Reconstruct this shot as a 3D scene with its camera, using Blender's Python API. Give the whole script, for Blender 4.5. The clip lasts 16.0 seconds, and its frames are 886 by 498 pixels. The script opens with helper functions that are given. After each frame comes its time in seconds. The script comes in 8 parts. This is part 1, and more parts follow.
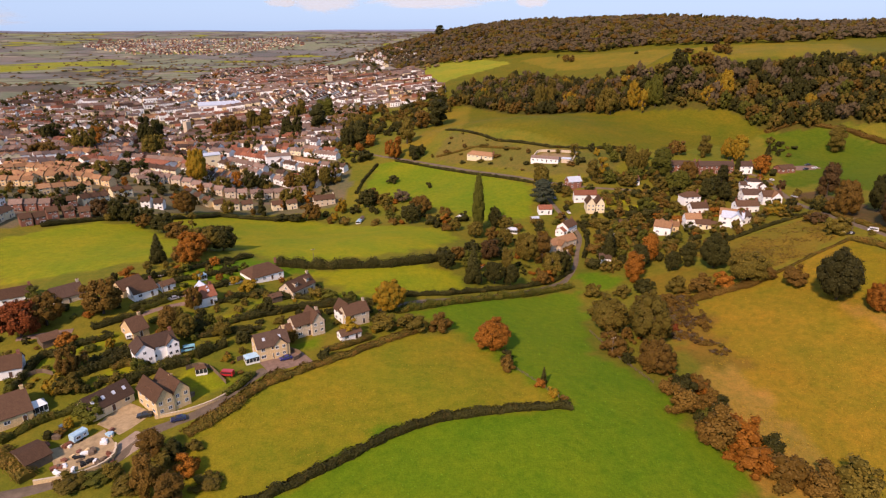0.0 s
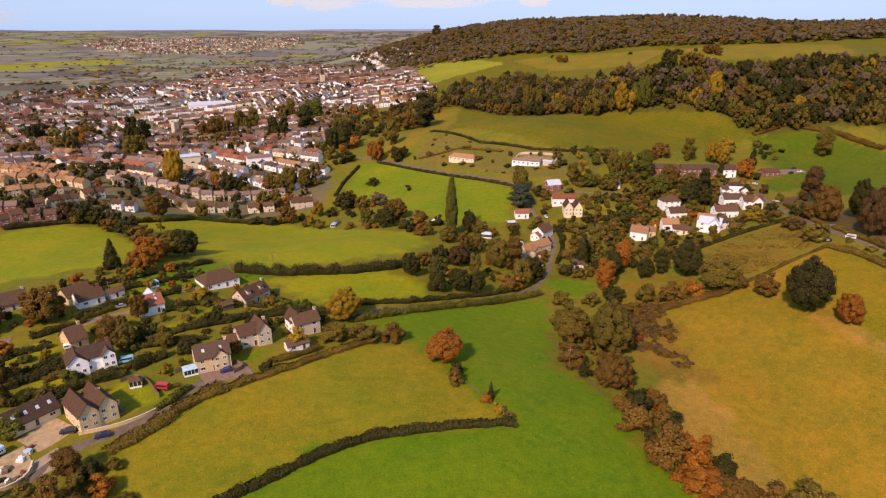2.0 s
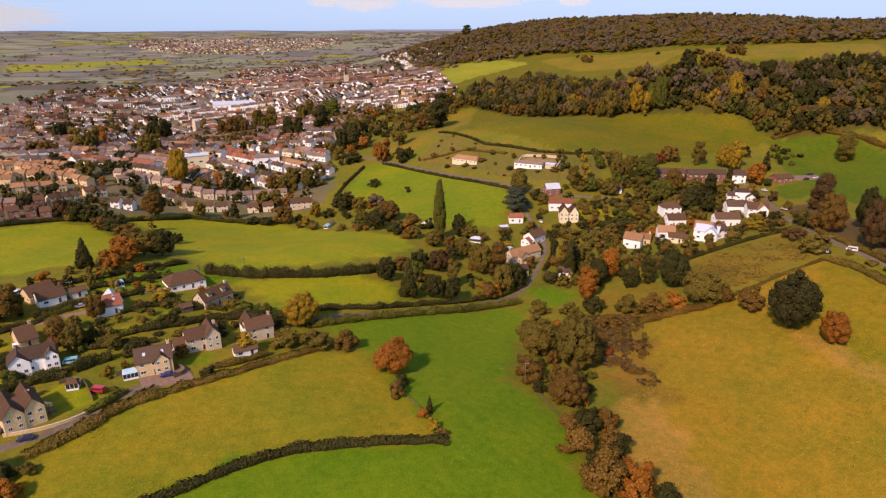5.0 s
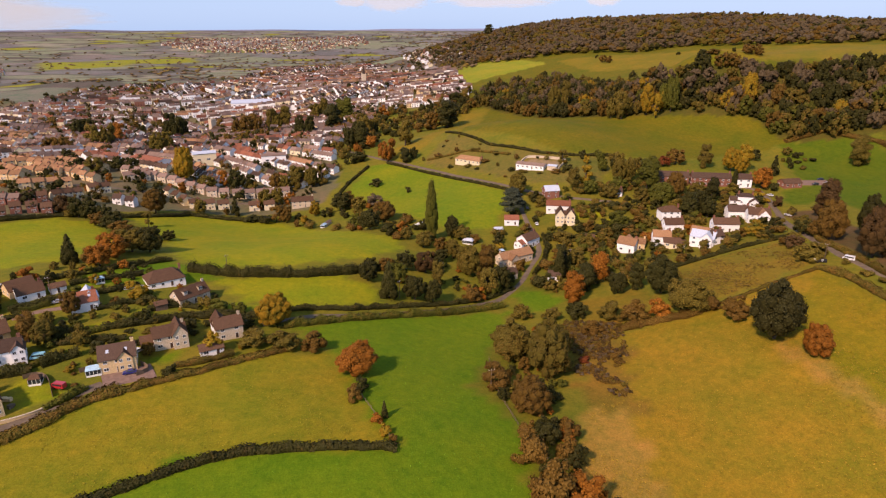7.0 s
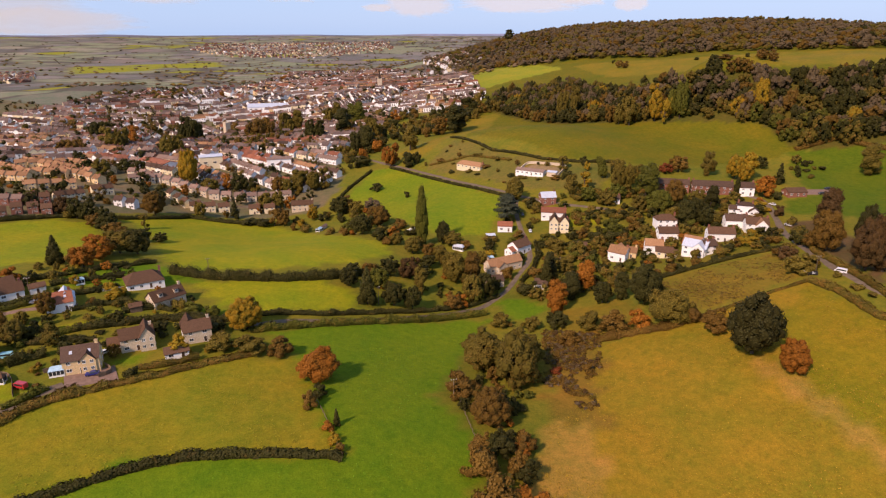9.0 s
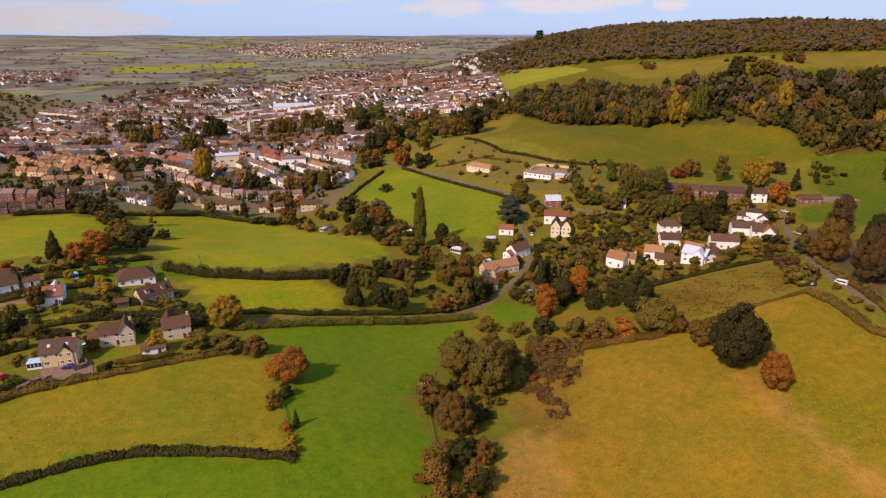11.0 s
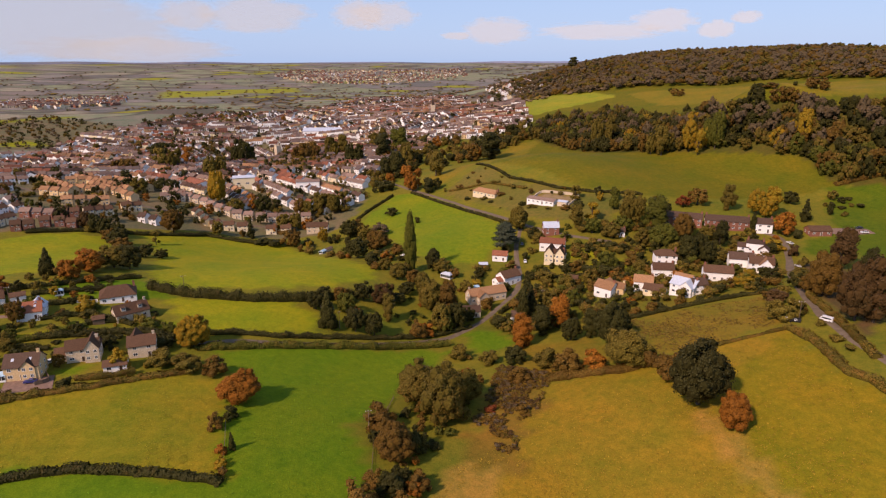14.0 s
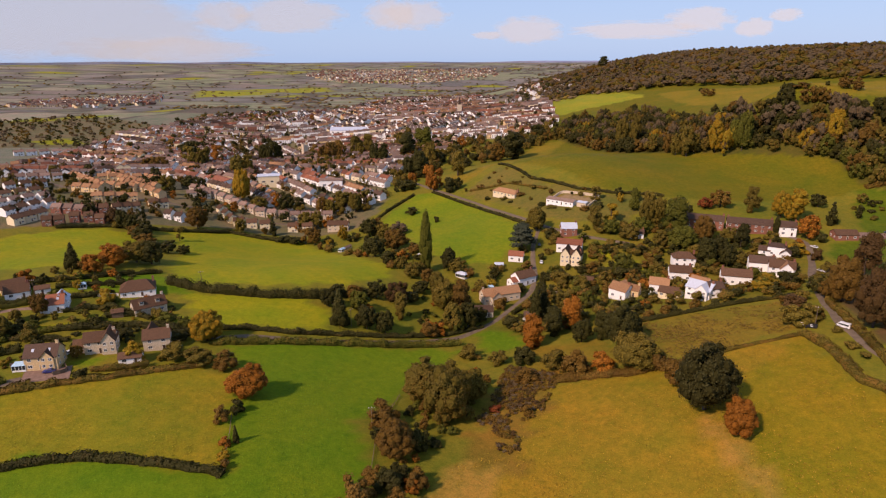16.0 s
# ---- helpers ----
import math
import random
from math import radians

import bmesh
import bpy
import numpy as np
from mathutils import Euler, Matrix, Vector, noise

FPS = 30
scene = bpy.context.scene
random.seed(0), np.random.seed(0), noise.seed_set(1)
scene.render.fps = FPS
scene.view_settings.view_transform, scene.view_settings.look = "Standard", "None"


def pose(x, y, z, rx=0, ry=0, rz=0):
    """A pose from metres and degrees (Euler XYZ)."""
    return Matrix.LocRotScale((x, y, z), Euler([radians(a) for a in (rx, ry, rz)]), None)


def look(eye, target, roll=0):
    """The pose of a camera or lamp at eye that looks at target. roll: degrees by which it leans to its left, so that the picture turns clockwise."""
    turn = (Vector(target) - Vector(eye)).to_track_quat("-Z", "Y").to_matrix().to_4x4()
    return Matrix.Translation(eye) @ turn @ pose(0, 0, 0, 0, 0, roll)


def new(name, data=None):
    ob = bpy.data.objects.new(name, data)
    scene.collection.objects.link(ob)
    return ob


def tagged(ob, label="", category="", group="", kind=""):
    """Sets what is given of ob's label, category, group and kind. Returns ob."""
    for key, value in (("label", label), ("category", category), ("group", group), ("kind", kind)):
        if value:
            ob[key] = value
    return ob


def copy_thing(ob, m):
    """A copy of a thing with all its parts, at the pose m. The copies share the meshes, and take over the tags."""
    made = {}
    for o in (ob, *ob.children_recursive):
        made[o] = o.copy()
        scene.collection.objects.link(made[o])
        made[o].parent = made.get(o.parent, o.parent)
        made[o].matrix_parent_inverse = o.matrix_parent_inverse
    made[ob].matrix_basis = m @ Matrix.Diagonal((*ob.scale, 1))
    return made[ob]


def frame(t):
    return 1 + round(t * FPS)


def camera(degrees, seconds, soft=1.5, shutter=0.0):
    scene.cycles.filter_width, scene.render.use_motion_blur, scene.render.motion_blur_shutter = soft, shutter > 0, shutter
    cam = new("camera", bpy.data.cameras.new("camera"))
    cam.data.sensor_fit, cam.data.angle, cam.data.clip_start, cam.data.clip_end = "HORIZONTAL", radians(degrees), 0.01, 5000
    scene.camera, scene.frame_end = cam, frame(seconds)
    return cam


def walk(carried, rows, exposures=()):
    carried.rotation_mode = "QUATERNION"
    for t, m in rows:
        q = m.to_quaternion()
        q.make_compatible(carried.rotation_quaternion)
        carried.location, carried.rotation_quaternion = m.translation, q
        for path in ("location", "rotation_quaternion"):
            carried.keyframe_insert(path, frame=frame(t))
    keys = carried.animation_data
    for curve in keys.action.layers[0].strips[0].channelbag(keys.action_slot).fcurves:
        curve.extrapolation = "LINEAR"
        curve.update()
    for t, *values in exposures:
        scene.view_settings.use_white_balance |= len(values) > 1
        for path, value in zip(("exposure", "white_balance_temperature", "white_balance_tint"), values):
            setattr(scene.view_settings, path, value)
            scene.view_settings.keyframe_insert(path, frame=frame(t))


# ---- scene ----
cam = camera(70.8, 16.0, soft=1.2)
PATH = [
    (0, (-7.573, -20.537, 85.436), (-7.461, -18.655, 84.769), -0.1),
    (0.5, (-2.85, -18.319, 85.45), (-2.736, -16.437, 84.784), -0.0),
    (1, (1.963, -16.529, 85.636), (2.079, -14.647, 84.969), 0.0),
    (1.5, (7.091, -14.859, 85.72), (7.2, -12.976, 85.053), -0.0),
    (2, (12.088, -13.409, 85.77), (12.188, -11.526, 85.102), -0.0),
    (2.5, (17.144, -12.013, 85.706), (17.232, -10.13, 85.039), -0.0),
    (3, (22.266, -10.672, 85.625), (22.332, -8.788, 84.957), -0.0),
    (3.5, (27.227, -9.401, 85.483), (27.272, -7.516, 84.817), -0.0),
    (4, (32.434, -8.157, 85.493), (32.456, -6.272, 84.826), -0.1),
    (6.5, (58.37, -2.741, 85.376), (58.284, -0.858, 84.708), -0.1),
    (7, (63.608, -1.589, 85.374), (63.5, 0.293, 84.705), -0.1),
    (7.5, (68.753, -0.4, 85.326), (68.624, 1.48, 84.657), -0.1),
    (8, (73.974, 0.699, 85.338), (73.824, 2.578, 84.67), -0.1),
    (8.5, (79.227, 1.875, 85.287), (79.055, 3.753, 84.621), -0.1),
    (9, (84.375, 3.071, 85.159), (84.185, 4.951, 84.504), -0.1),
    (11.5, (110.268, 9.359, 85.162), (109.946, 11.223, 84.511), -0.1),
    (12, (115.295, 10.627, 85.209), (114.953, 12.496, 84.584), -0.1),
    (12.5, (120.686, 11.986, 85.274), (120.313, 13.858, 84.675), -0.1),
    (13, (125.622, 13.285, 85.036), (125.218, 15.156, 84.456), -0.1),
    (13.5, (130.624, 14.784, 85.279), (130.196, 16.65, 84.701), -0.1),
    (14, (134.62, 15.926, 85.169), (134.185, 17.79, 84.59), -0.1),
    (14.5, (137.315, 16.528, 85.19), (136.878, 18.391, 84.61), -0.1),
    (15, (139.08, 16.759, 84.922), (138.62, 18.618, 84.342), -0.2),
    (15.5, (140.899, 16.918, 85.035), (140.405, 18.768, 84.455), -0.2),
    (16, (142.933, 17.168, 85.361), (142.406, 19.008, 84.781), -0.2),
]
walk(cam, [(t, look(eye, target, roll)) for t, eye, target, roll in PATH], exposures=[(0, 0.40, 6500, 30), (8, 0.36, 6500, 31), (16, 0.19, 6500, 31)])

# ---- light ----
SUN_FROM = Vector((-0.40, -0.64, 0.65)).normalized()
world = bpy.data.worlds.new("sky")
scene.world = world
world.use_nodes = True
wn = world.node_tree.nodes
sky = wn.new("ShaderNodeTexSky")
sky.sky_type, sky.sun_disc = "NISHITA", False
sky.sun_elevation = math.asin(SUN_FROM.z)
sky.sun_rotation = math.atan2(SUN_FROM.x, SUN_FROM.y)
sky.air_density, sky.dust_density, sky.ozone_density = 1.0, 0.6, 2.0
veil = wn.new("ShaderNodeMix")  # thin high cloud over the whole sky, denser towards the horizon
veil.data_type = "RGBA"
overhead = wn.new("ShaderNodeSeparateXYZ")
world.node_tree.links.new(wn.new("ShaderNodeTexCoord").outputs["Generated"], overhead.inputs[0])
thin = wn.new("ShaderNodeMapRange")
for name, value in (("From Min", 0.0), ("From Max", 0.7), ("To Min", 0.78), ("To Max", 0.30)):
    thin.inputs[name].default_value = value
world.node_tree.links.new(overhead.outputs["Z"], thin.inputs["Value"])
world.node_tree.links.new(thin.outputs["Result"], veil.inputs["Factor"])
veil.inputs["B"].default_value = (3.75, 6.0, 8.4, 1)
world.node_tree.links.new(sky.outputs[0], veil.inputs["A"])
world.node_tree.links.new(veil.outputs["Result"], wn["Background"].inputs[0])
wn["Background"].inputs[1].default_value = 0.092
sun_data = bpy.data.lights.new("sun", "SUN")
sun_data.energy, sun_data.angle, sun_data.color = 3.8, radians(4.0), (1.0, 0.79, 0.56)
sun = new("sun", sun_data)
sun.matrix_world = look(SUN_FROM * 500, (0, 0, 0))


# ---- materials ----
def shader(name, rough=0.8, spec=0.3, metal=0.0):
    m = bpy.data.materials.new(name)
    m.use_nodes = True
    b = m.node_tree.nodes["Principled BSDF"]
    b.inputs["Roughness"].default_value = rough
    b.inputs["Specular IOR Level"].default_value = spec
    b.inputs["Metallic"].default_value = metal
    return m, m.node_tree.nodes, m.node_tree.links, b


def node(nodes, kind, **values):
    n = nodes.new(kind)
    for key, value in values.items():
        n.inputs[key.replace("_", " ")].default_value = value
    return n


def ramp(nodes, links, source, *stops):
    r = nodes.new("ShaderNodeValToRGB")
    for k, (at, colour) in enumerate(stops):
        e = r.color_ramp.elements[k] if k < 2 else r.color_ramp.elements.new(at)
        e.position, e.color = at, (*colour, 1)
    links.new(source, r.inputs[0])
    return r.outputs[0]


def mix(nodes, links, kind, factor, a, b):
    n = nodes.new("ShaderNodeMix")
    n.data_type, n.blend_type = "RGBA", kind
    for socket, value in ((n.inputs["Factor"], factor), (n.inputs["A"], a), (n.inputs["B"], b)):
        if isinstance(value, bpy.types.NodeSocket):
            links.new(value, socket)
        else:
            socket.default_value = value if isinstance(value, float) else (*value, 1)
    return n.outputs["Result"]


def bumped(nodes, links, bsdf, height, strength, distance):
    b = node(nodes, "ShaderNodeBump", Strength=strength, Distance=distance)
    links.new(height, b.inputs["Height"])
    links.new(b.outputs[0], bsdf.inputs["Normal"])


def position(nodes):
    return nodes.new("ShaderNodeNewGeometry").outputs["Position"]


def noisy(nodes, links, where, scale, detail=4.0, rough=0.6):
    n = node(nodes, "ShaderNodeTexNoise", Scale=scale, Detail=detail, Roughness=rough)
    links.new(where, n.inputs["Vector"])
    return n.outputs["Fac"]


def grey(v):
    return (v, v, v)


def plain(name, colour, rough=0.8, spec=0.3, metal=0.0, wear=0.25, scale=1.5, pieces=0.0):
    """Painted, rendered or worn surface: stains at two scales, and a change from thing to thing by pieces."""
    m, nodes, links, b = shader(name, rough, spec, metal)
    where = position(nodes)
    c = mix(nodes, links, "MULTIPLY", 1.0, colour, ramp(nodes, links, noisy(nodes, links, where, scale), (0.3, grey(1 - wear)), (0.7, grey(1.0 + wear * 0.3))))
    c = mix(nodes, links, "MULTIPLY", 1.0, c, ramp(nodes, links, noisy(nodes, links, where, scale * 9), (0.25, grey(1 - wear * 0.7)), (0.75, grey(1.05))))
    if pieces:
        i = nodes.new("ShaderNodeObjectInfo").outputs["Random"]
        c = mix(nodes, links, "MULTIPLY", 1.0, c, ramp(nodes, links, i, (0.0, grey(1 - pieces)), (1.0, grey(1 + pieces))))
    links.new(c, b.inputs["Base Color"])
    bumped(nodes, links, b, noisy(nodes, links, where, scale * 14), 0.25, 0.03)
    return m


def tiled_roof(name, a, c2, pieces=0.25):
    """Courses of tiles with lichen and single odd tiles."""
    m, nodes, links, b = shader(name, 0.85, 0.12)
    where = nodes.new("ShaderNodeTexCoord").outputs["Object"]
    w = node(nodes, "ShaderNodeTexWave", Scale=2.6, Distortion=0.6, Detail=1.0)
    w.bands_direction = "Z"
    links.new(where, w.inputs["Vector"])
    base = mix(nodes, links, "MIX", noisy(nodes, links, where, 0.9), a, c2)
    base = mix(nodes, links, "MULTIPLY", 1.0, base, ramp(nodes, links, noisy(nodes, links, where, 7.0, 6.0), (0.3, grey(0.6)), (0.7, grey(1.2))))
    base = mix(nodes, links, "MULTIPLY", 0.55, base, ramp(nodes, links, w.outputs["Fac"], (0.0, grey(0.55)), (0.35, grey(1.1))))
    i = nodes.new("ShaderNodeObjectInfo").outputs["Random"]
    base = mix(nodes, links, "MULTIPLY", 1.0, base, ramp(nodes, links, i, (0.0, grey(1 - pieces)), (1.0, grey(1 + pieces))))
    island = nodes.new("ShaderNodeNewGeometry").outputs["Random Per Island"]
    base = mix(nodes, links, "MULTIPLY", 1.0, base, ramp(nodes, links, island, (0.0, (0.66, 0.64, 0.66)), (0.55, (1.02, 1.0, 0.99)), (1.0, (1.45, 1.30, 1.16))))
    links.new(base, b.inputs["Base Color"])
    bumped(nodes, links, b, w.outputs["Fac"], 0.5, 0.05)
    return m


def leaves(name, dark, light, odd, odd_part=0.15, shift=0.25):
    """Foliage: each leaf clump has its own tone, each plant its own cast, some clumps turned."""
    m, nodes, links, b = shader(name, 0.7, 0.15)
    geo = nodes.new("ShaderNodeNewGeometry")
    island = geo.outputs["Random Per Island"]
    where = nodes.new("ShaderNodeTexCoord").outputs["Object"]
    c = ramp(nodes, links, island, (0.0, tuple(0.68 * a + 0.32 * q for a, q in zip(dark, light))), (1.0, tuple(0.36 * a + 0.64 * q for a, q in zip(dark, light))))
    big = noisy(nodes, links, where, 0.35, 2.0)
    c = mix(nodes, links, "MIX", ramp(nodes, links, big, (0.62 - odd_part, grey(0.0)), (0.80 - odd_part, grey(0.85))), c, odd)
    i = nodes.new("ShaderNodeObjectInfo").outputs["Random"]
    c = mix(nodes, links, "MULTIPLY", 1.0, c, ramp(nodes, links, i, (0.0, grey(0.9 - shift)), (1.0, grey(0.9 + shift))))
    links.new(c, b.inputs["Base Color"])
    return m


MAT = {
    "white": plain("white_render", (0.86, 0.85, 0.82), 0.85, wear=0.08, pieces=0.05),
    "cream": plain("cream_render", (0.80, 0.68, 0.44), 0.85, wear=0.14, pieces=0.06),
    "stone": plain("honey_stone", (0.80, 0.58, 0.30), 0.9, wear=0.3, scale=2.5, pieces=0.1),
    "grey_stone": plain("grey_stone", (0.70, 0.57, 0.40), 0.9, wear=0.35, scale=2.5, pieces=0.1),
    "brick": plain("red_brick", (0.29, 0.12, 0.075), 0.9, wear=0.3, scale=3.0, pieces=0.12),
    "roof_brown": tiled_roof("brown_roof_tiles", (0.068, 0.041, 0.026), (0.112, 0.067, 0.042)),
    "roof_dark": tiled_roof("dark_slates", (0.055, 0.036, 0.027), (0.095, 0.064, 0.048)),
    "roof_red": tiled_roof("clay_roof_tiles", (0.180, 0.068, 0.040), (0.250, 0.108, 0.065)),
    "roof_tan": tiled_roof("weathered_stone_tiles", (0.205, 0.118, 0.062), (0.300, 0.178, 0.096)),
    "roof_town": tiled_roof("faded_concrete_tiles", (0.145, 0.104, 0.086), (0.232, 0.172, 0.144)),
    "roof_pale": plain("pale_sheet_roof", (0.55, 0.60, 0.68), 0.5, wear=0.2),
    "trim": plain("white_trim", (0.8, 0.8, 0.78), 0.5, wear=0.08),
    "glass": plain("dark_window_glass", (0.03, 0.035, 0.04), 0.08, 0.6, wear=0.1),
    "door": plain("painted_door", (0.10, 0.06, 0.04), 0.5, wear=0.15, pieces=0.4),
    "asphalt": plain("worn_asphalt", (0.190, 0.142, 0.098), 0.95, 0.08, wear=0.3, scale=0.4),
    "lane": plain("pale_worn_lane", (0.42, 0.31, 0.22), 0.95, 0.08, wear=0.3, scale=0.4),
    "gravel": plain("pale_gravel", (0.47, 0.335, 0.18), 0.95, wear=0.35, scale=0.6),
    "drive": plain("brick_drive", (0.27, 0.175, 0.13), 0.9, 0.08, wear=0.3, scale=0.8),
    "wood": plain("weathered_wood", (0.20, 0.14, 0.09), 0.9, wear=0.35, pieces=0.2),
    "bark": plain("bark", (0.085, 0.062, 0.045), 0.95, wear=0.4, scale=3.0),
    "rubber": plain("tyre_rubber", (0.02, 0.02, 0.02), 0.8),
    "steel": plain("bright_metal", (0.5, 0.5, 0.5), 0.35, 0.5, 1.0),
    "plastic_blue": plain("pale_blue_sheet", (0.42, 0.62, 0.75), 0.5),
    "leaf_dark": leaves("dark_green_leaves", (0.023, 0.022, 0.005), (0.074, 0.068, 0.010), (0.105, 0.068, 0.012), 0.06),
    "leaf_deep": leaves("deep_green_leaves", (0.026, 0.024, 0.006), (0.060, 0.053, 0.010), (0.07, 0.052, 0.010), 0.04, 0.1),
    "leaf_green": leaves("green_leaves", (0.050, 0.052, 0.006), (0.142, 0.138, 0.012), (0.16, 0.105, 0.012), 0.12),
    "leaf_olive": leaves("olive_leaves", (0.070, 0.053, 0.007), (0.200, 0.145, 0.016), (0.20, 0.105, 0.016), 0.18),
    # umber carries extra grey-blue, painted in for haze over the ridge wood
    "leaf_umber": leaves("dull_brown_leaves", (0.098, 0.069, 0.038), (0.170, 0.118, 0.064), (0.12, 0.075, 0.020), 0.15),
    "leaf_brown": leaves("brown_autumn_leaves", (0.080, 0.044, 0.008), (0.215, 0.112, 0.016), (0.15, 0.096, 0.012), 0.2),
    "leaf_russet": leaves("dark_russet_leaves", (0.045, 0.026, 0.009), (0.130, 0.070, 0.020), (0.070, 0.052, 0.012), 0.15),
    "leaf_rust": leaves("rust_orange_leaves", (0.17, 0.060, 0.007), (0.42, 0.155, 0.010), (0.22, 0.11, 0.012), 0.12),
    "leaf_gold": leaves("golden_leaves", (0.18, 0.118, 0.006), (0.33, 0.225, 0.012), (0.22, 0.16, 0.014), 0.15),
    "leaf_red": leaves("dark_red_leaves", (0.105, 0.028, 0.008), (0.27, 0.066, 0.012), (0.18, 0.08, 0.012), 0.1),
    "leaf_blue": leaves("blue_green_needles", (0.040, 0.048, 0.026), (0.080, 0.092, 0.052), (0.085, 0.08, 0.04), 0.05),
}


# core colours, mostly darker than the leaves: shade inside the foliage, painted in
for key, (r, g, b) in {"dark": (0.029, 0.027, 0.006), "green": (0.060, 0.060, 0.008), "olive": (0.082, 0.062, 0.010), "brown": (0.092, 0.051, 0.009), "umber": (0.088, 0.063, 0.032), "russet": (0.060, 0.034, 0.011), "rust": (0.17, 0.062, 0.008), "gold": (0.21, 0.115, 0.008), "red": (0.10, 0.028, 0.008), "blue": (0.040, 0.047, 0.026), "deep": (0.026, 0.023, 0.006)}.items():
    MAT["core_" + key] = plain("inner_shade_" + key, (1.2 * r, 1.2 * g, 1.2 * b), 0.95, 0.05, wear=0.25, scale=0.8)


# ---- shape of the land ----
HILLS = []


def hill(x, y, radius, rise):
    HILLS.append((x, y, radius, rise))


hill(600, 1500, 700, 127.4)
hill(390, 660, 180, 47.0)
hill(-150, 750, 450, -17.5)
hill(975, 750, 450, 70.0)
hill(-60, 1380, 180, -34.4)
hill(100, 560, 80, 23.4)
hill(-100, 200, 80, 4.0)
hill(100, 200, 80, -7.5)
hill(-1150, 800, 700, 10.3)
hill(180, 1780, 280, 31.6)
hill(288, 665, 55, 27.6)
hill(-60, 400, 80, -13.9)
hill(-520, 240, 280, 20.4)
hill(300, 240, 120, 15.6)
hill(100, 320, 80, -15.7)
hill(210, -60, 180, -13.5)
hill(740, 380, 280, 30.8)
hill(-330, 840, 180, -22.1)
hill(660, 1740, 180, -35.0)
hill(-100, 480, 80, -12.3)
hill(300, 480, 120, -18.9)
hill(1160, 1500, 280, 20.5)
hill(40, 142, 55, 5.3)
hill(-660, 1140, 120, 9.9)
hill(40, 1435, 55, -12.5)
hill(-375, 1875, 450, -8.5)
hill(180, 480, 80, 8.9)
hill(140, 80, 80, -14.4)
hill(40, 500, 55, -7.0)
hill(-125, 252, 55, 6.4)
hill(-15, 308, 55, 5.4)
hill(260, 445, 55, 8.0)
hill(-1050, 1875, 450, 5.5)
hill(40, -320, 280, -12.0)
hill(40, 2200, 280, -7.3)
hill(-300, 1500, 120, -8.1)
hill(750, 1200, 180, -8.9)
hill(68, 252, 55, -4.8)
hill(-600, -375, 450, 5.2)
hill(525, -600, 450, 5.6)
hill(340, 1120, 80, -7.1)
hill(40, 610, 55, 6.0)
hill(620, 600, 80, 6.8)
hill(232, 362, 55, -3.0)
hill(-152, 418, 55, -4.3)
hill(-300, 420, 120, 5.0)


def step(a, b, v):
    s = np.clip((v - a) / (b - a), 0, 1)
    return s * s * (3 - 2 * s)


def height(x, y):
    """The lie of the land: valley, spur, wooded ridge, and a plain that climbs to far hills."""
    x, y = np.asarray(x, float), np.asarray(y, float)
    z = np.full(np.broadcast(x, y).shape, -25.0)
    for cx, cy, r, h in HILLS:
        z = z + h * np.exp(-((x - cx) ** 2 + (y - cy) ** 2) / r**2)
    d = np.hypot(x - 70, y)
    s = step(2300, 3000, d)
    return z * (1 - s) + (-22 + 88 * step(2500, 4850, d)) * s


def ground_z(x, y):
    return float(height(x, y))


def inside(px, py, poly):
    """Which of the places lie in a polygon of (x, y) corners."""
    odd = np.zeros(np.shape(px), bool)
    for (x0, y0), (x1, y1) in zip(poly, poly[1:] + poly[:1]):
        if y0 != y1:
            odd ^= ((y0 > py) != (y1 > py)) & (px < (x1 - x0) * (py - y0) / (y1 - y0) + x0)
    return odd


def wobble(x, y, size):
    """Smooth uneven values from -1 to 1, with features about size metres wide."""
    x, y = np.asarray(x) / size, np.asarray(y) / size
    return (np.sin(x * 2.1 + 1.3 * np.sin(y * 1.7)) + np.sin(y * 2.6 + 1.1 * np.sin(x * 1.9 + 2)) + np.sin((x + y) * 1.3 + 4)) / 3


# ---- meshes ----
def mesh_of(name, verts, faces, mats, index=None, smooth=False):
    me = bpy.data.meshes.new(name)
    me.from_pydata(verts if isinstance(verts, list) else verts.tolist(), [], faces if isinstance(faces, list) else faces.tolist())
    for m in mats:
        me.materials.append(m)
    if index is not None:
        me.polygons.foreach_set("material_index", np.asarray(index, np.int32))
    if smooth:
        me.polygons.foreach_set("use_smooth", np.ones(len(me.polygons), bool))
    me.update()
    return me


def part_of(name, me, parent, m=None, label=""):
    ob = new(name, me)
    ob.parent = parent
    if m is not None:
        ob.matrix_basis = m
    if label:
        ob["label"] = label
    return ob


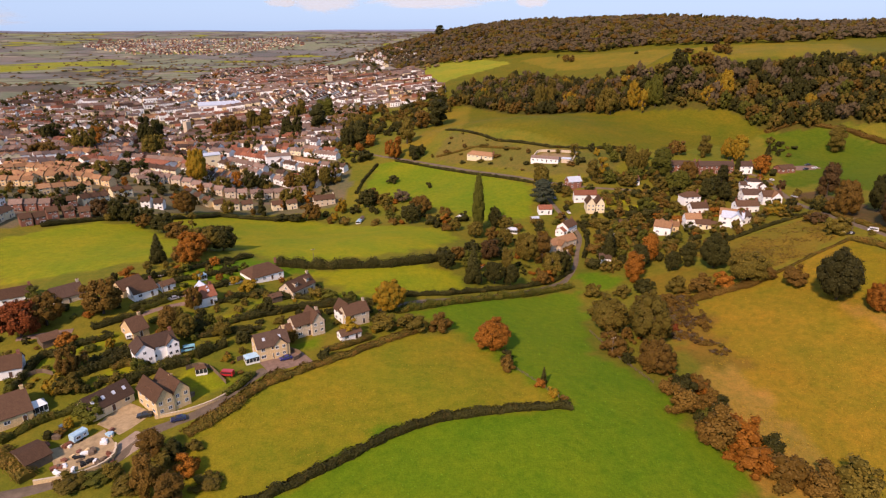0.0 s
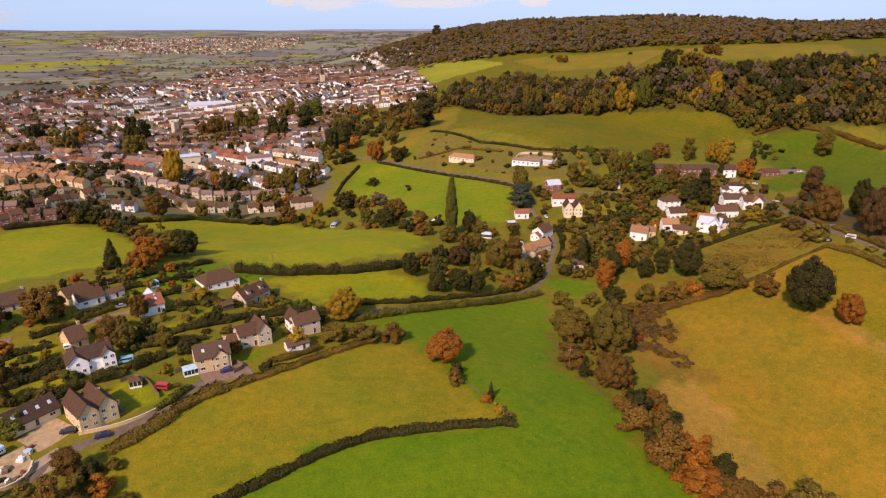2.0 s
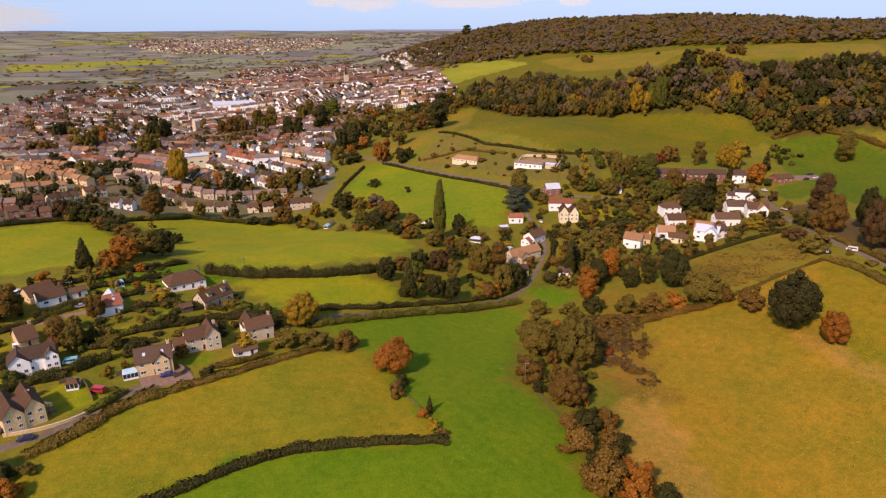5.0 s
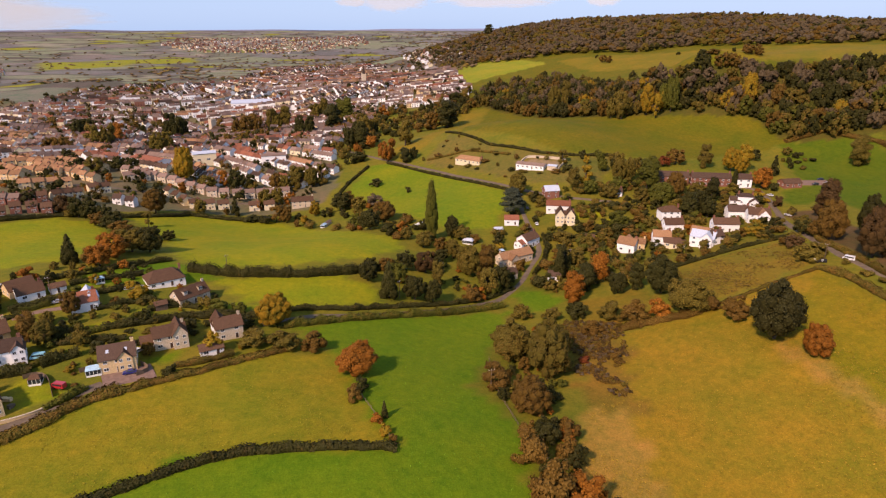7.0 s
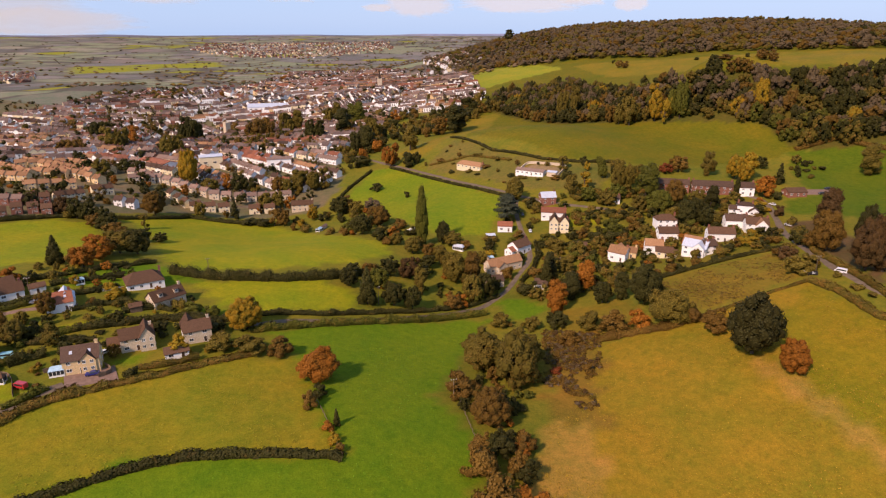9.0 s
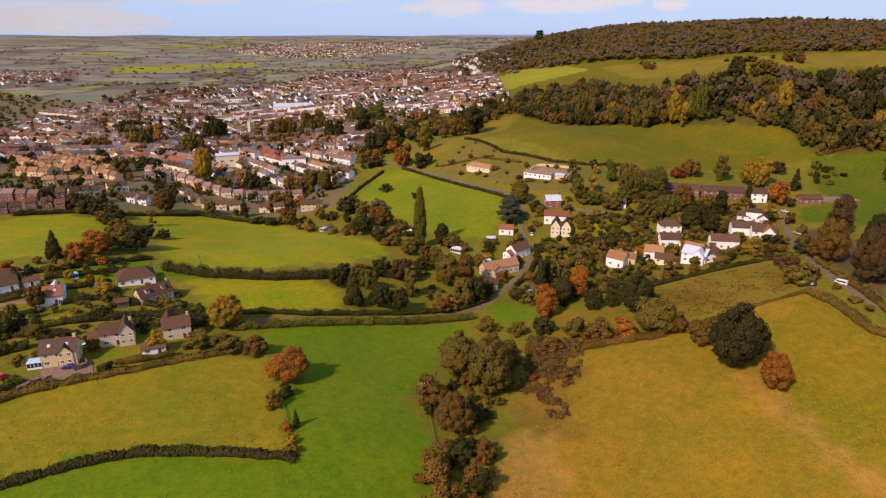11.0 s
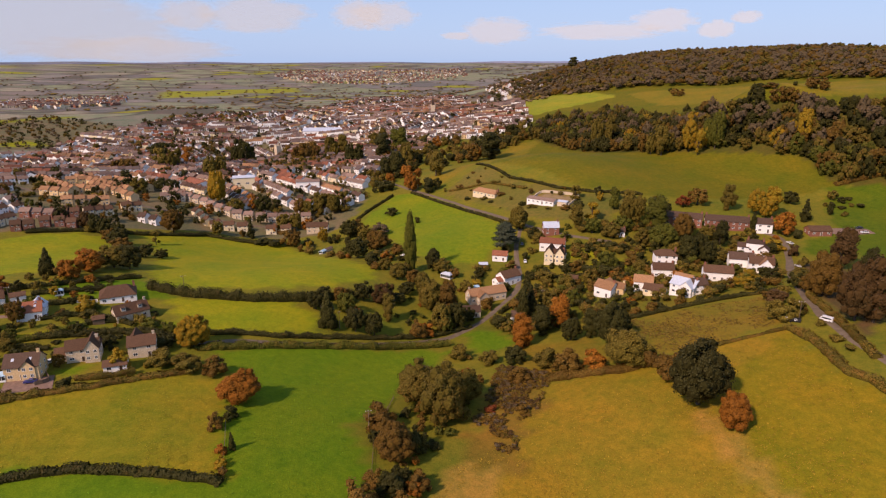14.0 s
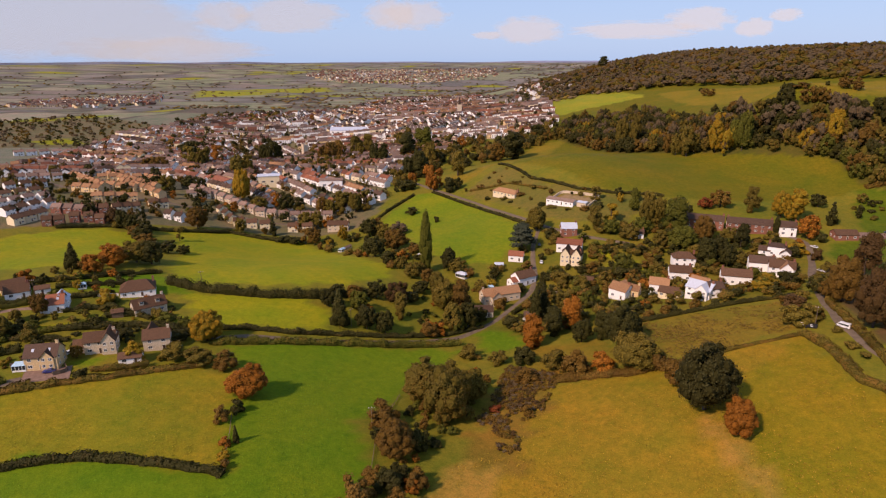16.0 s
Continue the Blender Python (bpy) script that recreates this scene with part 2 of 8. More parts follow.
class Shape:
    """Collects boxes and prisms into one mesh."""

    def __init__(self):
        self.v, self.f = [], []

    def add(self, verts, faces):
        n = len(self.v)
        self.v += [tuple(p) for p in verts]
        self.f += [tuple(n + k for k in f) for f in faces]
        return self

    def box(self, x0, y0, z0, x1, y1, z1):
        return self.add([(x, y, z) for z in (z0, z1) for x, y in ((x0, y0), (x1, y0), (x1, y1), (x0, y1))],
                        [(3, 2, 1, 0), (4, 5, 6, 7), (0, 1, 5, 4), (1, 2, 6, 5), (2, 3, 7, 6), (3, 0, 4, 7)])

    def gable(self, L, W, z0, eaves, ridge):
        """A house body along x: walls up to the eaves, gables up to the ridge."""
        l, w = L / 2, W / 2
        return self.add([(-l, -w, z0), (l, -w, z0), (l, w, z0), (-l, w, z0), (-l, -w, eaves), (l, -w, eaves), (l, w, eaves), (-l, w, eaves), (-l, 0, ridge), (l, 0, ridge)],
                        [(3, 2, 1, 0), (0, 1, 5, 4), (2, 3, 7, 6), (1, 2, 6, 9, 5), (3, 0, 4, 8, 7), (4, 5, 9, 8), (6, 7, 8, 9)])

    def roof(self, L, W, eaves, ridge, over=0.35, thick=0.18, hip=0.0):
        """Two thick slopes along x that meet in a ridge, hipped inwards by hip."""
        l, w = L / 2 + over, W / 2 + over
        drop = (ridge - eaves) / (W / 2) * over
        e, h = eaves - drop + 0.04, max(0.0, hip)
        bottom = [(-l, -w, e), (l, -w, e), (l, w, e), (-l, w, e), (-l + h, 0, ridge + 0.04), (l - h, 0, ridge + 0.04)]
        top = [(x, y, z + thick) for x, y, z in bottom]
        if h == 0:
            return self.add(bottom + top, [(0, 4, 5, 1), (2, 5, 4, 3), (6, 7, 11, 10), (8, 9, 10, 11), (0, 1, 7, 6), (2, 3, 9, 8), (0, 6, 10, 4), (4, 10, 9, 3), (1, 5, 11, 7), (5, 2, 8, 11)])
        return self.add(bottom + top, [(0, 4, 5, 1), (2, 5, 4, 3), (6, 7, 11, 10), (8, 9, 10, 11), (9, 6, 10), (7, 8, 11), (0, 1, 7, 6), (2, 3, 9, 8), (3, 0, 6, 9), (1, 2, 8, 7), (0, 3, 4), (1, 5, 2)])

    def mesh(self, name, *mats):
        return mesh_of(name, self.v, self.f, [MAT[m] for m in mats])


rng = np.random.default_rng(7)


def leaf_quads(centres, normals, size, r):
    """Small bent leaf sprays, one quad each, about the given centres."""
    n = len(centres)
    a = r.normal(size=(n, 3))
    u = np.cross(normals, a)
    u /= np.linalg.norm(u, axis=1, keepdims=True) + 1e-9
    v = np.cross(normals, u)
    v /= np.linalg.norm(v, axis=1, keepdims=True) + 1e-9
    s = (size * r.uniform(0.6, 1.3, n))[:, None]
    k = r.uniform(0.5, 0.95, n)[:, None]
    c = np.stack([centres - u * s - v * s * k, centres + u * s * k - v * s, centres + u * s + v * s * k, centres - u * s * k + v * s], 1)
    return c.reshape(-1, 3), np.arange(4 * n).reshape(-1, 4)


BALL = []
for k in range(2):
    bm = bmesh.new()
    bmesh.ops.create_icosphere(bm, subdivisions=k + 1, radius=1)
    BALL.append((np.array([v.co[:] for v in bm.verts]), [[v.index for v in f.verts] for f in bm.faces]))
    bm.free()


LUMP = (np.array([(1, 0, 0), (-1, 0, 0), (0, 1, 0), (0, -1, 0), (0, 0, 1), (0, 0, -1.0)]), [[0, 2, 4], [2, 1, 4], [1, 3, 4], [3, 0, 4], [2, 0, 5], [1, 2, 5], [3, 1, 5], [0, 3, 5]])


def crown(kind, seed, clumps, per_clump, leaf, heart=None):
    """A crown of unit height and about unit width: lumps of leaf sprays round cores coloured as inner shade, with gaps
    between them.
    """
    r = np.random.default_rng(seed)
    verts, faces, index, n = [], [], [], 0
    g0 = r.uniform(0, 6.28)
    for k in range(clumps):
        if kind in ("round", "grand"):
            g, up = k * 2.39996 + r.uniform(-0.3, 0.3), 1 - 1.9 * (k + 0.5) / clumps  # a broad dome, lobed, with a level skirt
            w = math.sqrt(max(0.05, 1 - up * up))
            lobe = 1 + 0.13 * math.sin(3 * g0 + 2 * (g % 6.283)) + 0.11 * math.sin(4 * (g % 6.283) + 3 * up + g0) * w
            size = lobe * r.uniform(0.72, 1.04)
            at = np.array([math.cos(g) * w * 0.39 * size, math.sin(g) * w * 0.39 * size, 0.45 + (0.43 if up > 0 else 0.33) * up * size])
            rad = r.uniform(0.75, 1.25) * (0.115 if clumps > 25 else 0.15 if clumps > 12 else 0.18)
        elif kind == "tall":
            z = r.uniform(0.08, 0.9)
            w = 0.30 * math.sin(math.pi * min(1, (z + 0.12) / 1.15)) ** 0.7
            g = r.uniform(0, 6.28)
            at = np.array([math.cos(g) * w * r.uniform(0.3, 1), math.sin(g) * w * r.uniform(0.3, 1), z])
            rad = r.uniform(0.10, 0.17)
        elif kind == "spire":
            z = (k + 0.5) / clumps
            w = 0.36 * (1 - z) ** 0.85
            g = k * 2.4
            at = np.array([math.cos(g) * w * 0.6, math.sin(g) * w * 0.6, 0.06 + 0.9 * z])
            rad = 0.05 + 0.17 * (1 - z)
        elif kind == "column":
            z = (k + 0.5) / clumps
            w = 0.20 * math.sin(math.pi * min(1, 0.22 + z * 0.75))
            g = k * 2.4
            at = np.array([math.cos(g) * w * 0.8, math.sin(g) * w * 0.8, 0.05 + 0.9 * z])
            rad = 0.10 + 0.10 * math.sin(math.pi * (0.2 + 0.75 * z))
        elif kind == "layered":
            z = 0.25 + 0.7 * (k + 0.5) / clumps
            w = 0.5 * (1.1 - z)
            g = k * 2.4
            at = np.array([math.cos(g) * w * 0.8, math.sin(g) * w * 0.8, z])
            rad = r.uniform(0.12, 0.2)
        elif kind == "dome":
            d = r.normal(size=3)
            d[2] = d[2] * 0.7 + 0.2
            d /= np.linalg.norm(d)
            at = np.array([0, 0, 0.45]) + d * np.array([0.36, 0.36, 0.34]) * r.uniform(0.6, 1.0)
            rad = r.uniform(0.8, 1.25) * (0.15 if clumps > 11 else 0.22)
        else:  # bush: broad and low
            d = r.normal(size=3)
            d[2] = abs(d[2]) * 0.9
            d /= np.linalg.norm(d)
            lobe = 1 + 0.16 * math.sin(3 * math.atan2(d[1], d[0]) + g0)
            at = np.array([0, 0, 0.16]) + d * np.array([0.40, 0.40, 0.62]) * lobe * r.uniform(0.45, 1.0)
            rad = r.uniform(0.75, 1.25) * (0.12 if clumps > 25 else 0.16 if clumps > 10 else 0.21)
        flat = 0.45 if kind == "layered" else 0.9
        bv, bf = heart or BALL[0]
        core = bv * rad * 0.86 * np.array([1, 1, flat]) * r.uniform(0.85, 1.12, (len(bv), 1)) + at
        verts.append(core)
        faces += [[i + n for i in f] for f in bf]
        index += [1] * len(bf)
        n += len(core)
        d = r.normal(size=(per_clump, 3))
        d[:, 2] += 0.25
        d /= np.linalg.norm(d, axis=1, keepdims=True)
        c = at + d * np.array([1, 1, flat]) * rad * r.uniform(0.80, 1.18, (per_clump, 1))
        out = c - np.array([0, 0, 0.38])
        nn = d * 0.6 + 0.7 * out / np.linalg.norm(out, axis=1, keepdims=True) + r.normal(size=d.shape) * 0.30
        qv, qf = leaf_quads(c, nn / np.linalg.norm(nn, axis=1, keepdims=True), leaf, r)
        verts.append(qv)
        faces += (qf + n).tolist()
        index += [0] * len(qf)
        n += len(qv)
    return np.concatenate(verts), faces, index


def trunk_shape(limbs, seed, top=0.62, thick=0.028):
    """A tapered trunk with limbs, for a tree of unit height."""
    r = np.random.default_rng(seed)
    v, f = [], []

    def limb(a, b, ra, rb):
        a, b = Vector(a), Vector(b)
        d = (b - a).normalized()
        u = d.orthogonal().normalized()
        w = d.cross(u)
        n = len(v)
        for p, rad in ((a, ra), (b, rb)):
            for k in range(6):
                g = k * math.pi / 3
                v.append(tuple(p + (u * math.cos(g) + w * math.sin(g)) * rad))
        for k in range(6):
            f.append((n + k, n + (k + 1) % 6, n + 6 + (k + 1) % 6, n + 6 + k))

    limb((0, 0, -0.04), (0.01, 0, 0.3), thick * 1.3, thick * 0.85)
    limb((0.01, 0, 0.28), (0, 0.02, top), thick * 0.85, thick * 0.4)
    for k in range(limbs):
        g, z = k * 2.4 + r.uniform(0, 1), r.uniform(0.2, 0.5)
        limb((0, 0, z), (0.26 * math.cos(g), 0.26 * math.sin(g), z + r.uniform(0.12, 0.3)), thick * 0.5, thick * 0.15)
    return v, f


CROWNS = {  # kind: (clumps, sprays a clump, spray size), seen close, from afar, and for small plants
"round": ((52, 58, 0.0150), (22, 30, 0.026), (11, 26, 0.040)), "tall": ((30, 110, 0.0140), (16, 46, 0.024), (10, 34, 0.032)), "spire": ((22, 110, 0.015), (12, 34, 0.030), (12, 26, 0.036)),
    "column": ((24, 100, 0.0105), (22, 50, 0.013), (14, 30, 0.016)), "layered": ((22, 130, 0.017), (14, 40, 0.034), (14, 30, 0.04)), "bush": ((34, 60, 0.0190), (16, 32, 0.034), (10, 26, 0.044)), "grand": ((90, 76, 0.0115), (40, 60, 0.018), (40, 60, 0.02)),
}
TREE_MESH = {}


def tree_meshes(kind, tone, variant, detail):
    key = (kind, tone, variant, detail)
    if key not in TREE_MESH:
        clumps, per, leaf = CROWNS[kind][detail]
        shape = kind
        cv, cf, ci = crown(shape, 100 + variant * 7 + len(kind), clumps, per, leaf)
        tv, tf = trunk_shape(5 if shape in ("round", "grand", "tall", "bush") and detail == 0 else 2, variant, 0.45 if shape == "bush" else 0.7)
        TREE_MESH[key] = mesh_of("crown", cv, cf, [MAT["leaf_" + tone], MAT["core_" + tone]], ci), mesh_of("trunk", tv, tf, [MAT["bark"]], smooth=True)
    return TREE_MESH[key]


WORDS = {"umber": "dull brown", "russet": "dark russet", "deep": "deep green", "dark": "dark green", "green": "green", "olive": "olive-green", "brown": "brown autumn", "rust": "rust-orange autumn", "gold": "golden autumn", "red": "dark red", "blue": "blue-green"}
FORMS = {"round": "round-crowned tree", "tall": "tall uneven tree", "spire": "pointed conifer", "column": "slender columnar poplar", "layered": "spreading flat-layered cedar", "bush": "broad low bush", "grand": "large dense round-crowned tree"}
TREES = 0


def tree(x, y, tall, wide, kind="round", tone="green", where="among the hedges and gardens", group=""):
    """A tree or bush that stands on the ground: its height and its crown's width in metres."""
    global TREES
    if kind in ("round", "bush") and wide > 18 and math.hypot(x - 70, y) > 330:
        n = 3 if wide < 25 else 4 if wide < 32 else 5
        for k in range(n):
            g, d = k * 6.283 / n + x, wide * (0.27 + 0.05 * math.sin(k * 5.0 + y))
            size = 0.62 + 0.14 * math.sin(k * 3.1 + x + y)
            last = tree(x + d * math.cos(g), y + d * math.sin(g), tall * min(0.96, size + 0.2), wide * size * (0.85 if n == 3 else 0.68), "round" if (k + int(x)) % 3 else "tall", tone, where, group)
        return last
    TREES += 1
    share = max(tall, wide) / math.hypot(x - 70, y)
    if kind == "round" and share > 0.055:
        kind = "grand"
    crown_me, trunk_me = tree_meshes(kind, tone, TREES % 3, 0 if share > 0.036 else 1 if share > 0.018 else 2)
    base = {"round": 1.0, "grand": 1.0, "tall": 0.72, "spire": 0.84, "column": 0.62, "layered": 1.0, "bush": 0.98}[kind]
    s = wide / base
    m = pose(x, y, ground_z(x, y) - 0.1, 0, 0, (TREES * 67) % 360) @ Matrix.Diagonal((s, s, tall, 1))
    if kind == "bush":
        root = new("bush", crown_me)
        root.matrix_basis = m
    else:
        root = new("tree")
        root.matrix_basis = m
        part_of("trunk", trunk_me, root)
        part_of("crown", crown_me, root)
    tagged(root, f"{WORDS[tone]} {FORMS[kind]} {where}", "bush" if kind == "bush" else "tree", group)
    return root


# ---- ground ----
FIELDS = []


def field(tint, *corners, soft=2.0):
    """A piece of land with its own sward or soil, by its corners."""
    FIELDS.append((tint, [(float(a), float(b)) for a, b in corners], soft))


LUSH, PASTURE, DRY, STRAW = (0.104, 0.164, 0.003), (0.206, 0.174, 0.008), (0.232, 0.156, 0.010), (0.285, 0.172, 0.028)
MEADOW, HILLSIDE, BRACKEN, GARDEN = (0.214, 0.218, 0.005), (0.122, 0.110, 0.005), (0.185, 0.115, 0.014), (0.152, 0.138, 0.012)
PLOUGH, TOWNLAND, ROUGH, BRIGHT = (0.20, 0.145, 0.125), (0.140, 0.118, 0.062), (0.178, 0.126, 0.012), (0.23, 0.23, 0.015)
GREEN_HILL, SCRUBLAND, RIGHT_HILL, GREEN = (0.080, 0.112, 0.004), (0.140, 0.115, 0.022), (0.198, 0.150, 0.006), (0.150, 0.185, 0.005)
LITTER = (0.088, 0.074, 0.012)
HAMLET, HILLTOP = (0.140, 0.122, 0.012), (0.185, 0.140, 0.010)

field(TOWNLAND, (-607.3, 825.8), (-604.8, 1029.2), (-529.6, 1153.9), (-420.8, 1207.2), (-476.8, 1745.2), (-241.9, 1594.2), (-29.4, 1391.7), (54.7, 910), (-3.8, 843.7), (-58.5, 852.6), (-73.5, 729.1), (-83.4, 617.1), (-54, 514.7), (-59.6, 460.9), (-96.6, 443.5), (-148.7, 424.8), (-172.5, 393.6), (-195.7, 363.9), (-223.7, 342.5), (-250.8, 309.7), (-424, 426.2), soft=2.0)
field(HILLSIDE, (30, 700), (20, 1200), (60, 1440), (300, 1250), (1300, 900), (1300, 600), (330, 560), (140, 580), soft=2.0)
field(MEADOW, (-164.3, 376.2), (-144.7, 416.5), (-87.4, 429.5), (-42.5, 391.3), (-5.8, 363.9), (20.4, 342.7), (18.9, 321.4), (7.2, 301.6), (-12.4, 286.5), (-45, 273.5), (-71.1, 269.4), (-88.3, 286.4), (-130.1, 345.1), soft=2.0)
field(MEADOW, (-233.1, 294), (-213.6, 329.6), (-194.5, 351.5), (-169.5, 351.7), (-139.4, 317.8), (-118.8, 287.7), (-118.8, 265.4), (-149.5, 250.2), (-182.1, 239.8), soft=2.0)
field(MEADOW, (-56.7, 253.2), (-35.1, 261.9), (1.6, 275.3), (17.8, 262.3), (20, 251.2), (0.4, 239), (-26.3, 231.5), (-38.8, 238.6), soft=2.0)
field(GREEN, (-44, 471.4), (-31.8, 541.5), (-11.6, 543), (42.5, 485.7), (84, 428.3), (76.4, 380.5), (50.4, 365.5), (26.7, 387.6), (-26.5, 464), soft=2.0)
field(HILLSIDE, (46.4, 584.4), (85.2, 758.9), (148.2, 664.4), (237.5, 594.3), (300.9, 565.7), (312.1, 514.9), (275.7, 501.5), (214, 479.5), (172, 479.9), (130.7, 492.7), soft=2.0)
field(GREEN_HILL, (305, 512.4), (349, 510.2), (363.4, 483.5), (381.7, 430.9), (290.3, 291.6), (290.2, 347.1), (281.9, 388.6), (255, 379.6), (262.6, 406.5), (284.9, 417.6), (290.2, 464.6), soft=2.0)
field(HILLTOP, (189, 1080.7), (276.9, 1067.9), (421.1, 982.2), (542.9, 916.4), (591.6, 833.1), (461.5, 619.2), (365.5, 644.1), (300.3, 634.7), (318.9, 891.4), (224.6, 950.3), soft=2.0)
field(BRIGHT, (-22.4, 1378), (56.5, 1302.7), (174.1, 1065.9), (123.1, 1034.6), (78.5, 1013.3), (52.8, 983.7), (4.8, 1057.3), soft=2.0)
field(HILLTOP, (-28.6, 583.7), (1.7, 603.1), (43.8, 783.1), (78.6, 799.6), (46.8, 577), (34.3, 609.1), (11.7, 561.8), (-0.4, 535.2), soft=2.0)
field(SCRUBLAND, (15.3, 528.2), (36.2, 579.5), (87.1, 513.2), (133.8, 480), (172.4, 482.4), (148.2, 429.9), (98.4, 444.6), (41.2, 504.3), soft=2.0)
field(LUSH, (-13, 214.4), (4.5, 224.3), (33.5, 245.3), (78.2, 270.7), (73.3, 233.3), (62.1, 186.9), (75.9, 170.3), (80.9, 154.2), (79.1, 140.7), (94, 119.5), (2.1, 68), (-55.2, 82.9), (-37.5, 117.4), (-24, 129.2), (-7.6, 137), (15.2, 139.9), (33.6, 142.3), (42.8, 143.8), (38.2, 150.6), (24, 174.2), (13, 193.2), (6.3, 205.9), soft=2.0)
field(PASTURE, (-69.2, 134.1), (-66.3, 143), (-56.3, 156.1), (-42.7, 170.3), (-28.3, 180.1), (-14.4, 195), (11.8, 197.7), (24, 174.2), (38.2, 150.6), (42.8, 143.8), (33.6, 142.3), (15.2, 139.9), (-7.6, 137), (-24, 129.2), (-37.5, 117.4), (-61.5, 101.9), soft=2.0)
field(PASTURE, (-68.1, 108.8), (-69.4, 126), (-61.3, 135.6), (-52.2, 155.3), (-12.5, 151), (-33, 116.6), (-43.4, 109.5), (-53.3, 94.7), soft=2.0)
field(DRY, (123.6, 237.5), (141.2, 240.9), (167.2, 246.3), (190.5, 255.7), (214.5, 264.5), (222.8, 226.4), (233.9, 189.8), (230.4, 135), (146.2, 90), (91.4, 92.9), (89.9, 139.2), (95.5, 159.3), (100.6, 184.4), (113.7, 195.7), soft=2.0)
field(STRAW, (89.6, 135.6), (95.7, 162), (100.6, 184.4), (113.1, 192.1), (115.5, 173), (115.7, 155.3), (117.6, 141), (118.8, 110.1), (92.6, 105.2), soft=2.0)
field(BRACKEN, (103.4, 256.0), (126.4, 246.9), (123.2, 215.7), (118.1, 192.3), (120.6, 180.8), (108.9, 175.8), (103.7, 185.0), (99.0, 195.9), (102.2, 218.6), soft=5)
field(RIGHT_HILL, (176.2, 202.1), (186.9, 210.1), (185.9, 227), (214.5, 264.5), (222.8, 226.4), (233.4, 202.5), (199.1, 144.9), (191.6, 168.2), (187.5, 186.9), soft=2.0)
field(STRAW, (171.6, 209.9), (178.1, 211.9), (187.5, 186.9), (194.3, 171.2), (208.4, 149.2), (203.3, 141), (189.5, 163.9), (180.1, 185.6), soft=2.0)
field(ROUGH, (148, 294.5), (164.4, 296.5), (220.5, 306.1), (217.2, 273.1), (189.8, 256.7), (167.2, 253.6), (155.2, 270.3), soft=2.0)
field(ROUGH, (110.6, 277.6), (139.9, 280.9), (153.5, 254.2), (135.7, 247.3), (112.9, 253), soft=2.0)
field(LUSH, (79.6, 289.9), (101.7, 302.8), (106.7, 278.6), (91.4, 269.6), soft=2.0)
field(MEADOW, (-85.7, 166.3), (-81.5, 170.4), (-66.1, 157.8), (-70.6, 151.6), soft=1)
field(LUSH, (-49, 186.2), (-41.4, 190.6), (-39.6, 184.1), (-47, 179.6), soft=1)
field(GARDEN, (-141.9, 187.4), (-131.1, 202.5), (-96.9, 214.1), (-86.3, 186.3), (-122.7, 171.8), soft=2.0)
field(LUSH, (-109.2, 253), (-86.7, 275), (-51.1, 257.2), (-86.9, 235.4), (-102.6, 232.4), soft=2.0)
field(HAMLET, (75.3, 306.4), (71.6, 349.5), (85.4, 388.3), (97.5, 420.8), (124.6, 424.7), (159.5, 428.5), (183.9, 436.4), (265, 421.6), (227.5, 322.4), (191.5, 306.9), (165.4, 300.3), (142.4, 293.7), (112.1, 291.9), (89.7, 294.6), soft=2.0)
field(LITTER, (60.5, 817.6), (70.7, 900.6), (173.9, 922.7), (253.7, 649), (345.8, 618.5), (417.2, 599.4), (481.8, 590.3), (410.1, 467.5), (371.8, 501.5), (324.7, 509.8), (311.2, 518.1), (300.4, 564.1), (237, 592.2), (146.3, 646.3), (91.8, 754.4), soft=2.0)
field(TOWNLAND, (-516.5, 455.9), (-630.2, 638.1), (-569.2, 684), (-483.3, 740.8), (-488.9, 782.4), (-613.3, 925.8), (-875.7, 1023.3), (-922.5, 883.2), (-921.4, 739.5), soft=2.0)
field(BRIGHT, (-1090, 1638), (-974, 1814), (-1026, 2005), (-1402, 2086))
field(BRIGHT, (-951, 1949), (-878, 2142), (-1044, 2438), (-1180, 2300))
field(BRIGHT, (-1094, 2013), (-948, 2021), (-1095, 2347), (-1229, 2271))
field(MEADOW, (-880, 875), (-812, 1023), (-850, 1050), (-920, 900))
field(MEADOW, (-655, 700), (-600, 690), (-585, 730), (-640, 750))
field((0.23, 0.165, 0.09), (96, 474), (102.5, 486.5), (130, 473.5), (122.5, 461), soft=0.5)
field((0.105, 0.066, 0.026), (247.0, 372.2), (239.9, 325.5), (236.3, 287.5), (239.4, 249.9), (260.6, 309.9), (265.7, 371.3))
field(GREEN, (-127.8, 184.5), (-115.1, 191.6), (-111.1, 186.5), (-124.1, 178.8), soft=1)
field(GREEN, (-133.1, 170.7), (-130.7, 174.9), (-123.9, 166.9), (-127.2, 162.8), soft=1)
field(MEADOW, (-85.6, 198), (-72.1, 212.3), (-67.1, 220.1), (-69.5, 205.2), (-79.7, 191.6), soft=1)
field(MEADOW, (-108.9, 165.4), (-99.4, 171.3), (-96.7, 166.5), (-105.2, 160.8), soft=1)
field(MEADOW, (-107.8, 227.1), (-99.2, 232.9), (-95.6, 224.7), (-103.2, 220), soft=1)
field(GREEN, (-44.1, 230.9), (-33.6, 237.3), (-28.1, 228.2), (-39.4, 220.8), soft=1)
field(MEADOW, (137.7, 378), (158.3, 378.9), (162.9, 367.8), (142.4, 363.9), soft=1)
field(MEADOW, (125.2, 391.8), (143, 391.7), (145.4, 384.1), (126.1, 382.6), soft=1)
field(ROUGH, (102, 330.4), (112.1, 339.9), (115.8, 328.4), (105.5, 315.6), soft=1)
field(MEADOW, (-108.4, 162.2), (-102, 168.6), (-98.7, 164.6), (-103.8, 157.7), soft=1)
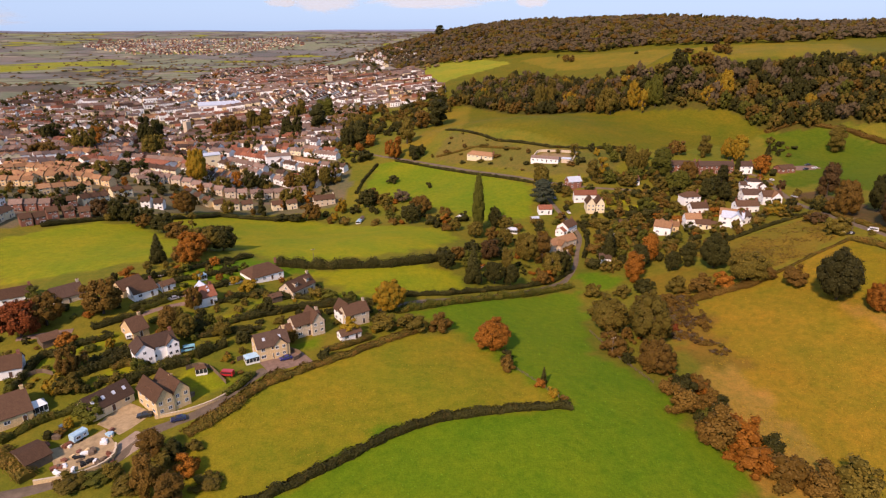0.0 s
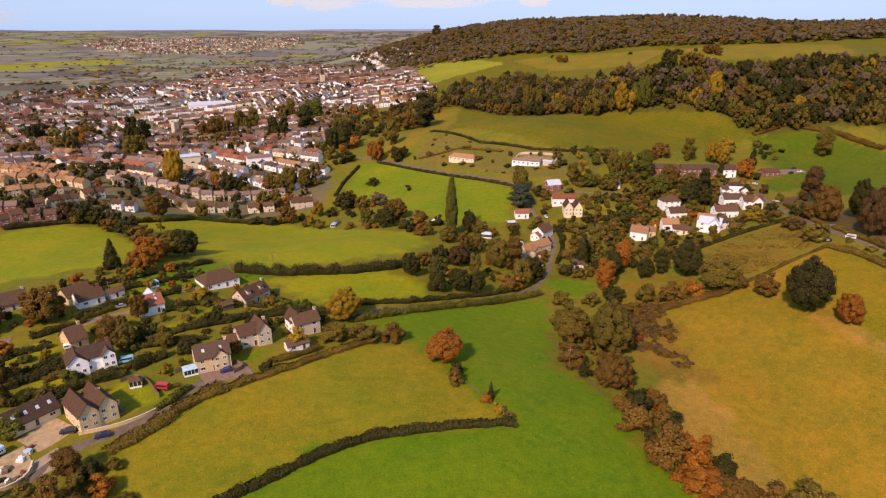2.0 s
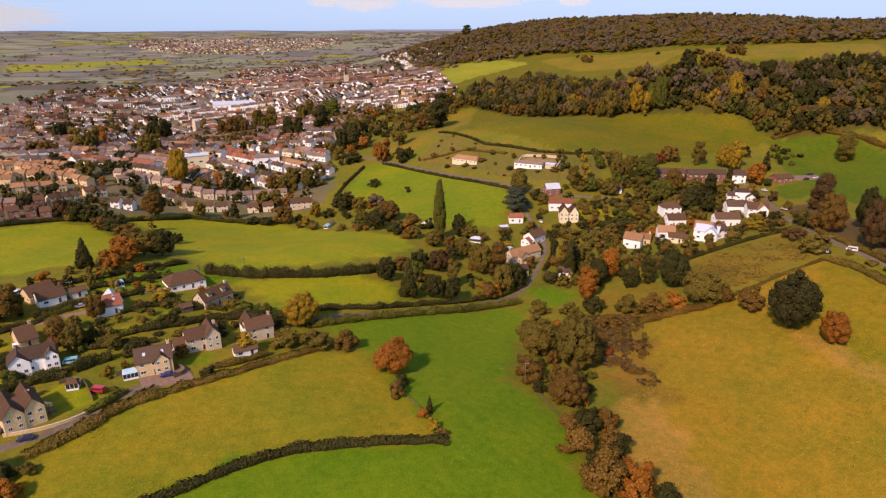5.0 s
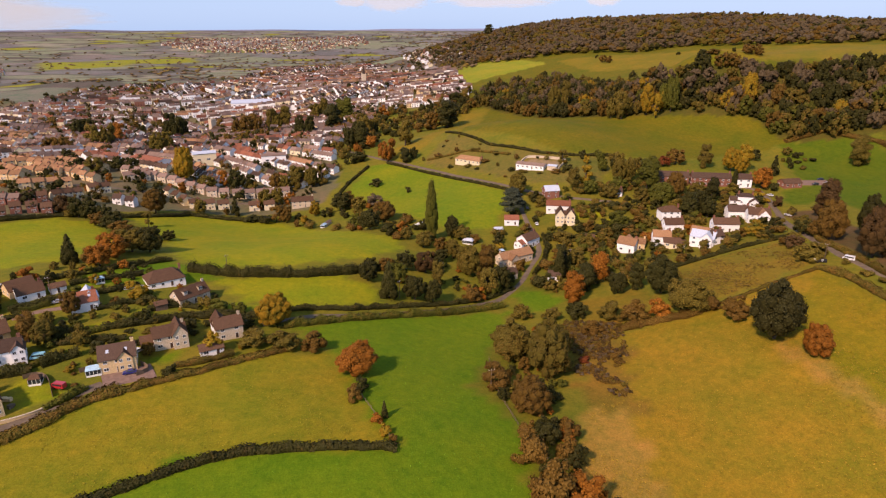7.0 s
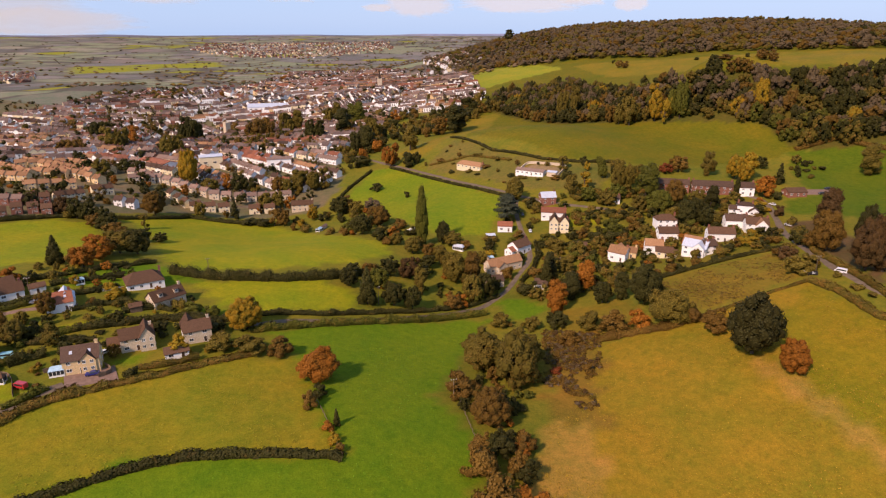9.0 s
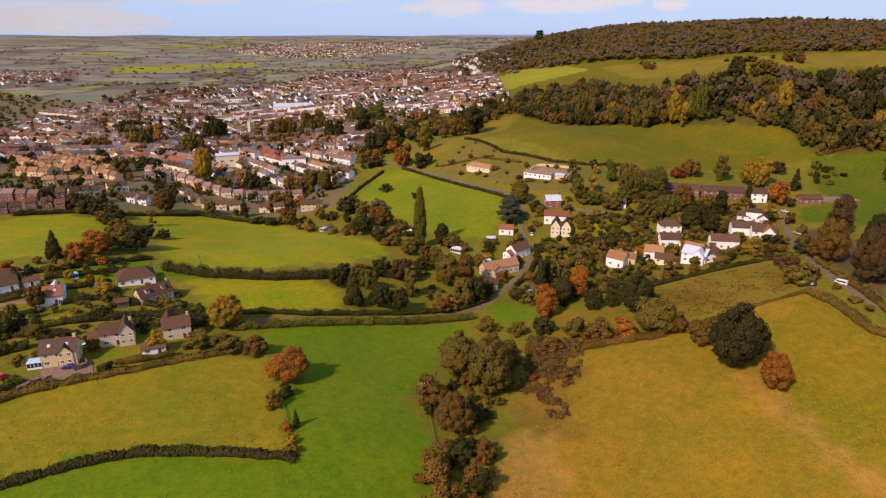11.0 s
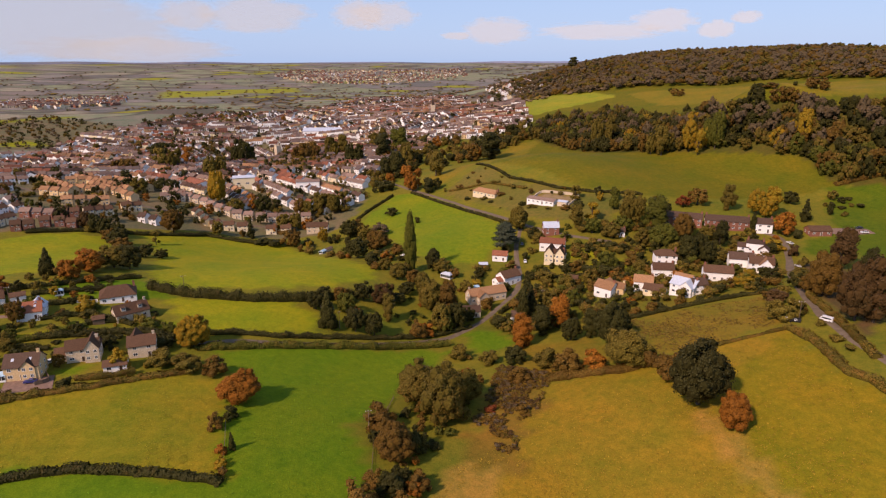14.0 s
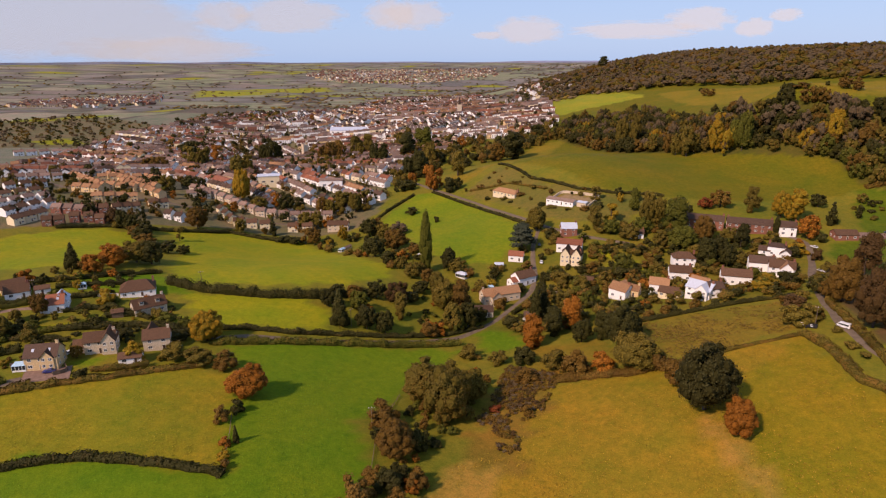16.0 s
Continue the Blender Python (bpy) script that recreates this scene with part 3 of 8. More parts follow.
field(MEADOW, (-125.5, 181.8), (-118, 188.9), (-113.8, 185), (-120.9, 175.8), soft=1)


def lines(*stretches):
    """Grid lines: stretches of (from, to, spacing)."""
    return np.concatenate([np.arange(a, b, s) for a, b, s in stretches])


gx = lines((-4600, -2400, 110), (-2400, -800, 32), (-800, -320, 10), (-320, 340, 4.2), (340, 800, 10), (800, 2000, 60), (2000, 4700, 150))
gy = lines((-1500, 20, 60), (20, 640, 4.2), (640, 1300, 9), (1300, 2600, 22), (2600, 4000, 45), (4000, 4851, 70))
X, Y = np.meshgrid(gx, gy)
Z = height(X, Y) + 0.12 * wobble(X, Y, 9)
tint = np.empty(X.shape + (3,))
tint[:] = GARDEN
# the plain's patchwork of fields, each cell with its own crop, haze tinted into its colour
far_seed = np.random.default_rng(3)
cells = np.stack([far_seed.uniform(-3800, 2500, 1500), far_seed.uniform(1000, 4900, 1500)], 1)
HAZED_CROPS = np.array([(0.21, 0.23, 0.11), (0.22, 0.22, 0.12), PLOUGH, (0.29, 0.25, 0.17), (0.23, 0.19, 0.175), (0.115, 0.10, 0.105), (0.165, 0.145, 0.14), (0.14, 0.145, 0.085), BRIGHT])
# all but the bright crop pulled towards a bluish grey, as painted haze
HAZED_CROPS[:8] = 0.62 * HAZED_CROPS[:8] + 0.38 * np.array((0.18, 0.18, 0.165))
crop = HAZED_CROPS[far_seed.choice(len(HAZED_CROPS), 1500, p=(0.18, 0.14, 0.07, 0.10, 0.09, 0.13, 0.10, 0.10, 0.09))]
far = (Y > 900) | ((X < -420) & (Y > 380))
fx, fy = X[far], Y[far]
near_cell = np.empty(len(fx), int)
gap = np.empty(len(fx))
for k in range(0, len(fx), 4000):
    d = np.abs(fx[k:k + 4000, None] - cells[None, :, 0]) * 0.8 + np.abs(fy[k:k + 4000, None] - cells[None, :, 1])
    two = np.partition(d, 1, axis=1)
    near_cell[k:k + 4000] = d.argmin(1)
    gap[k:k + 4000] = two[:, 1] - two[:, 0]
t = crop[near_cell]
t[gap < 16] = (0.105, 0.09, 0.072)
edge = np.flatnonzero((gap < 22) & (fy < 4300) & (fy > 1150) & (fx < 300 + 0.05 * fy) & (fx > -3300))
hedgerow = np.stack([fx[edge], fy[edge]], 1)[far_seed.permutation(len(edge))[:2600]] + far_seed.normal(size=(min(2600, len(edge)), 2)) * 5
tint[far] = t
for colour, poly, soft in FIELDS:
    jx, jy = X + soft * wobble(X, Y, 7), Y + soft * wobble(Y, X, 6)
    tint[inside(jx, jy, poly)] = colour
nx, ny = len(gx), len(gy)
i = np.arange(nx * ny).reshape(ny, nx)
quads = np.stack([i[:-1, :-1], i[:-1, 1:], i[1:, 1:], i[1:, :-1]], -1).reshape(-1, 4)

grass, nodes, links, bsdf = shader("grassland", 0.95, 0.1)
land = nodes.new("ShaderNodeAttribute")
land.attribute_name = "sward"
where = position(nodes)
c = mix(nodes, links, "MULTIPLY", 1.0, land.outputs["Color"], ramp(nodes, links, noisy(nodes, links, where, 0.035, 5.0, 0.65), (0.30, (0.74, 0.93, 0.80)), (0.70, (1.27, 1.07, 1.12))))
c = mix(nodes, links, "MULTIPLY", 1.0, c, ramp(nodes, links, noisy(nodes, links, where, 0.35, 6.0, 0.7), (0.28, (0.72, 0.84, 0.75)), (0.72, (1.30, 1.18, 1.15))))
c = mix(nodes, links, "MULTIPLY", 1.0, c, ramp(nodes, links, noisy(nodes, links, where, 1.9, 3.0, 0.7), (0.3, grey(0.80)), (0.7, grey(1.20))))
links.new(c, bsdf.inputs["Base Color"])
bumped(nodes, links, bsdf, noisy(nodes, links, where, 1.1, 6.0, 0.75), 0.45, 0.5)
me = mesh_of("ground", np.stack([X, Y, Z], -1).reshape(-1, 3), quads, [grass], smooth=True)
layer = me.color_attributes.new("sward", "FLOAT_COLOR", "POINT")
layer.data.foreach_set("color", np.concatenate([tint.reshape(-1, 3), np.ones((nx * ny, 1))], 1).astype(np.float32).ravel())
ground = tagged(new("ground", me), "rolling grass fields, gardens and distant farmland", "ground", kind="structure")


def along(points, spacing):
    """Even steps along a bent line, with the direction at each."""
    p = np.array(points, float)
    d = np.r_[0, np.cumsum(np.hypot(*np.diff(p, axis=0).T))]
    s = np.linspace(0, d[-1], max(2, int(d[-1] / spacing) + 1))
    q = np.stack([np.interp(s, d, p[:, 0]), np.interp(s, d, p[:, 1])], 1)
    for _ in range(3):
        q[1:-1] = (q[:-2] + 2 * q[1:-1] + q[2:]) / 4
    g = np.gradient(q, axis=0)
    return q, g / (np.linalg.norm(g, axis=1, keepdims=True) + 1e-9)


LANES = []


def way(name, wide, material, label, *points, lift=0.16, category="road"):
    """A road or track that lies on the land, slightly cambered."""
    q, g = along(points, 3.0)
    side = np.stack([g[:, 1], -g[:, 0]], 1)
    rows = []
    for k in (-1, -0.5, 0, 0.5, 1):
        p = q + side * (k * wide / 2 * (1 + 0.06 * wobble(q[:, 0], q[:, 1] + 40 * k, 8)))[:, None]
        rows.append(np.c_[p, height(p[:, 0], p[:, 1]) + lift + 0.05 * (1 - k * k) - (0.3 if abs(k) == 1 else 0)])
    v = np.stack(rows, 1).reshape(-1, 3)
    n = len(q)
    f = [(5 * a + b, 5 * a + b + 1, 5 * a + b + 6, 5 * a + b + 5) for a in range(n - 1) for b in range(4)]
    LANES.extend((a, b, wide / 2 + 0.5) for a, b in q.tolist())
    return tagged(new(name, mesh_of(name, v, f, [MAT[material]], smooth=True)), label, category, kind="structure")


way('road', 5.0, 'asphalt', 'grey tarmac lane past the houses', (-116.4, 108.7), (-104.8, 111.7), (-95.9, 115.8), (-86.4, 123.6), (-85, 133.4), (-77.9, 137.8), (-70, 143.6), (-64.2, 153.7), (-61.5, 161), (-56.3, 166.9))
way('road', 4.6, 'asphalt', 'grey country road that climbs past the wood', (232.7, 425), (249, 411), (250, 400), (245, 373), (239, 349), (232.5, 308), (229.5, 274), (231.8, 252), (234.5, 240), (240, 222), (247, 200))
way('road', 3.6, 'asphalt', 'narrow tarmac lane through the hamlet', (93, 426.3), (93, 399.9), (96, 380.3), (100.4, 362.2), (100.5, 344.7), (94, 327), (87.1, 305), (75.4, 282.1), (56.9, 266.9), (33, 248.7), (15.5, 237), (-6, 228.2), (-20.4, 216))
way('road', 4.0, 'asphalt', 'grey road along the hillside to the town', (-82.5, 625.2), (-44.7, 581.7), (-17.9, 550.5), (31.9, 503.7), (73.9, 453.8), (97.8, 430), (123.7, 414.6), (151.8, 403.2))
way('road', 5.0, 'asphalt', 'grey street through the estate', (-372, 462), (-318, 436), (-262, 428), (-226, 436), (-190, 446), (-160, 455), (-132, 461), (-98, 474))
way('road', 5.0, 'asphalt', 'grey street behind the estate rows', (-345, 520), (-290, 487), (-240, 458), (-213, 440))
way('car_park', 16.0, 'asphalt', 'grey tarmac parking court of the estate', (-272, 352), (-256, 352), (-243, 362))
way('yard', 13.0, 'drive', 'brown parking court beside the farm building', (278, 424), (290, 426), (304, 429))
way('drive', 4.0, 'drive', 'brown driveway between hedges', (-111.5, 201.9), (-103.6, 209.7), (-94.9, 213.9), (-86.3, 218.6))
way('yard', 12.0, 'gravel', 'pale gravel yard', (-94.6, 136), (-90.9, 142.4), (-88.9, 145.9))
way('yard', 17.0, 'gravel', 'sandy yard with stored materials', (-102.4, 121.8), (-96.4, 126.1), (-91, 131.1))
way('drive', 12.0, 'drive', 'brick-paved driveway', (-56.9, 168), (-50.7, 172.5), (-44.7, 177.3))
way('drive', 6.0, 'drive', 'brown tarmac driveway before a chalet house', (-106.2, 215.7), (-101, 220.2), (-95.5, 224.2))
way('drive', 4.0, 'drive', 'brown driveway between gardens', (-148.2, 188), (-139.5, 190.3), (-130.5, 192.3))
way('apron', 8.0, 'lane', 'wide pale lane junction', (-88.5, 125), (-85.9, 129.1), (-83.6, 133.8))


# ---- hedges ----
def hedge(tall, wide, tone, label, *points, ragged=0.42, dense=62):
    """A hedge: leaf sprays round a lumpy core, coloured as inner shade, along a bent line."""
    q, g = along(points, 1.0)
    r = np.random.default_rng(int(abs(points[0][0] * 31 + points[0][1] * 7)))
    side = np.stack([g[:, 1], -g[:, 0]], 1)
    n = len(q)
    h = tall * (1 + ragged * wobble(q[:, 0] * 3, q[:, 1] * 3, 9) + r.normal(size=n) * ragged * 0.22)
    w = wide * (1 + 0.25 * wobble(q[:, 1] * 3, q[:, 0] * 3, 8) + r.normal(size=n) * 0.08)
    z = height(q[:, 0], q[:, 1])
    ring = [(-0.42, -0.1), (-0.38, 0.5), (-0.13, 0.80), (0.13, 0.80), (0.38, 0.5), (0.42, -0.1)]
    core = np.stack([np.c_[q + side * (a * w)[:, None], z + b * h] for a, b in ring], 1)
    root = new("hedge")
    root.matrix_basis = pose(q[0, 0], q[0, 1], z[0])
    origin = np.array([q[0, 0], q[0, 1], z[0]])
    cuts = np.linspace(0, n - 1, max(2, n // 9 + 1)).astype(int)
    for lo, hi in zip(cuts, cuts[1:]):
        c = hi - lo + 1
        cv = core[lo:hi + 1].reshape(-1, 3)
        cf = [(6 * a + b, 6 * a + b + 1, 6 * a + b + 7, 6 * a + b + 6) for a in range(c - 1) for b in range(5)]
        cf += [tuple(range(6)), tuple(6 * (c - 1) + k for k in reversed(range(6)))]
        m = c * dense
        k = r.integers(lo, hi + 1, m)
        u = r.uniform(-1, 1, m)
        turn = np.sign(u) * np.abs(u) ** 0.8 * 2.0
        sn, cs = np.sin(turn), np.cos(turn)
        out = r.uniform(0.82, 1.18, m)
        p = q[k] + g[k] * r.uniform(-0.6, 0.6, (m, 1)) + side[k] * (sn * w[k] * 0.5 * out)[:, None]
        pz = z[k] + h[k] * np.clip(0.45 + 0.55 * cs * out, 0.02, 2)
        normal = np.c_[side[k] * sn[:, None], cs + 0.15] + r.normal(size=(m, 3)) * 0.28
        normal /= np.linalg.norm(normal, axis=1, keepdims=True)
        qv, qf = leaf_quads(np.c_[p, pz], normal, 0.19, r)
        part_of("shrub", mesh_of("shrub", np.concatenate([cv * [1, 1, 1], qv]) - origin, cf + (qf + len(cv)).tolist(), [MAT["leaf_" + tone], MAT["core_" + tone]], [1] * len(cf) + [0] * len(qf)), root)
    return tagged(root, label, "hedge")


hedge(2.1, 3.1, 'dark', 'ragged dark hawthorn hedge between two pastures', (-53.2, 104.2), (-44.6, 108.5), (-33, 116.6), (-13.9, 130.7), (-0.6, 137.1), (39.6, 143.8), (42, 143.6))
hedge(1.8, 3.6, 'olive', 'overgrown olive-green hedge beside the lane', (-68.8, 137.7), (-63.3, 146), (-56.3, 156.1), (-41.8, 168.8), (-27.7, 178.7), (-14.7, 190.5), (-5, 198))
hedge(2.8, 3.8, 'green', 'clipped green hedge along the lane', (-13.3, 215.3), (1, 224.1), (16.2, 233.8), (38, 248.5), (64.9, 267), (76.8, 275.1))
hedge(2.0, 2.5, 'dark', 'clipped dark hedge along the lane', (-40.8, 210.8), (-25.2, 222.5), (-10.1, 233.5), (9.9, 240.2), (29.8, 253.1), (51.5, 268.1), (69.8, 282.6), (82.6, 297.3))
hedge(4.2, 5.0, 'dark', 'tall dark hedge between two meadows', (-70.3, 262.3), (-48.2, 261.2), (-17.9, 266.7), (1.2, 277.1), (22.7, 297.2))
hedge(2.0, 2.5, 'dark', 'dark field hedge below the town', (-48.8, 478.2), (-44.5, 505.2), (-33.9, 539.4))
hedge(1.8, 2.5, 'dark', 'dark hedge across the hillside', (32.5, 595), (73.1, 525.8), (113.1, 491.3), (138.2, 481.6), (174.1, 480.1))
hedge(1.8, 2.5, 'dark', 'hedge beside the hillside road', (-16.6, 542.4), (32.7, 494.9), (74, 445.4), (93.8, 426.2))
hedge(2.0, 2.0, 'dark', 'clipped dark hedge behind the white cottages', (144.1, 295.2), (164.8, 298), (191, 305.2), (224, 314.4))
hedge(2.4, 4.0, 'olive', 'overgrown hedge along the country road', (214.7, 265.1), (220.4, 248.9), (222.8, 226.4), (227.9, 221.5), (236.7, 194.7))
hedge(2.2, 3.0, 'olive', 'roadside hedge of mixed shrubs', (246.4, 352.3), (232.7, 298.9), (232.9, 269.7), (233.8, 235.1))
hedge(2.4, 5.0, 'brown', 'scrubby field boundary of bramble and thorn', (125.1, 239.8), (139.1, 241.8), (152.7, 242.2), (163.5, 245.2))
hedge(1.0, 1.4, 'olive', 'low overgrown field wall', (164.8, 245.7), (177.4, 250.3), (190.5, 255.7), (214.2, 263.9))
hedge(2.2, 2.4, 'dark', 'dark clipped evergreen garden hedge', (-120.1, 232.8), (-106.1, 246), (-85, 274.6))
hedge(2.2, 2.4, 'dark', 'dark clipped evergreen garden hedge', (-85.6, 213.8), (-71.6, 225.9), (-49.4, 224.2))
hedge(2.4, 3.0, 'dark', 'dark clipped evergreen garden hedge', (-74.9, 200.2), (-58.5, 210.3), (-42.8, 220), (-22.7, 222.1))
hedge(3.0, 4.0, 'dark', 'tall dark evergreen garden hedge', (-115.1, 163.3), (-105.9, 171.3), (-99.9, 177.6))
hedge(2.2, 2.6, 'green', 'clipped green hedge beside bungalows', (-121.1, 130.7), (-116.2, 138.6), (-105.5, 146.2))
hedge(2.4, 2.6, 'dark', 'dark clipped evergreen garden hedge', (-114.7, 206.1), (-104.4, 216.8), (-88.1, 230.7), (-81.7, 238.6))
hedge(2.6, 3.5, 'dark', 'dark hedge round a lawn', (-99.1, 156.7), (-92.6, 165.2), (-82.5, 170.8))
hedge(2.0, 2.2, 'green', 'clipped box hedge beside a lawn', (-65.5, 152.2), (-62.3, 156.8), (-59.8, 163.4))
hedge(1.7, 4.5, 'olive', 'thick overgrown hedge beside the lane', (-71.7, 133.2), (-63.3, 143.6), (-57.5, 155.3), (-50.4, 165.3))
hedge(2.6, 4.0, 'dark', 'far field hedge below the estate', (-217.5, 334.5), (-194.3, 356.4), (-164.3, 376.2), (-140.6, 416.5), (-90.2, 425.6))
hedge(1.8, 2.5, 'dark', 'dark garden hedges in the hamlet', (123.2, 371.3), (140, 369.9), (163.7, 371.8))
hedge(1.6, 2.0, 'olive', 'low hedge round a hillside garden', (19.8, 531.7), (54, 528.8), (86.9, 500.6))
hedge(3.0, 6.0, 'brown', 'scrubby hedge on the hillside', (310.3, 515.6), (341.1, 520.5), (365.9, 488.8), (376.8, 445.8))
hedge(2.6, 2.2, 'dark', 'clipped hedge between two gardens', (-87.6, 186.6), (-75.3, 190.2), (-63.9, 195.1))
hedge(4.0, 3.5, 'dark', 'clipped hedge between two gardens', (-80.9, 173.6), (-77.6, 178.2), (-73.3, 182.2))
hedge(2.4, 2.2, 'dark', 'clipped hedge between two gardens', (-123.6, 192.7), (-116.5, 197.6), (-110.2, 204))
hedge(2.2, 2.0, 'green', 'clipped hedge between two gardens', (-111.2, 206.6), (-103.9, 213.4))
hedge(2.6, 2.4, 'dark', 'clipped hedge between two gardens', (-66.5, 217.4), (-57.5, 224.6))
hedge(2.4, 2.2, 'dark', 'clipped hedge between two gardens', (-131.4, 155.7), (-132.3, 165.7), (-132.9, 174.4), (-124.1, 179.9))
hedge(2.2, 2.2, 'dark', 'clipped hedge between two gardens', (-128, 179), (-121.3, 183), (-114.2, 186.9))
hedge(2.2, 2.2, 'dark', 'clipped hedge between two gardens', (-107.1, 231.8), (-97.7, 239.7), (-85.8, 250.2))
hedge(2.4, 2.4, 'olive', 'clipped hedge between two gardens', (-105.6, 166.3), (-101.5, 169.6), (-95, 167.9))
hedge(2.4, 2.2, 'dark', 'clipped hedge between two gardens', (-106.4, 159.6), (-97.2, 160.7))
hedge(2.0, 2.0, 'green', 'clipped hedge between two gardens', (-82.5, 190.5), (-70.5, 205.1), (-66.2, 215.9))
hedge(2.4, 2.4, 'dark', 'clipped hedge between two gardens', (-45.8, 216.1), (-37, 220), (-25.1, 217))
hedge(2.2, 2.2, 'olive', 'clipped hedge between two gardens', (-38.1, 180), (-31.4, 183.2), (-22.5, 190.4))
hedge(2.2, 2.4, 'dark', 'dark clipped hedge between hamlet gardens', (118.8, 360), (135.5, 361.3), (151.4, 358.9))
hedge(2.2, 2.4, 'olive', 'clipped hedge between hamlet gardens', (129.4, 397.3), (150.8, 396.7), (170.7, 390.1))
hedge(2.2, 2.4, 'dark', 'dark clipped hedge beside the hamlet lane', (104, 365.4), (105.5, 351.3), (102.2, 334), (95, 316.3))
hedge(2.0, 5.0, 'olive', 'broad trimmed hedge beside the shed', (-119.1, 127.2), (-111.1, 120.8), (-105.8, 116.1))
hedge(2.6, 3.0, 'dark', 'tall dark hedge behind the stone house', (-115.5, 168.2), (-110.8, 174.1), (-105.6, 177.6))
hedge(2.4, 2.4, 'green', 'long clipped hedge behind the stone house', (-100.2, 155.3), (-94.4, 162.9), (-88.3, 168.6), (-81.9, 175.1))


# ---- woods ----
LOW = [crown(k, 500 + j, 15, 17, 0.034) for j, k in enumerate(("dome", "round", "dome", "round", "dome"))]
MID = [crown(k, 550 + j, 7, 28, 0.040) for j, k in enumerate(("dome", "bush", "dome", "round"))]
RIDGE = [crown("dome", 620 + j, 5, 7, 0.065, BALL[0]) for j in range(5)]
GARDEN_TREES = [crown(k, 650 + j, 3, 9, 0.085, LUMP) for j, k in enumerate(("bush", "round", "bush", "dome"))]
FARLOW = [crown(k, 600 + j, 6, 13, 0.056, LUMP) for j, k in enumerate(("dome", "dome", "round", "dome"))]


TINY = []
for k in range(4):
    tr = np.random.default_rng(700 + k)
    tv, tf = [], []
    for j in range(3):
        bv, bf = LUMP
        tf += [[q + 6 * j for q in f] for f in bf]
        tv.append(bv * 0.34 * tr.uniform(0.7, 1.25, (6, 1)) + np.array([tr.uniform(-0.3, 0.3), tr.uniform(-0.3, 0.3), tr.uniform(0.3, 0.75)]))
    TINY.append((np.concatenate(tv), tf, [0] * len(tf)))


def scatter(poly, spacing, seed):
    """Places about spacing metres apart in a polygon."""
    p = np.array(poly)
    r = np.random.default_rng(seed)
    a, b = np.meshgrid(np.arange(p[:, 0].min(), p[:, 0].max(), spacing), np.arange(p[:, 1].min(), p[:, 1].max(), spacing))
    a = a + r.uniform(-0.42, 0.42, a.shape) * spacing
    b = b + r.uniform(-0.42, 0.42, b.shape) * spacing
    keep = inside(a, b, [tuple(c) for c in p])
    return np.stack([a[keep], b[keep]], 1), r


def wood(label, tones, shares, tall, spacing, seed, *poly, shapes=None, places=None, broad=1.0):
    """A wood of many trees, joined: far too many to count."""
    shapes = shapes or LOW
    at, r = scatter(list(poly), spacing, seed) if places is None else (np.array(places), np.random.default_rng(seed))
    z = height(at[:, 0], at[:, 1])
    verts, faces, index, n = [], [], [], 0
    for (x, y), gz in zip(at, z):
        sv, sf, si = shapes[r.integers(len(shapes))]
        h = tall * r.uniform(0.72, 1.22)
        w = spacing * r.uniform(1.15, 1.7) if places is None else h * r.uniform(0.75, 1.1) * broad
        g = r.uniform(0, 6.28)
        c, s = math.cos(g) * w, math.sin(g) * w
        verts.append(np.c_[sv[:, 0] * c - sv[:, 1] * s + x, sv[:, 0] * s + sv[:, 1] * c + y, sv[:, 2] * h * 1.05 + gz - 0.12 * h])
        faces += [[a + n for a in f] for f in sf]
        tone = int(r.choice(len(tones), p=shares))
        index += [len(tones) + tone if q else tone for q in si]
        n += len(sv)
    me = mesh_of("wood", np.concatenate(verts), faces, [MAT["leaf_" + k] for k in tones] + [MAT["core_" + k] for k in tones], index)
    return tagged(new("wood", me), label, "wood", kind="stuff")


wood('mixed autumn wood on the steep hillside', ('dark', 'olive', 'umber', 'brown', 'green', 'gold'), (0.40, 0.19, 0.20, 0.11, 0.08, 0.02), 17.5, 10.0, 11, (60.5, 817.6), (70.7, 900.6), (173.9, 922.7), (253.7, 649), (345.8, 618.5), (417.2, 599.4), (481.8, 590.3), (410.1, 467.5), (371.8, 501.5), (324.7, 509.8), (311.2, 518.1), (300.4, 564.1), (237, 592.2), (146.3, 646.3), (91.8, 754.4))
wood('russet woodland that covers the ridge', ('umber', 'olive', 'brown', 'dark'), (0.58, 0.20, 0.16, 0.06), 15.0, 14.5, 12, (-30, 1450), (50, 1240), (110, 1150), (228, 1118), (320, 1072), (400, 1048), (486, 962), (540, 912), (800, 800), (1000, 900), (1000, 1150), (760, 1240), (640, 1360), (480, 1520), (320, 1650), (190, 1740), (80, 1800), (-40, 1900), (-90, 1850), shapes=RIDGE)


# ---- houses ----
SHARED = {}
KEEP_CLEAR = []  # x, y, radius of what shrubs must not grow into


def shared(key, make):
    if key not in SHARED:
        SHARED[key] = make()
    return SHARED[key]


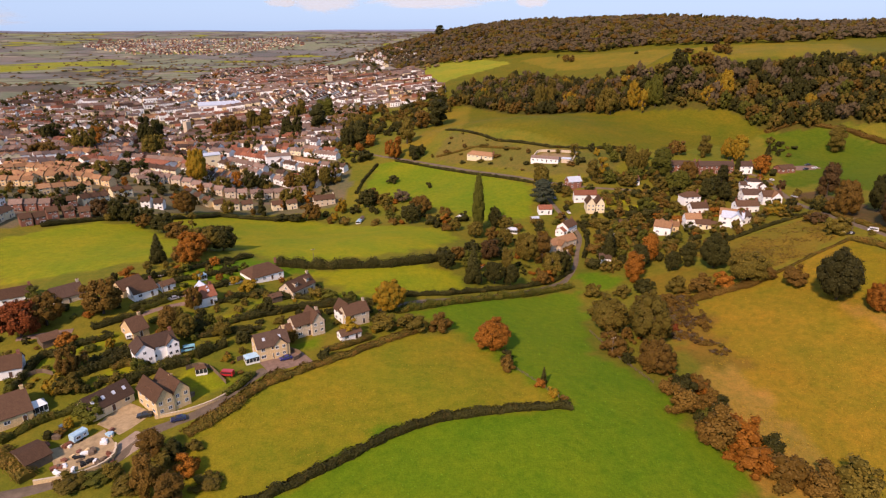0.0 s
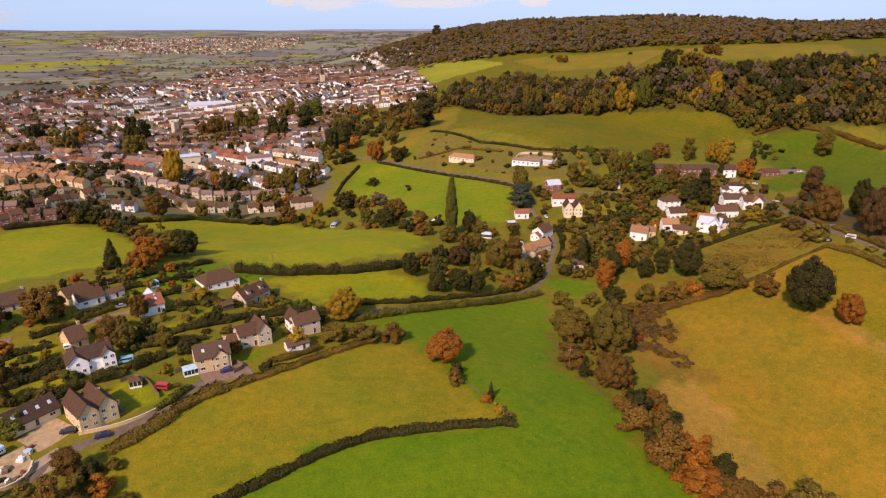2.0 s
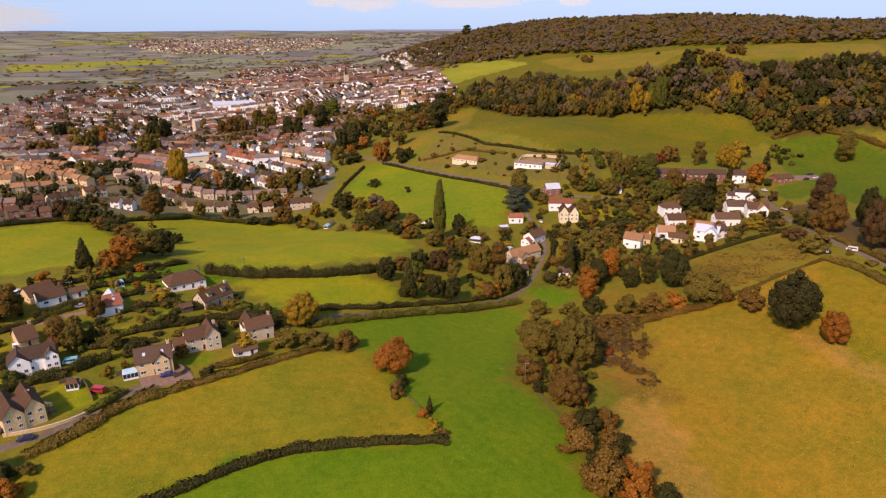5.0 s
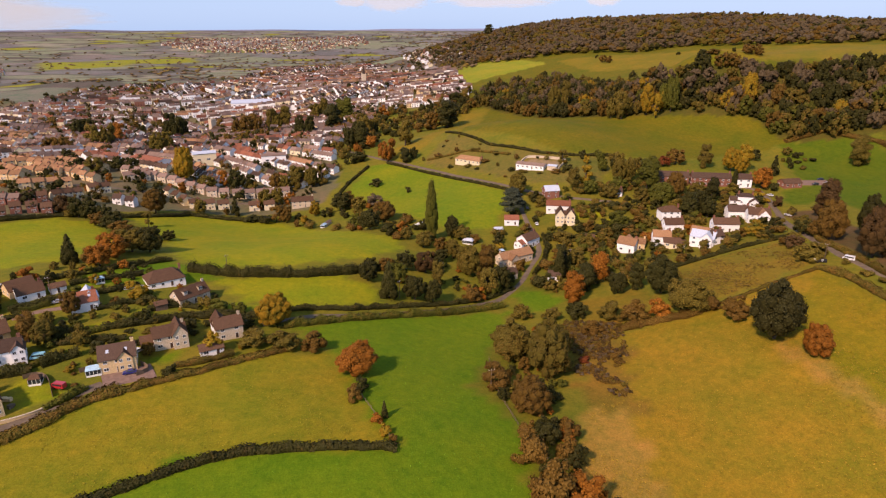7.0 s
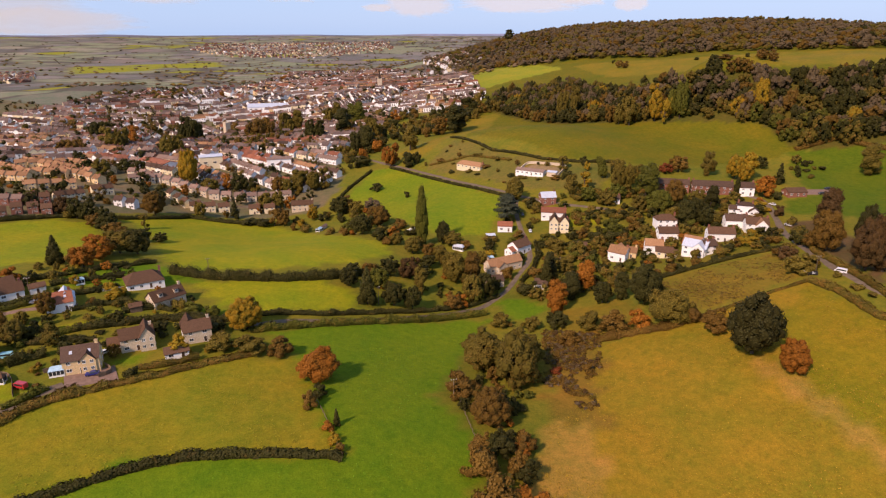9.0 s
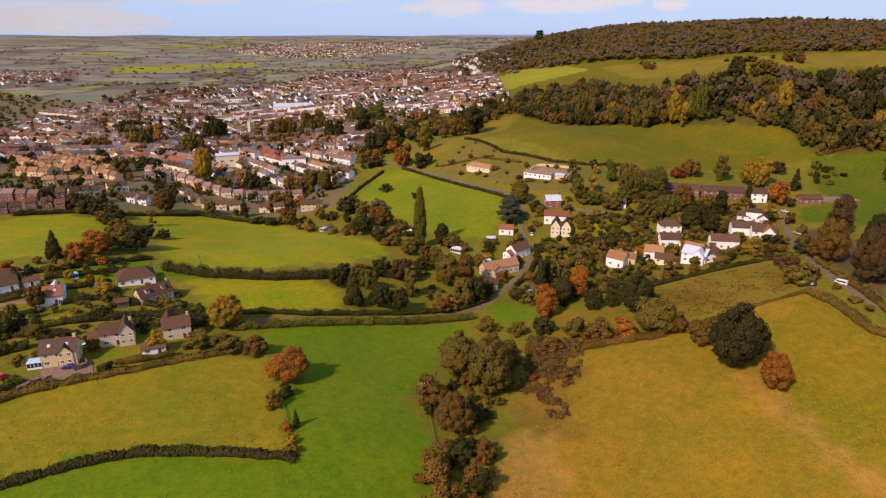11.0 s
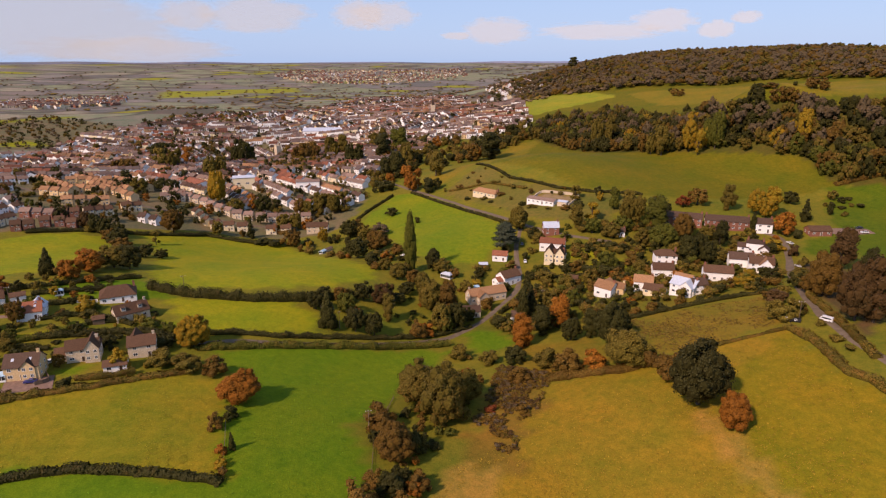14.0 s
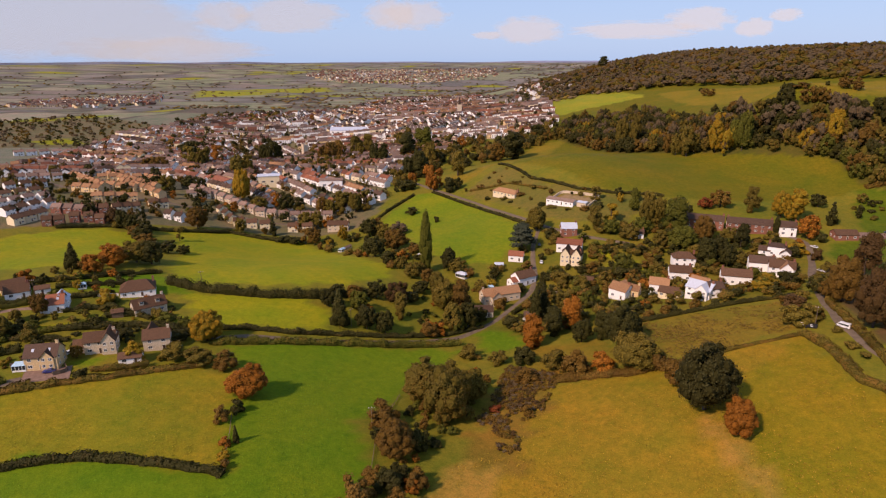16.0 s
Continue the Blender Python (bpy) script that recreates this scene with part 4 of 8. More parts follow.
def plate(xs, zs, holes, y0, y1, name, material):
    """A plate with openings, in one piece: cells of a grid but for the holes, given a thickness."""
    s = Shape()
    nx, nz = len(xs), len(zs)
    s.add([(x, y, z) for y in (y0, y1) for z in zs for x in xs], [])
    solid = {(a, b) for a in range(nx - 1) for b in range(nz - 1)} - set(holes)
    n = nx * nz
    for a, b in solid:
        p, q, r, t = b * nx + a, b * nx + a + 1, (b + 1) * nx + a + 1, (b + 1) * nx + a
        s.f += [(p, q, r, t), (n + t, n + r, n + q, n + p)]
        for (i, j), u, v in (((a, b - 1), p, q), ((a + 1, b), q, r), ((a, b + 1), r, t), ((a - 1, b), t, p)):
            if (i, j) not in solid:
                s.f.append((v, u, n + u, n + v))
    return s.mesh(name, material)


def window_frame_mesh(w, h):
    t, x = 0.09, w / 2
    return plate([-x, -x + t, -0.04, 0.04, x - t, x], [-0.06, t, h - t, h], [(1, 1), (3, 1)], -0.07, 0.05, "window", "trim")


def window(root, w, h, m):
    """A framed window with its pane, on a wall that faces -y at m."""
    fr = part_of("window", shared(("wf", w, h), lambda: window_frame_mesh(w, h)), root, m, "white-framed window")
    part_of("pane", shared(("wp", w, h), lambda: Shape().box(-w / 2 + 0.09, -0.02, 0.09, w / 2 - 0.09, 0.03, h - 0.09).mesh("pane", "glass")), fr)


def door(root, m, w=0.95, h=2.05, material="door"):
    fr = part_of("door_frame", shared(("doorframe", w, h), lambda: plate([-w / 2 - 0.08, -w / 2, w / 2, w / 2 + 0.08], [0, h, h + 0.08], [(1, 0)], -0.09, 0.04, "door_frame", "trim")), root, m)
    part_of("door", shared(("door", w, h, material), lambda: Shape().box(-w / 2, -0.05, 0.01, w / 2, 0.04, h).mesh("door", material)), fr)


def chimney_mesh(h, material):
    s = Shape()
    rings = [(0.45, 0.35, -1.2), (0.45, 0.35, h - 0.25), (0.54, 0.44, h - 0.2), (0.54, 0.44, h)]
    s.add([(a * x, b * y, z) for x, y, z in rings for a, b in ((-1, -1), (1, -1), (1, 1), (-1, 1))], [(4 * k + j, 4 * k + (j + 1) % 4, 4 * k + 4 + (j + 1) % 4, 4 * k + 4 + j) for k in range(3) for j in range(4)] + [(12, 13, 14, 15)])
    return s.mesh("chimney", material)


def pot_mesh():
    s = Shape()
    s.add([(math.cos(k * 1.0472) * r, math.sin(k * 1.0472) * r, z) for r, z in ((0.14, 0), (0.11, 0.38)) for k in range(6)], [(k, (k + 1) % 6, 6 + (k + 1) % 6, 6 + k) for k in range(6)] + [(6, 7, 8, 9, 10, 11)])
    return s.mesh("chimney_pot", "roof_red")


def chimney(root, x, y, z, h=1.5, material="brick", pots=2):
    c = part_of("chimney", shared(("chimney", h, material), lambda: chimney_mesh(h, material)), root, pose(x, y, z))
    for k in range(pots):
        part_of("chimney_pot", shared("pot", pot_mesh), c, pose(-0.2 + 0.4 * k, 0, h))


def wing(root, L, W, eaves, rise, walls, roof, m=None, hip=0.0, glazing=1, stories=2, base=-2.5):
    """One gabled or hipped range of a house with its windows."""
    m = m or Matrix()
    body = Shape().gable(L, W, base, eaves, eaves + rise - 0.02) if hip == 0 else Shape().box(-L / 2, -W / 2, base, L / 2, W / 2, eaves)
    part_of("wall", body.mesh("wall", walls), root, m)
    part_of("roof", Shape().roof(L, W, eaves, eaves + rise, hip=hip).mesh("roof", roof), root, m)
    if not glazing:
        return
    n = max(1, int(L / 3.4))
    for side in (-1, 1):
        for k in range(n):
            x = (k + 0.5) * L / n - L / 2
            for s in range(stories):
                z = 0.95 + 2.55 * s
                if z + 1.2 > eaves:
                    continue
                if s == 0 and k == n // 2 and side == -1:
                    door(root, m @ pose(x, -W / 2, 0.02))
                    continue
                window(root, 1.25 if (k + s) % 2 else 1.6, 1.15, m @ pose(x * side * -1, side * W / 2, z, 0, 0, 0 if side < 0 else 180))
    if hip == 0:
        for side in (-1, 1):
            for s in range(stories):
                z = 0.95 + 2.55 * s
                if z + 1.2 < eaves + rise * 0.55:
                    for y in ((-W / 4, W / 4) if z + 1.2 < eaves else (0,)):
                        window(root, 1.1, 1.15, m @ pose(side * L / 2, y, z, 0, 0, 90 * side))


def house(x, y, turn, L, W, eaves=5.0, rise=2.6, walls="white", roof="roof_brown", label="", hip=0.0, stacks=1, wings=(), dormers=0, skylights=0, stories=2, lift=0.0, glazing=1):
    """A house on its plot. wings: (x, y, turn, L, W, eaves, rise, walls, roof) from its middle."""
    root = new("house")
    co = [(x + math.cos(radians(turn)) * a - math.sin(radians(turn)) * b, y + math.sin(radians(turn)) * a + math.cos(radians(turn)) * b) for a in (-L / 2, L / 2) for b in (-W / 2, W / 2)]
    root.matrix_basis = pose(x, y, sum(ground_z(*c) for c in co) / 4 + 0.1 + lift, 0, 0, turn)
    wing(root, L, W, eaves, rise, walls, roof, None, hip, glazing, stories)
    for wx, wy, wt, wl, ww, we, wr, wm, rm in wings:
        wing(root, wl, ww, we, wr, wm, rm, pose(wx, wy, 0, 0, 0, wt), 0.0, glazing, 2 if we > 4 else 1)
    for k in range(stacks):
        chimney(root, (L / 2 - 0.6) * (1 if k == 0 else -1), 0, eaves + rise, 1.2, walls if walls in ("stone", "grey_stone") else "brick")
    slope = math.degrees(math.atan2(rise, W / 2))
    for k in range(dormers):
        dx = (k + 0.5) * L / dormers - L / 2
        d = part_of("dormer", shared(("dormer", walls), lambda: Shape().box(-0.9, -1.0, -1.0, 0.9, 1.2, 1.1).mesh("dormer", walls)), root, pose(dx, -W / 4, eaves + rise * 0.5 - 0.1))
        part_of("dormer_roof", shared(("dormer_roof", roof), lambda: Shape().box(-1.05, -1.2, 1.1, 1.05, 1.4, 1.28).mesh("dormer_roof", roof)), d)
        window(root, 1.25, 0.95, pose(dx, -W / 4 - 1.0, eaves + rise * 0.5))
    for k in range(skylights):
        dx = (k + 0.5) * L / skylights - L / 2
        part_of("skylight", shared("skylight", lambda: Shape().box(-0.45, -0.6, -0.05, 0.45, 0.6, 0.1).mesh("skylight", "roof_pale")), root, pose(dx, -W / 4, eaves + rise * 0.5 + 0.24, slope, 0, 0))
    tagged(root, label or "rendered house with a tiled roof", "house")
    KEEP_CLEAR.append((x, y, 0.55 * max(L, W)))
    for w in wings:
        KEEP_CLEAR.append((x + math.cos(radians(turn)) * w[0] - math.sin(radians(turn)) * w[1], y + math.sin(radians(turn)) * w[0] + math.cos(radians(turn)) * w[1], 0.5 * max(w[3], w[4])))
    return root


KEEP_CLEAR += LANES
house(-56.5, 178.0, 27, 11.0, 8.6, walls='stone', roof='roof_dark', label='honey-stone house with a dark tiled roof and paved drive', eaves=5.0, rise=3.4, skylights=2, wings=[(2.2, -1.2, 90, 7, 4.6, 4.8, 2.4, 'stone', 'roof_dark')])
house(-47.0, 194.7, 34, 11.0, 7, walls='grey_stone', roof='roof_brown', label='grey stone house with a brown tiled roof', eaves=4.9, rise=2.8, wings=[(3.2, -0.6, 90, 8.5, 5, 5.2, 3.4, 'grey_stone', 'roof_brown'), (-7, 0.6, 0, 5, 5, 2.8, 2.2, 'grey_stone', 'roof_brown')])
house(-29.5, 204.9, 33, 9.8, 7, walls='grey_stone', roof='roof_brown', label='pale stone house with a brown roof', eaves=4.9, rise=3.0, wings=[(-2.5, 3.5, 90, 7, 5, 4.9, 3.4, 'white', 'roof_brown')])
house(-30.3, 191.0, 31, 7.9, 4.5, walls='white', roof='roof_brown', label='small white outbuilding with a brown roof', eaves=2.4, rise=1.6, stacks=0)
house(-55.5, 230.8, 55, 13.4, 8, walls='grey_stone', roof='roof_brown', label='stone bungalow with two roof dormers', eaves=3.2, rise=3.4, dormers=2)
house(-63.2, 220.8, 39, 4.4, 4, walls='wood', roof='roof_brown', label='small brown timber garage building', eaves=2.2, rise=1.0, stacks=0, glazing=0)
house(-73.6, 245.4, 39, 15.0, 12, walls='white', roof='roof_brown', label='wide hipped bungalow with a brown roof', eaves=2.8, rise=3.4, hip=4.0)
house(-91.0, 214.7, 38, 9.3, 9, walls='white', roof='roof_red', label='white chalet house with a red tiled roof', eaves=3.4, rise=3.2, skylights=2, wings=[(2.5, 3, 90, 8, 6, 3.4, 3, 'white', 'roof_pale')])
house(-115.9, 219.2, 47, 9.6, 8, walls='white', roof='roof_brown', label='white bungalow with a brown roof', eaves=2.8, rise=2.8, wings=[(-2, 7, 10, 10, 8, 3, 3.2, 'stone', 'roof_brown')])
house(-108.4, 225.4, 45, 5.8, 5, walls='white', roof='roof_brown', label='long white garage with a brown roof', eaves=2.4, rise=1.2, stacks=0)
house(-107.3, 189.7, 49, 5.7, 9, walls='stone', roof='roof_brown', label='stone bungalow with a steep brown roof', eaves=2.6, rise=3.8)
house(-94.0, 176.3, 34, 9.7, 8, walls='white', roof='roof_dark', label='white house with dark slate roofs', eaves=4.8, rise=2.8, wings=[(-5.5, -1, 90, 8, 6, 4.6, 2.6, 'white', 'roof_dark'), (3.5, -2, 90, 6, 4, 4.8, 2, 'white', 'roof_dark')])
house(-83.1, 148.6, 46, 7.6, 11, walls='stone', roof='roof_brown', label='large honey-stone house with twin gables', eaves=5.2, rise=2.0, stacks=1, wings=[(-2.4, -0.5, 90, 12, 5.2, 5.2, 3.2, 'stone', 'roof_brown'), (2.9, -0.2, 90, 12, 5.2, 5.2, 3.2, 'stone', 'roof_brown')])
house(-99.3, 146.9, 54, 13.0, 8, walls='cream', roof='roof_dark', label='cream outbuilding with a dark roof and skylights', eaves=2.6, rise=3.4, skylights=4, stacks=0)
house(-125.1, 143.8, 40, 8.7, 14, walls='stone', roof='roof_brown', label='broad stone bungalow with a brown roof', eaves=3.0, rise=4.0)
house(-137.4, 166.5, 23, 6.5, 8, walls='white', roof='roof_brown', label='white house with a brown roof', eaves=3.0, rise=3.2)
house(-108.6, 123.8, 50, 6.2, 9, walls='wood', roof='roof_brown', label='low timber shed with a brown felt roof', eaves=2.2, rise=1.2, stacks=0, glazing=0)
house(-154.1, 201.5, 6, 10.7, 9, walls='cream', roof='roof_brown', label='long chalet bungalow with roof dormers', eaves=2.8, rise=3.6, dormers=2)
house(-144.8, 217.7, 43, 10.8, 9, walls='grey_stone', roof='roof_dark', label='long bungalow with a dark roof', eaves=2.8, rise=3.4)
house(-166.5, 221.2, 29, 11.6, 8, walls='white', roof='roof_brown', label='white bungalow with a red-brown roof', eaves=2.8, rise=2.8)
house(-134.8, 184.3, 45, 5.8, 6, walls='wood', roof='roof_brown', label='small brown timber garden outbuilding', eaves=2.4, rise=1.4, stacks=0, glazing=0)
house(119.1, 381.2, -5, 10.7, 9, walls='cream', roof='roof_brown', label='cream villa with twin steep gables', eaves=5.6, rise=1.6, stacks=1, wings=[(-3.2, -0.6, 90, 10, 5.4, 5.6, 3.8, 'cream', 'roof_brown'), (3.2, -0.6, 90, 10, 5.4, 5.6, 3.8, 'cream', 'roof_brown')])
house(116.4, 395.7, -5, 15.4, 6, walls='white', roof='roof_red', label='white house with a red tiled roof', eaves=4.6, rise=2.6)
house(113.5, 417.4, 15, 10.0, 7, walls='brick', roof='roof_pale', label='red-brick house with a pale slate roof', eaves=5.0, rise=3.0)
house(85.5, 382.1, -0, 8.9, 6, walls='white', roof='roof_red', label='white garage house with a red roof', eaves=3.4, rise=2.2, stacks=0)
house(94.2, 354.7, 48, 12.0, 8, walls='white', roof='roof_brown', label='white cottage with a brown roof', eaves=4.4, rise=3.0, wings=[(-7, 0, 0, 5, 6, 2.8, 1.8, 'white', 'roof_red')])
house(84.9, 332.1, 36, 21.4, 7, walls='grey_stone', roof='roof_tan', label='stone cottage row with weathered tan tiles', eaves=4.2, rise=3.0, stacks=2, wings=[(-4, -3, 90, 7, 6, 4, 2.6, 'grey_stone', 'roof_tan')])
house(80.2, 311.5, 23, 9.5, 6, walls='grey_stone', roof='roof_dark', label='small grey stone cottage', eaves=3.0, rise=2.4)
house(148.3, 334.1, -32, 9.8, 8, walls='white', roof='roof_tan', label='white cottage with a tan tiled roof', eaves=4.6, rise=3.0, wings=[(-2, 3, 90, 7, 6, 4.6, 2.6, 'white', 'roof_tan')])
house(166.7, 336.4, -6, 9.4, 7, walls='white', roof='roof_tan', label='white cottage with a tan tiled roof', eaves=4.6, rise=2.8, wings=[(5, -4, 0, 9, 5, 2.8, 1.8, 'white', 'roof_brown')])
house(177.5, 353.1, 5, 10.9, 7, walls='white', roof='roof_brown', label='white cottage with a brown roof', eaves=4.4, rise=2.8)
house(185.3, 323.6, -31, 11.9, 9, walls='white', roof='roof_pale', label='large white house with pale slate roofs', eaves=5.0, rise=2.8, wings=[(2.5, -2, 90, 9, 6, 5, 3, 'white', 'roof_pale'), (-3, 5, 0, 9, 7, 5, 3, 'white', 'roof_tan')])
house(190.6, 322.9, 19, 7.0, 7, walls='white', roof='roof_dark', label='white house with a dark roof', eaves=4.8, rise=2.6)
house(203.1, 343.2, 0, 14.1, 7, walls='white', roof='roof_brown', label='long white cottage with a brown roof', eaves=4.6, rise=2.8, stacks=2)
house(229.5, 384.0, -14, 9.0, 8, walls='white', roof='roof_dark', label='tall white villa with a low hipped roof', eaves=7.6, rise=1.4, hip=3.0, stacks=2, wings=[(-6, -1, 0, 5.5, 6.5, 5.0, 1.8, 'white', 'roof_dark'), (4.5, -4, 90, 7, 5, 5.2, 2.0, 'white', 'roof_dark')])
house(218.8, 366.9, -3, 12.2, 8, walls='white', roof='roof_dark', label='white house with a dark slate roof', eaves=4.6, rise=2.8)
house(226.4, 356.3, -8, 11.8, 8, walls='white', roof='roof_brown', label='white house with brown roofs', eaves=5.0, rise=3.0, wings=[(2, -2, 90, 8, 6, 5, 3, 'white', 'roof_tan')])
house(180.6, 372.6, 7, 11.8, 8, walls='white', roof='roof_brown', label='white villa with a hipped brown roof', eaves=5.0, rise=2.6, hip=3.5)
house(221.3, 423.6, -5, 25.3, 8, walls='brick', roof='roof_dark', label='red-brick terrace with a slate roof', eaves=5.2, rise=2.8, stacks=2)
house(196.7, 429.0, -9, 22.2, 8, walls='brick', roof='roof_dark', label='red-brick terrace behind trees', eaves=5.2, rise=2.8, stacks=2)
house(241.5, 419.5, -5, 9.2, 8, walls='white', roof='roof_dark', label='white end house of the terrace', eaves=5.2, rise=2.8)
house(271.3, 417.6, 11, 12.5, 8, walls='brick', roof='roof_brown', label='low farm building with a brown roof', eaves=2.8, rise=2.2, stacks=0)
house(57.1, 506.0, -33, 23.7, 9, walls='cream', roof='roof_tan', label='cream bungalow on the hillside', eaves=2.8, rise=2.4, hip=3.0)
house(104.0, 469.0, -25, 22.0, 8, walls='white', roof='roof_town', label='low white nursery building beside a walled yard', eaves=3.0, rise=1.3, stacks=0, stories=1)
house(119.5, 462.5, -25, 7.0, 6, walls='grey_stone', roof='roof_pale', label='small flat shed beside the nursery building', eaves=2.4, rise=0.7, stacks=0, glazing=0)
house(-73.5, 464.8, 17, 16.6, 8, walls='grey_stone', roof='roof_brown', label='stone house below the town', eaves=4.8, rise=2.8)
house(-40.9, 406.0, 78, 12.2, 2.4, walls='grey_stone', roof='roof_town', label='narrow grey shed beside the meadow', eaves=1.8, rise=0.7, stacks=0, glazing=0)
house(105.2, 308.9, -15, 6.5, 5, walls='white', roof='roof_dark', label='small white cottage with a dark roof', eaves=3.0, rise=2.0, stacks=0)
house(155.0, 334.3, -18, 5.3, 5, walls='stone', roof='roof_tan', label='small honey-stone cottage with a tan roof', eaves=3.4, rise=2.4)
house(171.8, 326.9, -25, 10.5, 6, walls='cream', roof='roof_brown', label='low cream outbuilding with a brown roof', eaves=2.6, rise=1.8, stacks=0)
house(130.8, 355.2, -7, 5.1, 5, walls='wood', roof='roof_brown', label='small timber garden building in the hamlet', eaves=2.2, rise=1.2, stacks=0, glazing=0)
house(156.2, 412.3, -2, 8.0, 5, walls='white', roof='roof_dark', label='small white cottage behind the gardens', eaves=3.0, rise=2.0)
house(76.7, 371.3, 13, 5.0, 4, walls='wood', roof='roof_pale', label='small shed with a pale sheet roof', eaves=2.0, rise=0.8, stacks=0, glazing=0)


# ---- vehicles ----
def car_meshes(colour):
    key = ("car", colour)
    if key in SHARED:
        return SHARED[key]
    m, nodes, links, b = shader("car_paint", 0.3, 0.5)
    b.inputs["Base Color"].default_value = (*colour[:3], 1)
    b.inputs["Coat Weight"].default_value = 0.6
    bm = bmesh.new()
    van = len(colour) == 4
    prof = [(-2.3, 0.35), (-2.35, 0.95), (-2.15, 1.15), (-1.6, 1.95), (-1.3, 2.1), (2.25, 2.1), (2.35, 1.9), (2.35, 0.4)] if van else [(-2.1, 0.35), (-2.12, 0.75), (-1.95, 0.92), (-1.0, 0.98), (-0.35, 1.45), (1.0, 1.48), (1.75, 1.02), (2.08, 0.92), (2.12, 0.4)]
    rings = []
    for yy, inset in ((-0.86, 0.0), (-0.88, 0.0), (0.88, 0.0), (0.86, 0.0)):
        rings.append([bm.verts.new((px, yy * (1.0 if van else 0.78 if pz > 1.2 else 1.0), pz)) for px, pz in prof])
    for a, b2 in zip(rings, rings[1:]):
        for k in range(len(prof)):
            bm.faces.new((a[k], b2[k], b2[(k + 1) % len(prof)], a[(k + 1) % len(prof)]))
    bm.faces.new(rings[0])
    bm.faces.new(rings[-1][::-1])
    bmesh.ops.recalc_face_normals(bm, faces=bm.faces)
    body = bpy.data.meshes.new("body")
    bm.to_mesh(body)
    bm.free()
    body.materials.append(m)
    glass = Shape()
    if van:
        glass.add([(-2.14, -0.78, 1.2), (-2.14, 0.78, 1.2), (-1.66, 0.74, 1.88), (-1.66, -0.74, 1.88)], [(0, 1, 2, 3)])
        for s in (-1, 1):
            glass.add([(-1.75, s * 0.89, 1.2), (1.9, s * 0.89, 1.2), (1.9, s * 0.89, 1.8), (-1.4, s * 0.89, 1.8)], [(0, 1, 2, 3)])
    for s in () if van else (-1, 1):
        glass.add([(-0.80, s * 0.885, 1.0), (1.55, s * 0.885, 1.02), (0.95, s * 0.74, 1.40), (-0.30, s * 0.74, 1.38)], [(0, 1, 2, 3)])
    if not van:
        glass.add([(-0.98, -0.78, 1.02), (-0.98, 0.78, 1.02), (-0.40, 0.64, 1.44), (-0.40, -0.64, 1.44)], [(0, 1, 2, 3)])
        glass.add([(1.76, -0.78, 1.04), (1.76, 0.78, 1.04), (1.05, 0.64, 1.47), (1.05, -0.64, 1.47)], [(3, 2, 1, 0)])
    wheel = bmesh.new()
    bmesh.ops.create_cone(wheel, cap_ends=True, segments=14, radius1=0.32, radius2=0.32, depth=0.22, matrix=Matrix.Rotation(math.pi / 2, 4, "X"))
    wm = bpy.data.meshes.new("wheel")
    wheel.to_mesh(wm)
    wheel.free()
    wm.materials.append(MAT["rubber"])
    rim = Shape().box(-0.16, -0.12, -0.16, 0.16, 0.12, 0.16).mesh("rim", "steel")
    light = Shape().box(-0.05, -0.18, -0.07, 0.05, 0.18, 0.07).mesh("headlight", "trim")
    SHARED[key] = body, glass.mesh("glazing", "glass"), wm, rim, light
    return SHARED[key]


def car(x, y, turn, colour, label, size=1.0, category="car", lift=0.22):
    body, glass, wm, rim, light = car_meshes((*colour, 1.0) if category == "van" else colour)
    root = new(category)
    root.matrix_basis = pose(x, y, ground_z(x, y) + lift, 0, 0, turn) @ Matrix.Diagonal((size, size, size, 1))
    part_of("body", body, root)
    part_of("glazing", glass, root)
    for a in (-1.3, 1.35):
        for b in (-0.8, 0.8):
            part_of("rim", rim, part_of("wheel", wm, root, pose(a, b, 0.32)))
    for b in (-0.6, 0.6):
        part_of("headlight", light, root, pose(-2.11, b, 0.68))
    return tagged(root, label, category)


car(-75.9, 139.6, 20, (0.02, 0.03, 0.1), 'dark blue car parked on the lane')
car(-86.2, 141.5, 15, (0.03, 0.03, 0.035), 'dark car parked in front of the stone house')
car(-50.7, 173.6, 25, (0.02, 0.025, 0.16), 'blue car parked on the drive')
car(-55.2, 186.6, 60, (0.7, 0.7, 0.7), 'white car parked beside the stone house')
car(-84.9, 177.9, 20, (0.25, 0.55, 0.65), 'pale blue camper van parked beside a hedge', category='van')
car(-67.9, 162.9, -10, (0.45, 0.03, 0.03), 'red van parked beside the lawn', category='van')
car(-102.2, 215.5, 30, (0.3, 0.3, 0.32), 'grey car on a driveway')
car(-132.7, 223.6, 80, (0.75, 0.75, 0.75), 'white van beside the bungalow', category='van')
car(229.0, 268.3, -35, (0.75, 0.75, 0.75), 'white van on the country road', category='van')
car(252.0, 400.5, -60, (0.75, 0.75, 0.75), 'white car on the country road')
car(246.5, 362.3, -60, (0.7, 0.7, 0.72), 'pale car parked on the country road')
car(298.7, 432.5, 10, (0.02, 0.025, 0.05), 'dark car parked on the farm court')
car(290.0, 421.0, 15, (0.03, 0.03, 0.035), 'black car parked on the farm court')
car(298.6, 423.7, 12, (0.75, 0.75, 0.75), 'white car parked on the farm court')
car(101.3, 379.2, 95, (0.75, 0.75, 0.75), 'white car on the hamlet lane')
car(96.8, 401.9, 95, (0.1, 0.1, 0.12), 'dark car on the hamlet lane')


